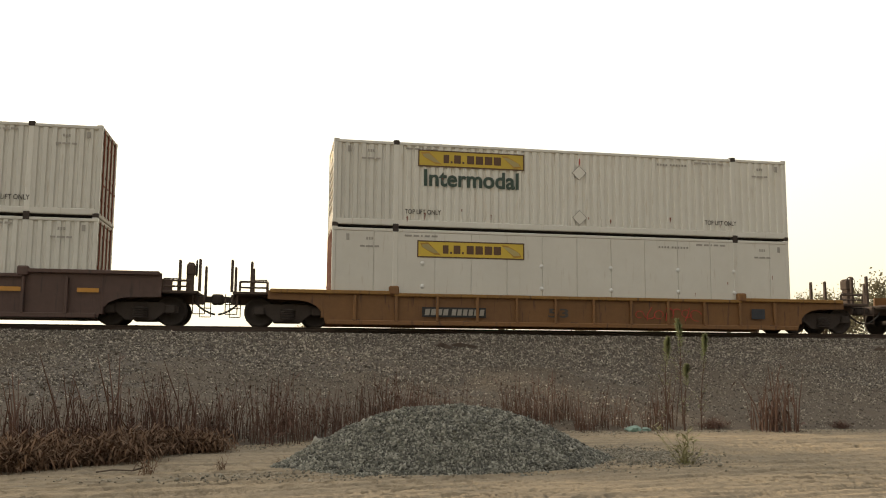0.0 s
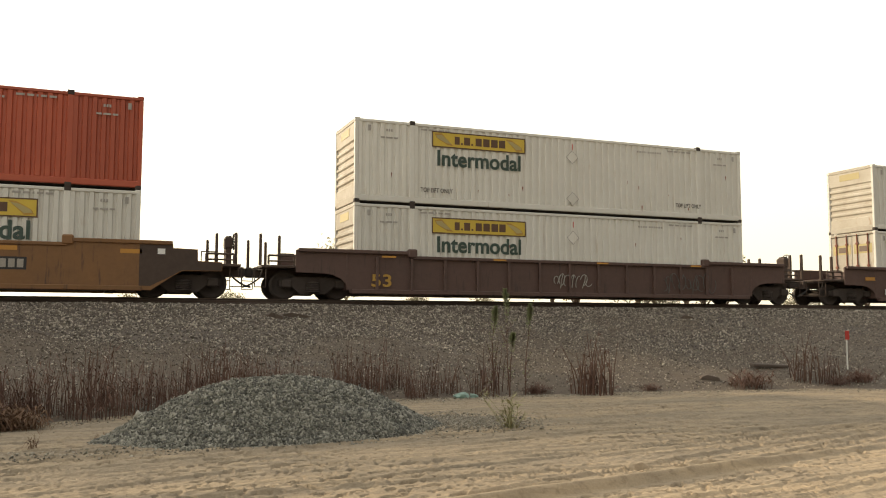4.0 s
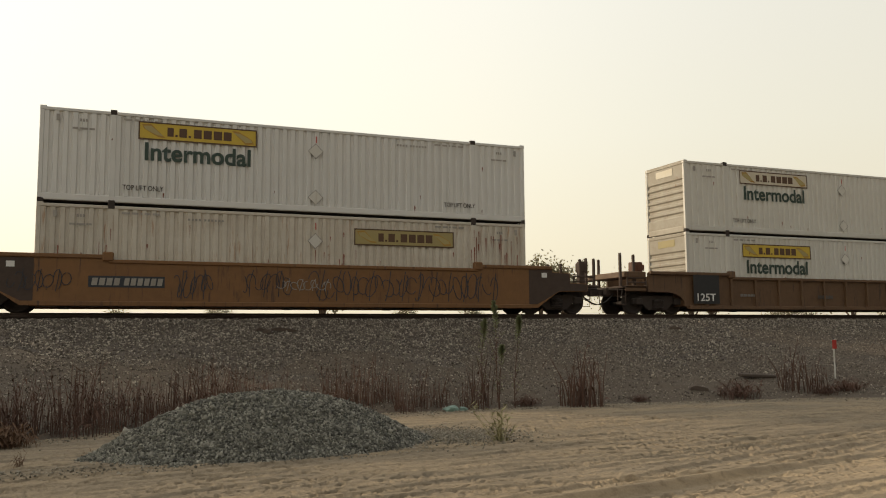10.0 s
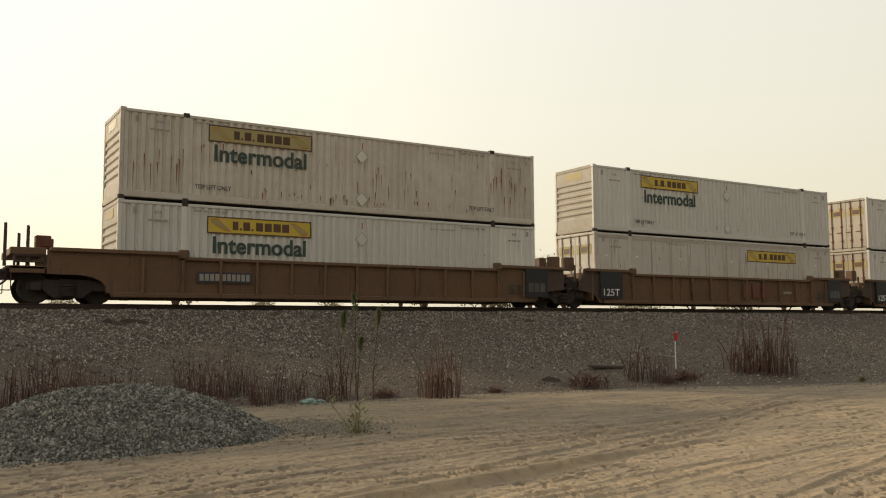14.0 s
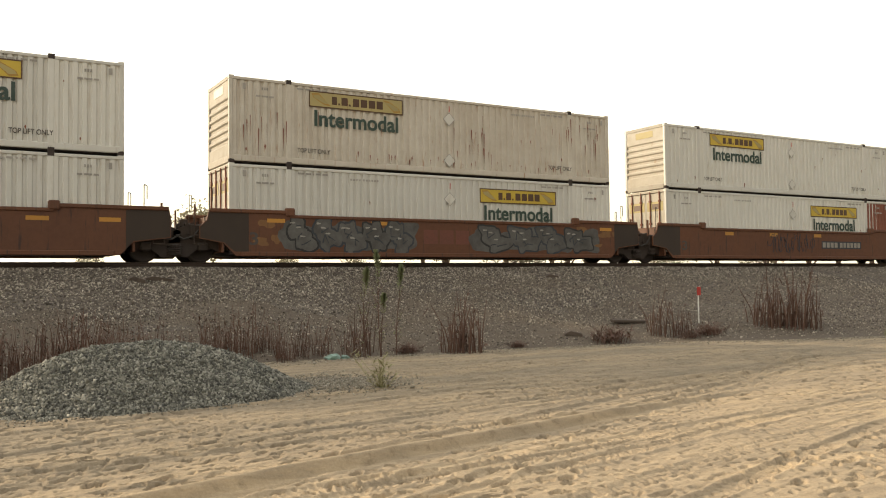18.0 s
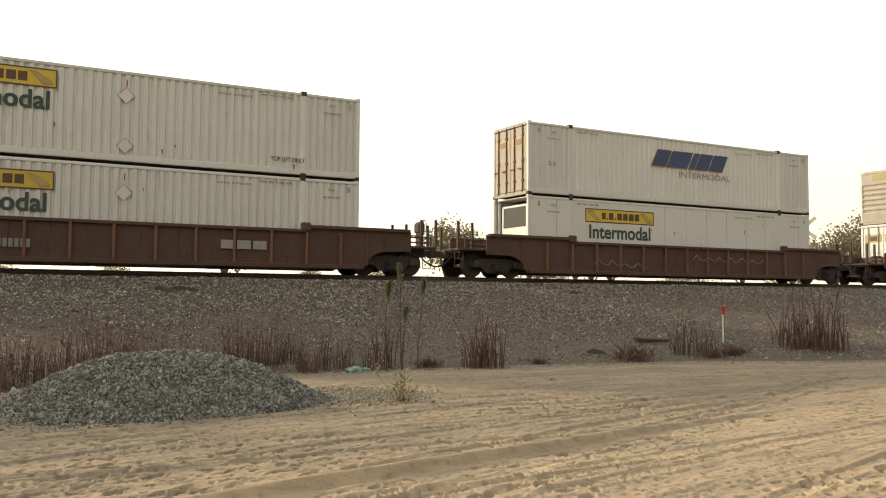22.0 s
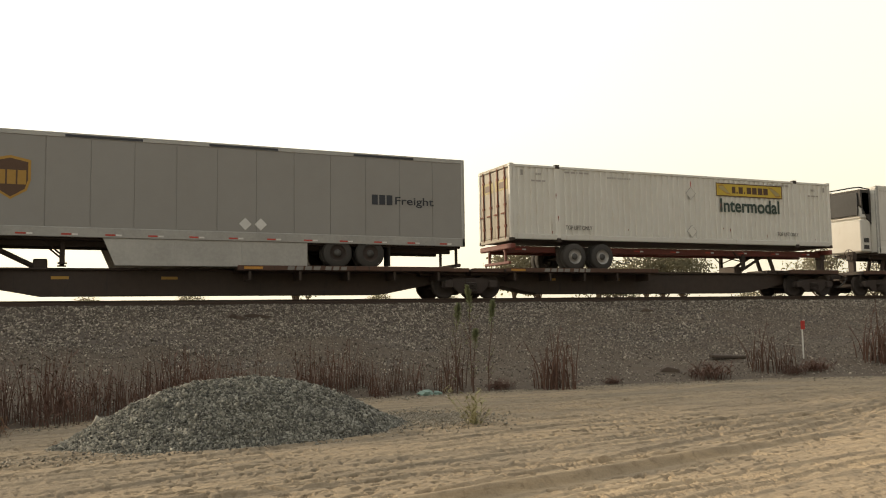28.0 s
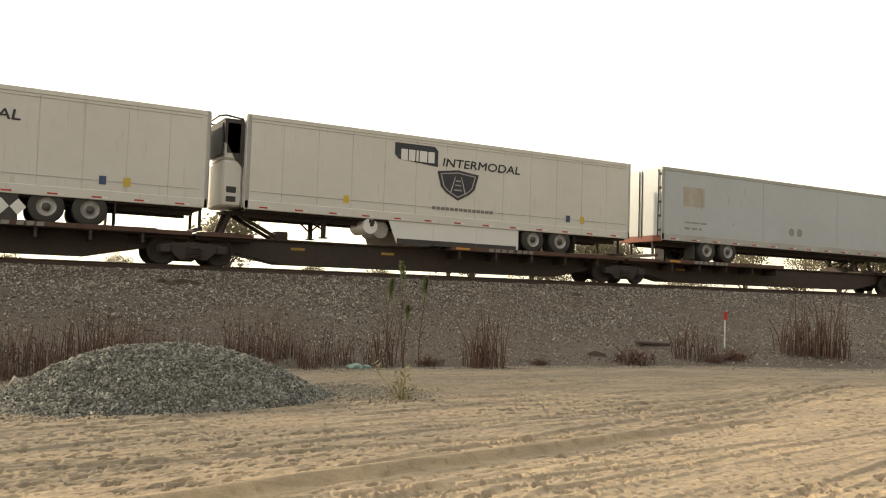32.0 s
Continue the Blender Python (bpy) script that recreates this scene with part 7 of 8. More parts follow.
well_car(380.83, "smooth", RED_CAR, "a", "c", marks=(end_gear, mark_text("125T", -0.45, 1.35, 0.6, 0.18), mark_53(0.3), scrawl(6.3, 9.6, 0.5, 1.4, INK, 15, 14), mark_bars(10.25, 0.76, 2.95, 0.25, board=INK, cells=NUM), reflectors(1.25, (3.4, 6.4, 9.6, 15.8), 0.55, 0.16)), words=car_words["red"])
FB(380.83, 0, left="door", board="R", extra=brown_patch)
FB(380.83, 1)

well_car(404.2, "smooth", RED_CAR, marks=(mark_53(0.02, 0.55, INK), mark_bars(3.3, 0.78, 2.85, 0.26, cells=NUM, slant=0.15), worn_patches(-0.6, 2.4, 7), worn_patches(13.2, 16.9, 8), worn_patches(7.2, 9.6, 9, 2), mark_board(9.9, 0.66, 2.5, 0.5, BLACK), mark_bars(10.05, 0.71, 2.15, 0.40, WHITE_INK, y=-1.514, cells=(3, -0.5, 3, -0.5, 3)), scrawl(14.0, 15.6, 0.4, 1.2, GREY_PAINT, 16, 8), reflectors(1.05, (0.9, 8.0, 9.6, 16.2))), words="red-orange flat-sided well car with white number blocks")
FB(404.2, 0, left="door", board="R")
FB(404.2, 1, "smooth", "cool", None, extra=cold_marks)
for x0, more_marks in ((427.6, (mark_bars(4.2, 0.6, 1.6, 0.25, CODE, cells=NUM), mark_bars(11.3, 0.75, 1.5, 0.28, NUM_INK, cells=(3, -0.5, 3, -0.5, 3)))),
                       (450.85, (wave(3.05, 5.8, 0.62, 17), wave(8.4, 12.75, 0.95, 18))),
                       (474.39, (mark_bars(2.7, 0.6, 2.0, 0.3, CODE, cells=NUM), scrawl(5.6, 9.0, 0.3, 1.2, GREY_PAINT, 19, 8), mark_bars(11.1, 0.75, 1.3, 0.28, NUM_INK, cells=(3, -0.5, 3, -0.5, 3)), mark_53(13.1, 0.6, NOTE_INK)))):
    well_car(x0, "ribbed", RUST_CAR, marks=more_marks, words=car_words["rust"])
FB(427.6, 0)
FB(427.6, 1)
FB(450.85, 0, "smooth", "cool", "L")
FB(450.85, 1, left="door", board=None, extra=swift_high)
FB(474.39, 0, "smooth", "door", "R", paint=CLEAN_BOX, open_right=True)
FB(474.39, 1)


# ---- trailers ----
def dark_band(t):
    part("colour_band", flat([(0.02, 4.02), (4.2, 4.02), (4.42, 4.55), (0.02, 4.55)]), INK, t, "dark blue colour band", (0, -0.012, 0))
    part("nose_band", Shape().box(-0.012, 0, 0.1, 2.5, 4.02, 4.55, 0), INK, t, at=(0.018, 0, 0))
    part("brand_block", bars((3, -0.4, 3, -0.4, 2.6), 1.35, 0.36, 0.3), DULL_YELLOW, t, "slanted yellow brand blocks", (2.95, -0.016, 4.1))["kind"] = "stuff"
    # the nose: name blocks, placards, hose box and papers
    for y0 in (0.75, 1.12, 1.49):
        part("nose_block", Shape().box(-0.010, 0.0, y0, y0 + 0.30, 4.12, 4.46, 0), DULL_YELLOW, t, at=(0.002, 0, 0))
    part("nose_number", Shape().box(-0.010, 0.0, 0.8, 1.9, 3.62, 3.76, 0), GOLD, t, at=(0.012, 0, 0))
    for y0, mat in ((2.0, INK), (1.45, CODE)):
        part("nose_placard", Shape().slab([(-0.2, 0), (0, -0.2), (0.2, 0), (0, 0.2)], -0.008, 0.004), mat, t, "diamond placard", (0.010, y0, 2.62), (0, 0, radians(90)))
    part("hose_box", Shape().box(-0.05, 0.02, 0.42, 0.78, 2.42, 2.86, 0.02).tube((-0.05, 0.55, 2.55), (-0.16, 0.55, 2.50), 0.04), BLACK, t, "black hose box", (0, 0, 0))
    part("paper_holder", Shape().box(-0.012, 0.01, 0.22, 0.38, 2.72, 3.05, 0.003), YELLOW, t, "small yellow notice", (0, 0, 0))
    part("number_blocks", bars(NUM[:13], 1.5, 0.15), GOLD, t, at=(0.6, -0.012, 2.45))["kind"] = "stuff"
    for x in (7.6, 8.2):
        part("placard", flat([(0, -0.2), (0.2, 0), (0, 0.2), (-0.2, 0)]), WHITE_INK if x > 8 else SILVER_BOX, t, at=(x, -0.012, 2.55))


def shield_marks(t):
    s = [(0, 4.15), (0.5, 4.27), (1.05, 4.15), (1.05, 3.55), (0.95, 3.25), (0.52, 2.98), (0.1, 3.25), (0, 3.55)]
    part("shield_edge", flat([(x + 1.05, z) for x, z in s]), GOLD, t, "gold-edged brand shield", (0, -0.012, 0))
    part("shield", flat([(0.52 + (x - 0.52) * 0.86 + 1.05, 3.6 + (z - 3.6) * 0.88) for x, z in s]), BROWN_INK, t, "brown brand shield", (0, -0.016, 0))
    part("shield_block", bars((2, -0.4, 2, -0.4, 2), 0.78, 0.42), GOLD, t, at=(1.2, -0.020, 3.42))["kind"] = "stuff"
    part("brand_block", bars((2, -0.5, 2, -0.5, 2), 0.75, 0.34), INK, t, at=(12.65, -0.012, 3.30))["kind"] = "stuff"
    part("service_word", writing("Freight", 1.45, 0.36), INK, t, "dark word", (13.5, -0.012, 3.24))
    part("unit_number", writing("53", 0.28, 0.15), INK, t, at=(0.35, -0.012, 2.42))
    for x in (8.35, 8.85):
        part("placard", flat([(0, -0.2), (0.2, 0), (0, 0.2), (-0.2, 0)]), WHITE_INK, t, at=(x, -0.012, 2.48))
    for x in (3.0, 7.2, 12.0):
        part("roof_patch", Shape().box(0, 2.2, -0.022, 0.0, 4.92, 5.0, 0.004), INK, t, at=(x, 0, 0))


def prime_marks(t, tanker=True):
    part("brand_back", flat([(5.6, 4.73), (7.2, 4.73), (7.35, 4.58), (7.35, 4.0), (5.75, 4.15), (5.6, 4.3)]), INK, t, "dark brand block", (-0.26, -0.012, 0))
    part("brand_block", bars((3, -0.5, 3, -0.5, 1, -0.5, 3.6, -0.5, 3), 1.35, 0.40), WHITE_INK, t, at=(5.59, -0.016, 4.12))["kind"] = "stuff"
    part("service_word", writing("INTERMODAL", 3.38, 0.30, 0.15, bold=0.0, heavy=0.008), INK, t, "dark word", (7.29, -0.012, 4.06))
    s = [(-0.08, 3.86), (0.8, 3.97), (1.68, 3.86), (1.52, 3.30), (1.30, 3.10), (0.8, 2.84), (0.30, 3.10), (0.08, 3.30)]
    part("shield", flat([(x + 7.16, z) for x, z in s]), INK, t, "dark brand shield", (0, -0.012, 0))
    part("shield_rim", flat([(0.8 + (x - 0.8) * 0.86 + 7.16, 3.45 + (z - 3.45) * 0.84) for x, z in s]), BOX_CODE, t, at=(0, -0.016, 0))
    part("shield_field", flat([(0.8 + (x - 0.8) * 0.79 + 7.16, 3.45 + (z - 3.45) * 0.76) for x, z in s]), INK, t, "dark shield field", (0, -0.019, 0))
    for a, b in (((7.64, 3.08), (7.84, 3.72)), ((8.28, 3.08), (8.08, 3.72))):
        part("shield_line", flat([(a[0] - 0.03, a[1]), (a[0] + 0.03, a[1]), (b[0] + 0.015, b[1]), (b[0] - 0.015, b[1])]), BOX_CODE, t, at=(0, -0.022, 0))
    for z, hw in ((3.2, 0.17), (3.38, 0.13), (3.54, 0.10)):
        part("shield_tie", flat([(7.96 - hw, z), (7.96 + hw, z), (7.96 + hw * 0.9, z + 0.05), (7.96 - hw * 0.9, z + 0.05)]), BOX_CODE, t, at=(0, -0.022, 0))
    part("address_block", bars((2, -0.5) * 13 + (2,), 2.6, 0.11), CODE, t, at=(6.9, -0.012, 2.45))["kind"] = "stuff"
    for x in (3.45, 13.6, 12.9):
        part("inspection_sticker", rect(0.2, 0.26), YELLOW if x != 12.9 else BLUE, t, at=(x, -0.012, 2.40))
    for z in (2.50, 4.80):
        part("level_seam", Shape().box(0.2, 15.9, -0.010, 0, z, z + 0.02, 0), GALV, t)
    part("tank_end", Shape().tube((4.5, 0.0, 1.66), (4.5, 1.2, 1.66), 0.27, 24), CLEAN_BOX, t, "round white fuel tank end")
    part("tank_cap", Shape().tube((4.55, -0.03, 1.72), (4.55, 0.02, 1.72), 0.07, 12).box(4.44, 4.66, -0.015, 0.0, 1.76, 1.90, 0.01), CAST, t)
    if not tanker:
        part("skirt_strip", Shape().box(5.55, 10.6, 0.008, 0.018, 1.11, 1.30, 0.004), DUSKY, t, "dark lower strip of the skirt")
    if tanker:
        part("skirt_sign", rect(1.35, 0.42), GREEN, t, "green sign on the skirt", (7.4, 0.012, 1.36))
        part("skirt_sign_inner", rect(1.2, 0.28), GALV, t, at=(7.47, 0.009, 1.43))
        for x in (10.3, 10.75):
            part("placard", flat([(0, -0.24), (0.22, 0), (0, 0.24), (-0.22, 0)]), WHITE_INK, t, at=(x, 0.012, 1.55))


def green_marks(t):
    ring = [(1.74 + 1.05 * math.cos(a), 4.0 + 0.48 * math.sin(a)) for a in (2 * math.pi * k / 32 for k in range(32))]
    part("oval", flat(ring), GREEN, t, "green brand oval", (0, -0.012, 0))
    part("oval_inner", flat([(1.74 + (x - 1.74) * 0.86, 4.0 + (z - 4.0) * 0.80) for x, z in ring]), CLEAN_BOX, t, at=(0, -0.016, 0))
    part("oval_block", bars((2, -0.4, 2, -0.4, 2), 1.15, 0.5, 0.3), GREEN, t, at=(1.04, -0.020, 3.75))["kind"] = "stuff"
    part("name_block", bars((2, -0.3, 2, -0.3, 2, -0.3, 2, -0.3, 2, -0.3, 2, -1.4, 2, -0.3, 2, -0.3, 2, -0.3, 2, -1.4, 2, -0.3, 2, -0.3, 1), 6.3, 0.36, 0.2), GREEN, t, "slanted dark green brand blocks", (3.08, -0.012, 3.68))["kind"] = "stuff"
    part("name_block", bars((0.5, -0.6, 2), 0.5, 0.33, 0.2), GREEN, t, at=(10.85, -0.012, 3.62))["kind"] = "stuff"
    part("swoosh", flat([(0.05, 2.28), (3.2, 2.28), (4.2, 2.62), (6.5, 2.88), (9.85, 3.02), (9.85, 3.06), (3.6, 3.06), (0.05, 3.14)]), GREEN, t, "dark green sweeping band", (0, -0.014, 0))
    part("address_block", bars((3, -0.3, 4, -0.3, 3), 2.5, 0.13), WHITE_INK, t, at=(1.0, -0.019, 2.62))["kind"] = "stuff"
    part("unit_number", writing("53'", 0.38, 0.19), WHITE_INK, t, at=(0.2, -0.019, 2.36))
    part("slogan_blocks", bars((2, -0.4, 6, -0.4, 4, -0.4, 2, -0.4, 3, -0.4, 1.4, -0.4, 3), 4.4, 0.12, 0.2), GREEN, t, at=(11.2, -0.012, 2.52))["kind"] = "stuff"


def prime_plain(t):
    prime_marks(t, False)


van(495.5, SILVER_BOX, "dry", "dull silver road trailer with a dark band on a spine car", (3.6, 10.4, CLEAN_BOX), (11.45, 12.65), (True, False), dark_band)
chassis_box(512.5, False, "L")
chassis_box(529.8, False, "L")
van(547.15, GREY_BOX, "dry", "grey road trailer with a shield emblem on a spine car", (4.1, 10.4, GALV), (11.45, 12.6), (False, False), shield_marks)
chassis_box(565.2, True, "R")
van(584.22, TRAILER, "cold", "white refrigerated trailer with dark skirt on a spine car", (3.2, 10.9, DUSKY), (12.05, 13.3), (True, True), prime_marks)
van(601.5, TRAILER, "cold", "white refrigerated trailer with green sweeping band", (4.0, 10.5, GALV), (11.15, 12.42), (False, False), green_marks, lines="level")
van(619.15, TRAILER, "cold", "white refrigerated trailer with dark skirt on a spine car", (3.2, 10.75, DUSKY), (11.5, 12.7), (True, True), prime_marks)
van(636.5, TRAILER, "cold", "white refrigerated trailer with pale skirt on a spine car", (5.2, 10.7, CLEAN_BOX), (11.4, 12.68), (True, True), prime_plain)
def removed_sticker(t):
    """What is left of old stickers on the plain sides."""
    y = -0.004
    part("ghost_patch", rect(1.25, 0.85), BOX_END, t, "tan patch of a removed sticker", (1.2, y, 3.45))
    part("note_bar", bars((3, -0.4, 4, -0.4, 3), 1.3, 0.07), SILVER_BOX, t, at=(1.3, y, 2.72))["kind"] = "stuff"
    part("note_bar", bars((2, -0.6, 2, -0.6, 1), 1.0, 0.10), SILVER_BOX, t, at=(1.3, y, 2.45))["kind"] = "stuff"
    for x, z, h in ((2.25, 3.35, 0.9), (3.9, 3.7, 0.4), (4.9, 4.2, 0.35), (4.2, 2.75, 0.2)):
        part("scratch", rect(0.03, h), SILVER_BOX, t, "dull scratch", (x, y - 0.002, z))
    for x in (8.0, 8.55):
        part("scuff_ring", flat([(0.2 * math.cos(k * 0.7854), 0.2 * math.sin(k * 0.7854)) for k in range(8)]), SILVER_BOX, t, "dull round scuff", (x, y, 2.75))


van(654.41, PALE_BLUE, "dry", "plain pale blue-grey road trailer with closed rear doors", None, (2.68, 3.95), (True, True), removed_sticker, lines="plain", turned=True)

spine_car(496.0, 15.85, "c", "a", "L")
spine_car(511.85, 17.3, "a", "a", "L", deck=(9.8, 16.2))
spine_car(529.15, 17.3, "a", "a", "L", deck=(9.8, 16.2))
spine_car(546.45, 17.15, "a", "a", "L", deck=(8.8, 16.2))
spine_car(563.6, 16.7, "a", "c", "R", deck=(8.6, 15.4))
spine_car(584.4, 15.8, "c", "a", "L", deck=(8.2, 15.2))
spine_car(600.2, 17.2, "a", "a", "L", deck=(9.0, 16.2))
spine_car(617.4, 17.6, "a", "a", "L", deck=(9.6, 16.4))
spine_car(635.0, 17.6, "a", "a", "L", deck=(9.2, 16.4))
spine_car(652.6, 18.4, "a", "c", "R", deck=(9.2, 16.4))

# ---- plants beside the road ----
def stalks(count, spread_x, spread_y, height, lean, seed, leaves=True, width=0.012):
    """A clump of dry stalks with a few bent leaves."""
    r = random.Random(seed)
    s, blades = Shape(), Shape()
    for i in range(count):
        x, y = r.gauss(0, spread_x), r.gauss(0, spread_y)
        h = height * r.uniform(0.2, 1.0) ** 0.9 * 1.15 * (1 - 0.35 * min(1, abs(x) / (2.4 * spread_x)))
        dx, dy = (r.gauss(0, lean) + x * 0.25) * h, r.gauss(0, lean) * h
        mid = (x + dx * 0.35, y + dy * 0.35, h * 0.5)
        tip = (x + dx, y + dy, h)
        s.tube((x, y, -0.05), mid, width, 4, width * 0.8)
        s.tube(mid, tip, width * 0.8, 4, width * 0.3)
        if leaves:
            for k in range(r.randint(1, 4)):
                t = r.uniform(0.1, 0.95)
                a = r.uniform(0, 2 * math.pi)
                ln = r.uniform(0.08, 0.26)
                bx, by, bz = x + dx * t, y + dy * t, h * t
                o = len(blades.v)
                cx, cy = math.cos(a), math.sin(a)
                blades.v += [(bx, by, bz), (bx + cx * ln * 0.5 - cy * 0.012, by + cy * ln * 0.5 + cx * 0.012, bz + ln * 0.3), (bx + cx * ln, by + cy * ln, bz + r.uniform(-0.12, 0.15)), (bx + cx * ln * 0.5 + cy * 0.012, by + cy * ln * 0.5 - cx * 0.012, bz + ln * 0.28)]
                blades.f.append((o, o + 1, o + 2, o + 3))
    return s, blades


def ground_at(x, y):
    t = float(toe(x))
    if y <= t:
        return float(road_height(np.array(x), np.array(y)))
    return float(bank(np.array(x), np.array((y - t) / (CREST_Y - t)))[1])


def plant(name, x, y, mesh_key, make, material, label, category, group="", scale=1.0):
    ob = thing(name, label, category, group)
    ob.location, ob.rotation_euler, ob.scale = (x, y, ground_at(x, y) - 0.01), (0, 0, random.uniform(-0.3, 0.3)), (scale, scale, scale)
    if mesh_key not in KEPT:
        canes, blades = make()
        KEPT[mesh_key] = (canes.mesh("stalks"), blades.mesh("leaves"))
    part("stalk_cluster", KEPT[mesh_key][0], material, ob)["kind"] = "stuff"
    part("foliage", KEPT[mesh_key][1], material, ob)["kind"] = "stuff"
    return ob


for i in range(72):
    x = -6.2 + 12.9 * (i / 72) ** 1.3 + random.uniform(-0.12, 0.12)
    y = float(toe(x)) + random.uniform(0.0, 1.5)
    plant("reed_clump", x, y, ("reed", i % 8), lambda: stalks(26, 0.19, 0.22, 1.10, 0.10, 100 + i % 8, True, 0.009), REED, "clump of dry reddish-brown reeds at the slope's foot", "reeds", "reeds at the slope's foot", random.uniform(0.5, 1.12))
# singled out clumps further along
for x, y, h in ((7.9, 17.5, 0.9), (8.35, 17.8, 1.05), (10.35, 16.9, 1.45), (10.55, 17.0, 1.3), (10.15, 17.1, 0.9), (16.9, 17.4, 1.3), (17.5, 17.2, 0.9), (20.5, 17.0, 1.5), (20.75, 16.8, 1.65), (21.0, 16.6, 1.7), (21.3, 16.4, 1.6), (21.55, 16.25, 1.2), (6.3, 17.6, 0.75), (6.8, 17.7, 0.85), (7.3, 17.8, 0.8)):
    plant("reed_clump", x, y, ("narrow_reed", int(x * 10) % 6), lambda: stalks(20, 0.13, 0.15, 1.05, 0.12, 160 + int(x * 10) % 6, True, 0.010), REED, "clump of dry reddish-brown reeds on the ballast slope", "reeds", "reeds at the slope's foot", h)
for i in range(44):
    x = -6.0 + 5.0 * (i / 44) + random.uniform(-0.15, 0.15)
    y = float(toe(x)) - random.uniform(-0.35, 0.55)
    plant("grass_tuft", x, y, ("grass", i % 5), lambda: stalks(150, 0.20, 0.16, 0.36, 0.45, 200 + i % 5, True, 0.0035), STRAW, "low bushy tuft of dry rust-brown grass", "grass", "grass along the road", random.uniform(0.8, 1.35))
# thick leaning dead canes among the reeds, and seedlings on the sand before them
for i in range(16):
    x = -6.0 + 0.30 * i + random.uniform(-0.1, 0.1)
    y = float(toe(x)) + random.uniform(0.3, 1.2)
    plant("dead_cane_clump", x, y, ("canes", i % 4), lambda: stalks(8, 0.20, 0.15, 1.35, 0.22, 240 + i % 4, True, 0.017), REED, "thick leaning dead brown canes at the slope's foot", "canes", "reeds at the slope's foot", random.uniform(0.75, 1.1))
for x, y, h in ((-1.55, 11.95, 0.9), (-0.65, 12.2, 0.55), (0.1, 12.9, 0.5)):
    plant("dry_seedling", x, y, ("seedling", 0), lambda: stalks(12, 0.05, 0.05, 0.34, 0.35, 290, True, 0.006), STRAW, "small dry seedling on the pale sand", "seedling", "seedlings on the sand", h)
for x, y, h in ((9.3, 17.6, 0.7), (14.9, 17.2, 1.2), (18.3, 17.0, 1.0), (17.4, 16.9, 0.7), (12.2, 17.4, 0.5)):
    plant("dry_bush", x, y, ("bush", int(x) % 3), lambda: stalks(90, 0.2, 0.16, 0.34, 0.5, 300 + int(x) % 3, True, 0.006), REED, "low dry brown bush on the slope", "bush", "bushes on the slope", h)


def green_weed(x, y, height, seed, label, count=11, splay=0.32, low=0.25, stem=0.008):
    ob = thing("green_weed", label, "weed", "green weeds")
    ob.location = (x, y, ground_at(x, y))
    r = random.Random(seed)
    stems, leaves = Shape(), Shape()
    for i in range(count):
        a = r.uniform(0, 2 * math.pi)
        lean = r.uniform(0.03, splay)
        h = height * r.uniform(0.5, 1.05)
        tip = (math.cos(a) * lean * h, math.sin(a) * lean * h, h)
        base = (r.gauss(0, 0.05), r.gauss(0, 0.05), -0.03)
        bow = [base[d] + (tip[d] - base[d]) * 0.5 + r.gauss(0, 0.035 * height) * (d < 2) for d in range(3)]
        stems.tube(base, bow, stem, 4, stem * 0.7)
        stems.tube(bow, tip, stem * 0.7, 4, stem * 0.3)
        for k in range(12 if height < 1 else 46):
            t = r.uniform(low, 1.0)
            b = [base[d] + (bow[d] - base[d]) * t * 2 if t < 0.5 else bow[d] + (tip[d] - bow[d]) * (t * 2 - 1) for d in range(3)]
            w, ln = r.uniform(0.008, 0.018), r.uniform(0.05, 0.13)
            aa = r.uniform(0, 2 * math.pi)
            c, s = math.cos(aa), math.sin(aa)
            o = len(leaves.v)
            leaves.v += [tuple(b), (b[0] + c * ln * 0.5 - s * w, b[1] + s * ln * 0.5 + c * w, b[2] + ln * 0.4), (b[0] + c * ln, b[1] + s * ln, b[2] + ln * r.uniform(0.1, 0.9)), (b[0] + c * ln * 0.5 + s * w, b[1] + s * ln * 0.5 - c * w, b[2] + ln * 0.35)]
            leaves.f.append((o, o + 1, o + 2, o + 3))
    part("stalk", stems, REED if height > 1 else PALE_WEED, ob, "thin stems")["kind"] = "stuff"
    part("foliage", leaves, WEED if height > 1 else PALE_WEED, ob, "small green leaves")["kind"] = "stuff"


green_weed(5.7, 11.6, 0.52, 1, "small green weed growing from the sandy road edge", 15, 1.0, 0.05, 0.006)


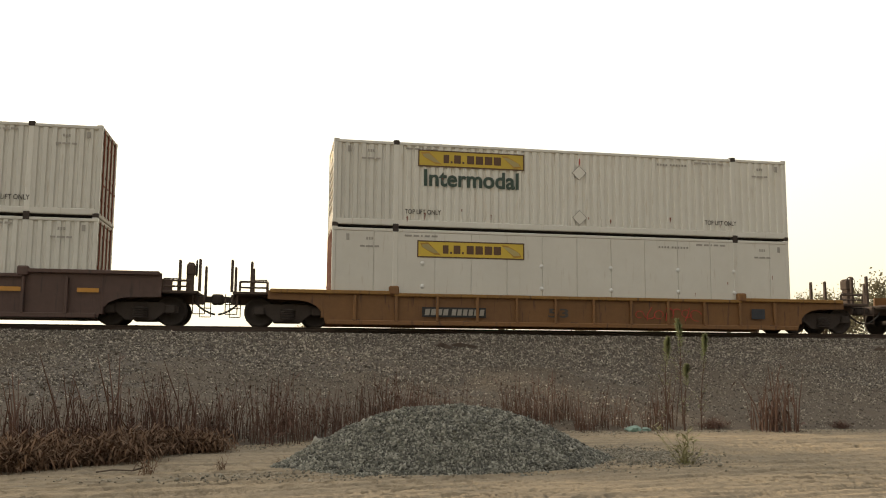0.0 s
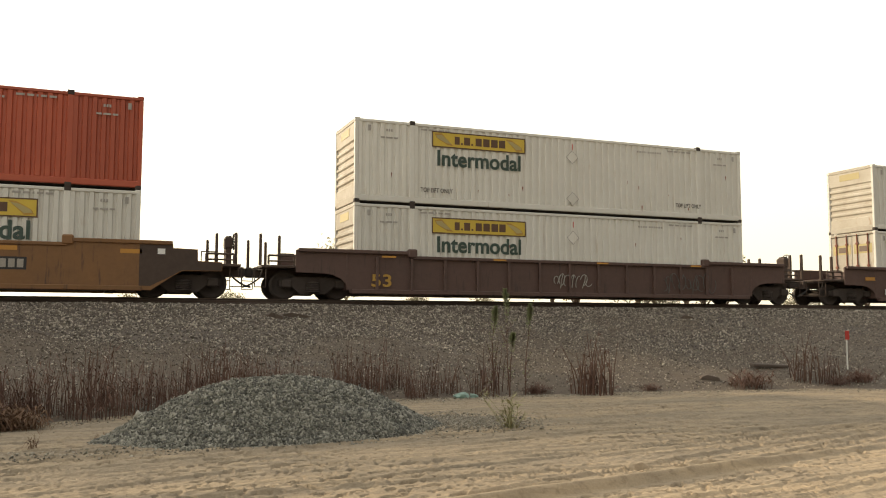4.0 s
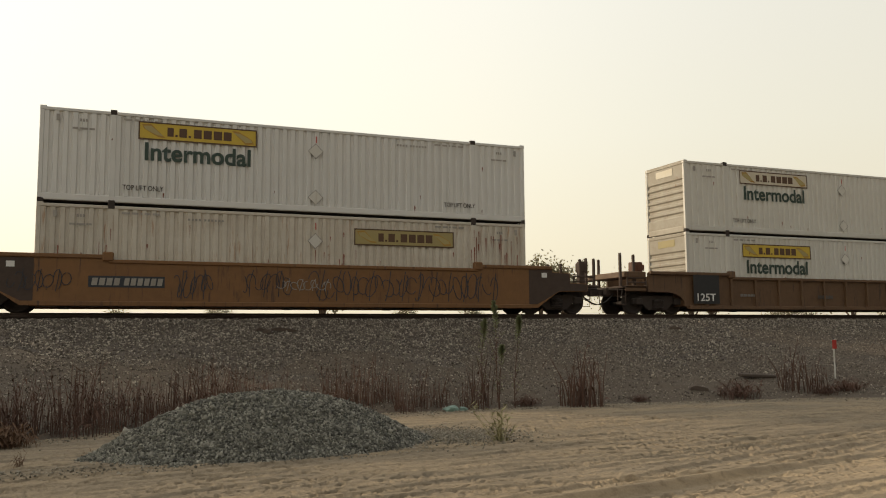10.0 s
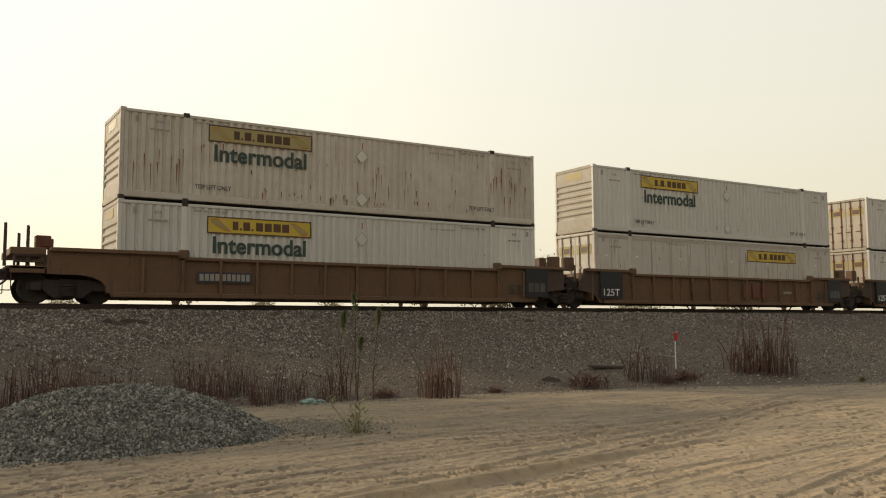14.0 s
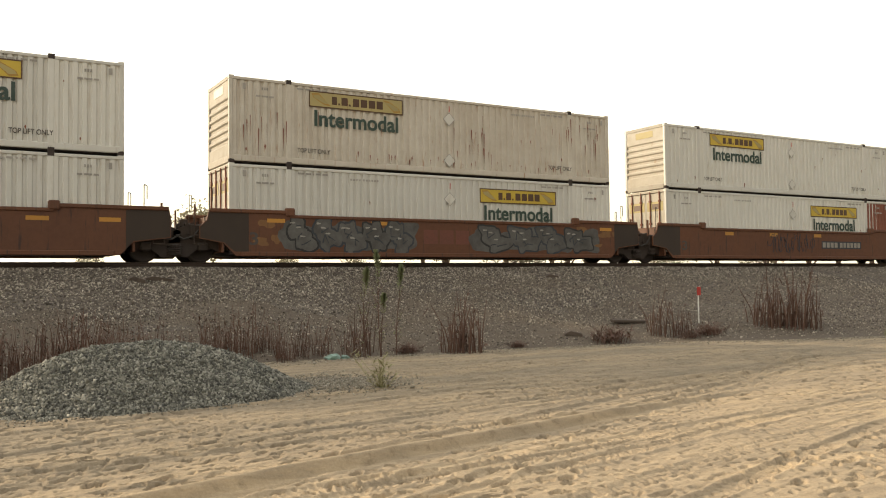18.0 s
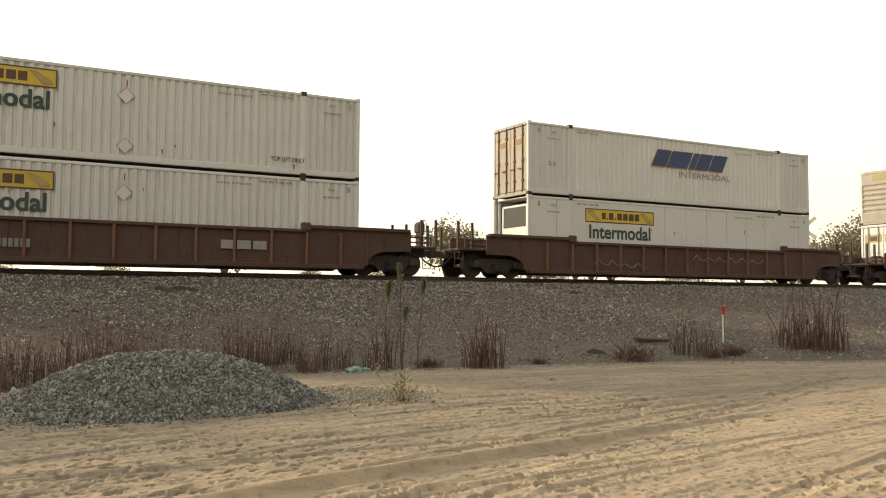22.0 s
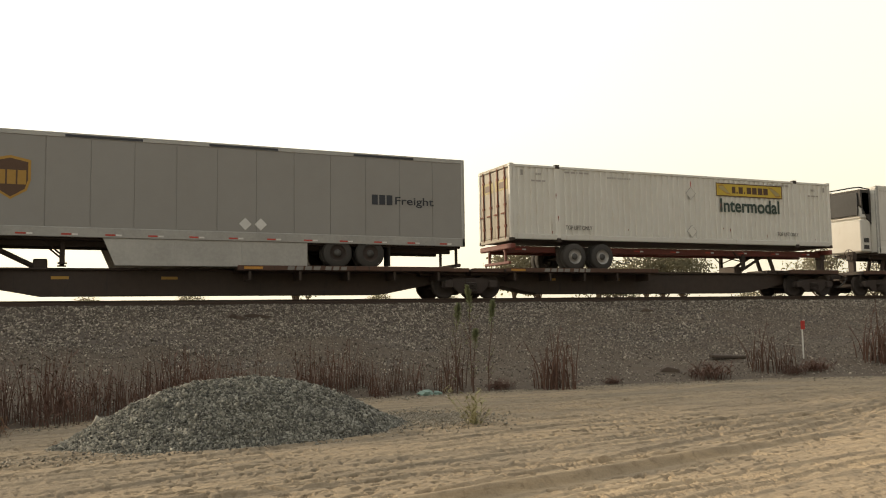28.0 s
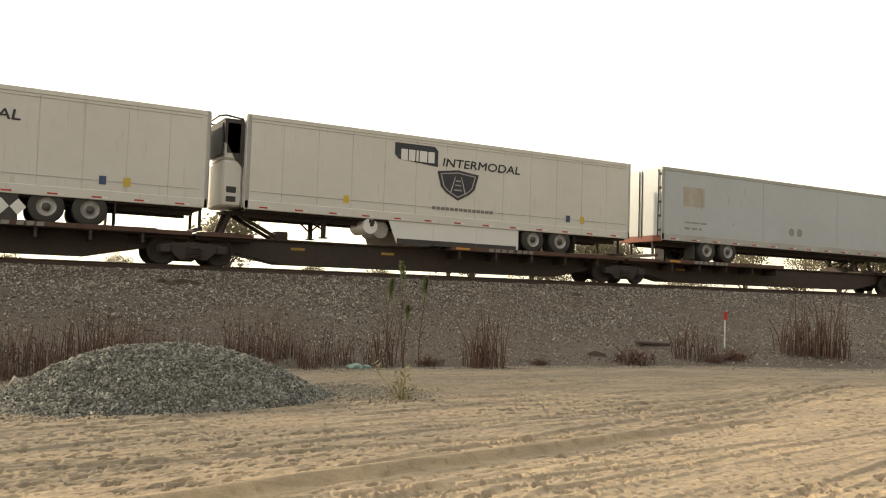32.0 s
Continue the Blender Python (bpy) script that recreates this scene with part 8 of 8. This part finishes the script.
def spire_weed(x, y, height, seed, label):
    """A tall single stem, bare and twiggy below, with a dense feathery green spire at its top."""
    ob = thing("spire_weed", label, "weed", "green weeds")
    ob.location = (x, y, ground_at(x, y))
    r = random.Random(seed)
    wood, leaves = Shape(), Shape()
    lean = (r.uniform(-0.05, 0.05), r.uniform(-0.04, 0.04))
    axis = [(lean[0] * h * h / height + 0.02 * math.sin(3 * h + seed), lean[1] * h, h) for h in (height * k / 8 for k in range(9))]
    axis[0] = (axis[0][0], axis[0][1], -0.06)
    for k, (a, b) in enumerate(zip(axis, axis[1:])):
        wood.tube(a, b, 0.013 - 0.0011 * k, 5, 0.013 - 0.0011 * (k + 1))

    def on(t):
        k = min(int(t * 8), 7)
        return Vector(axis[k]).lerp(Vector(axis[k + 1]), t * 8 - k)

    def leaf(p, way, ln, w):
        side = way.orthogonal().normalized() * w
        o = len(leaves.v)
        leaves.v += [tuple(p), tuple(p + way * ln * 0.5 + side), tuple(p + way * ln), tuple(p + way * ln * 0.5 - side)]
        leaves.f.append((o, o + 1, o + 2, o + 3))

    for k in range(9):
        t, a = r.uniform(0.12, 0.62), r.uniform(0, 6.28)
        p = on(t)
        q = p + Vector((math.cos(a) * r.uniform(0.08, 0.22), math.sin(a) * r.uniform(0.08, 0.22), r.uniform(0.15, 0.40)))
        wood.tube(p, q, 0.005, 4, 0.002)
        for m in range(7):
            leaf(p.lerp(q, r.uniform(0.4, 1)), Vector((r.gauss(0, 1), r.gauss(0, 1), r.uniform(0, 1))).normalized(), r.uniform(0.03, 0.07), 0.008)
    for k in range(430):
        t = 1 - abs(r.gauss(0, 0.11))
        if t < 0.55:
            continue
        a = r.uniform(0, 6.28)
        fat = min(1.0, (1.03 - t) * 9)
        leaf(on(min(t, 0.999)), Vector((math.cos(a), math.sin(a), r.uniform(0.5, 1.6))).normalized(), r.uniform(0.07, 0.15) * (0.4 + 0.6 * fat), 0.010)
    part("stem", wood, REED, ob, "thin brown stem")
    part("spire", leaves, SPIRE_LEAF, ob, "feathery green spire")["kind"] = "stuff"


for k, (x, y, h) in enumerate(((8.02, 17.2, 1.95), (8.38, 17.15, 2.35), (8.86, 17.3, 2.0), (8.55, 17.4, 1.35))):
    spire_weed(x, y, h, 20 + k, "tall green weed with a feathery spire before the slope")
green_weed(22.6, 14.6, 0.22, 4, "tiny green weed on the sandy road")

# ---- small things ----
stake = thing("marker_stake", "thin white marker stake with a red top", "stake")
stake.location = (18.9, 17.95, ground_at(18.9, 17.95))
part("post", Shape().box(-0.017, 0.017, -0.015, 0.015, -0.1, 1.0, 0.005), POST_WHITE, stake)
part("red_top", Shape().box(-0.075, 0.075, -0.03, -0.021, 0.80, 1.04, 0.004), POST_RED, stake, "red top flag")
plank = part("wood_plank", Shape().box(-0.62, 0.62, -0.09, 0.09, 0, 0.09, 0.02), OLD_WOOD, at=(16.9, 18.7, ground_at(16.9, 18.7) + 0.01), turn=(radians(6), radians(3), 0.05))
tagged(plank, "dark weathered plank lying on the slope", "plank")
for x, y, ln, rz in ((4.75, 25.2, 0.35, 0.4), (4.95, 25.1, 0.25, -0.5), (19.0, 24.9, 0.45, -0.5), (14.3, 17.9, 0.5, -0.3), (5.5, 25.3, 0.9, 0.02)):
    bit = part("timber_scrap", Shape().slab([(-ln / 2, 0), (ln / 2, 0.0), (ln * 0.42, 0.08), (-ln * 0.2, 0.12), (-ln * 0.45, 0.06)], -0.06, 0.06), OLD_WOOD, at=(x, y, ground_at(x, y) + 0.0), turn=(0.1, 0.1, rz))
    tagged(bit, "broken dark timber scrap lying on the ballast", "scrap", "scraps on the ballast")


def crumpled(seed, size):
    r = random.Random(seed)
    bm = bmesh.new()
    bmesh.ops.create_icosphere(bm, subdivisions=2, radius=size)
    for v in bm.verts:
        v.co *= r.uniform(0.65, 1.2)
        v.co.z *= 0.55
    me = bpy.data.meshes.new("crumpled")
    bm.to_mesh(me)
    bm.free()
    me.materials.append(None)
    return me


for i, (x, y, s) in enumerate(((7.30, 17.25, 0.16), (7.60, 17.3, 0.10))):
    bag = part("plastic_bag", crumpled(i, s), PLASTIC, at=(x, y, ground_at(x, y) + s * 0.4))
    tagged(bag, "crumpled pale green plastic bag among the reeds", "litter", "litter")
branch = part("dead_branch", Shape().pipe([(-0.3, 0, 0.03), (-0.1, 0.03, 0.05), (0.15, 0, 0.04), (0.3, 0.05, 0.08)], 0.011).tube((0.15, 0, 0.04), (0.2, 0, 0.14), 0.007), OLD_WOOD, at=(-1.9, 12.0, ground_at(-1.9, 12.0)))
tagged(branch, "dead branch lying on the sandy ground", "branch")


# ---- distance ----
def far_tree(x, y, height, wide, seed, label):
    tree = thing("tree", label, "tree", "far trees")
    tree.location = (x, y, -0.05)
    r = random.Random(seed)
    wood = Shape().tube((0, 0, 0), (0, 0, height * 0.45), height * 0.03, 8, height * 0.02)
    tips = []
    for i in range(9):
        a = 2 * math.pi * i / 9 + r.uniform(-0.3, 0.3)
        d = wide * r.uniform(0.25, 0.5)
        tip = (math.cos(a) * d, math.sin(a) * d, height * r.uniform(0.5, 0.88))
        wood.tube((0, 0, height * r.uniform(0.25, 0.45)), tip, height * 0.012, 5, height * 0.004)
        tips.append(tip)
    tips.append((0, 0, height * 0.9))
    crown = Shape()
    size = height * 0.0155
    for k in range(3000):
        t = tips[r.randrange(len(tips))]
        q = [t[0] + r.gauss(0, wide * 0.13), t[1] + r.gauss(0, wide * 0.13), t[2] + r.gauss(0, height * 0.075)]
        n = Vector((r.gauss(0, 1), r.gauss(0, 1), r.gauss(0, 1))).normalized()
        u = n.orthogonal().normalized() * size * r.uniform(0.6, 1.5)
        w = n.cross(u)
        o = len(crown.v)
        q = Vector(q)
        crown.v += [tuple(q - u), tuple(q - w * 0.6), tuple(q + u), tuple(q + w * 0.6)]
        crown.f.append((o, o + 1, o + 2, o + 3))
    part("trunk", wood, BARK, tree)
    me = bpy.data.meshes.new("crown")
    me.from_pydata(crown.v, [], crown.f)
    me.materials.append(None)
    part("crown", me, LEAF, tree)


# bearing (degrees to the right of the track's normal), distance, height over the eye in degrees, width
for i, (az, dist, el, wide) in enumerate(((14.7, 120, 4.9, 6.0), (28.9, 130, 4.9, 7.5), (30.4, 135, 4.3, 6.0), (34.4, 150, 3.8, 8.0), (35.6, 150, 3.5, 7.0), (38.4, 140, 4.4, 8.0), (39.6, 145, 4.2, 8.0), (47.6, 160, 3.9, 9.0), (53.0, 150, 4.2, 9.0), (54.6, 150, 5.0, 9.5), (56.4, 150, 5.0, 9.0), (58.5, 160, 4.6, 9.0), (37.3, 140, 4.6, 6.0),
                                          (8.0, 150, 1.95, 4.0), (2.0, 170, 1.75, 4.0), (20.0, 170, 1.8, 4.0), (24.5, 160, 1.9, 4.0), (44.0, 180, 2.3, 8.0), (50.5, 200, 3.0, 9.0))):
    a = radians(az)
    far_tree(dist * math.sin(a), dist * math.cos(a), 1.6 + dist * math.tan(radians(el)), wide, 400 + i, "hazy grey-green broad-leaved tree beyond the railway")

sign = thing("crossing_sign", "white crossed-board railway crossing sign on a post", "sign")
sign.location = (70 * math.sin(radians(51.1)), 70 * math.cos(radians(51.1)), 0)
part("post", Shape().box(-0.06, 0.06, -0.06, 0.06, -0.1, 8.0, 0.01), OLD_WOOD, sign)
for turn in (0.7, -0.7):
    part("board", kept("cross_board", lambda: Shape().box(-1.2, 1.2, -0.03, 0.03, -0.13, 0.13, 0.01)), POST_WHITE, sign, at=(0, -0.1, 6.9), turn=(0, turn, -0.85))


# ---- what moves ----
def motions():
    at = {}
    for ob, x, y, z in MOVING:
        tilt = 0.27 if ob.name.startswith("semi_trailer") else 0.0   # noses ride high on the hitch
        walk(ob, [(4.0 * k, pose(x - run(4.0 * k), y, z, ry=tilt)) for k in range(9)])
        at[ob] = x
    # each wheelset rolls while its car goes by
    for wheel, car in WHEELS:
        place = wheel.location.copy()
        x = at[car] + wheel.parent.location.x + place.x
        first_, last_ = max(0.0, (x - 46) / 19.66), min(32.0, (x + 24) / 19.55)
        if first_ >= 32 or last_ <= 0:
            continue
        f0, f1 = math.ceil(first_ * FPS), math.floor(last_ * FPS)
        times = sorted({0.0, 32.0} | {f / FPS for f in range(f0, f1 + 1)})
        turned = [min(max(t, f0 / FPS), f1 / FPS) for t in times]
        walk(wheel, [(t, pose(*place, ry=-math.degrees((run(q) - run(f0 / FPS)) / WHEEL_R))) for t, q in zip(times, turned)])


motions()
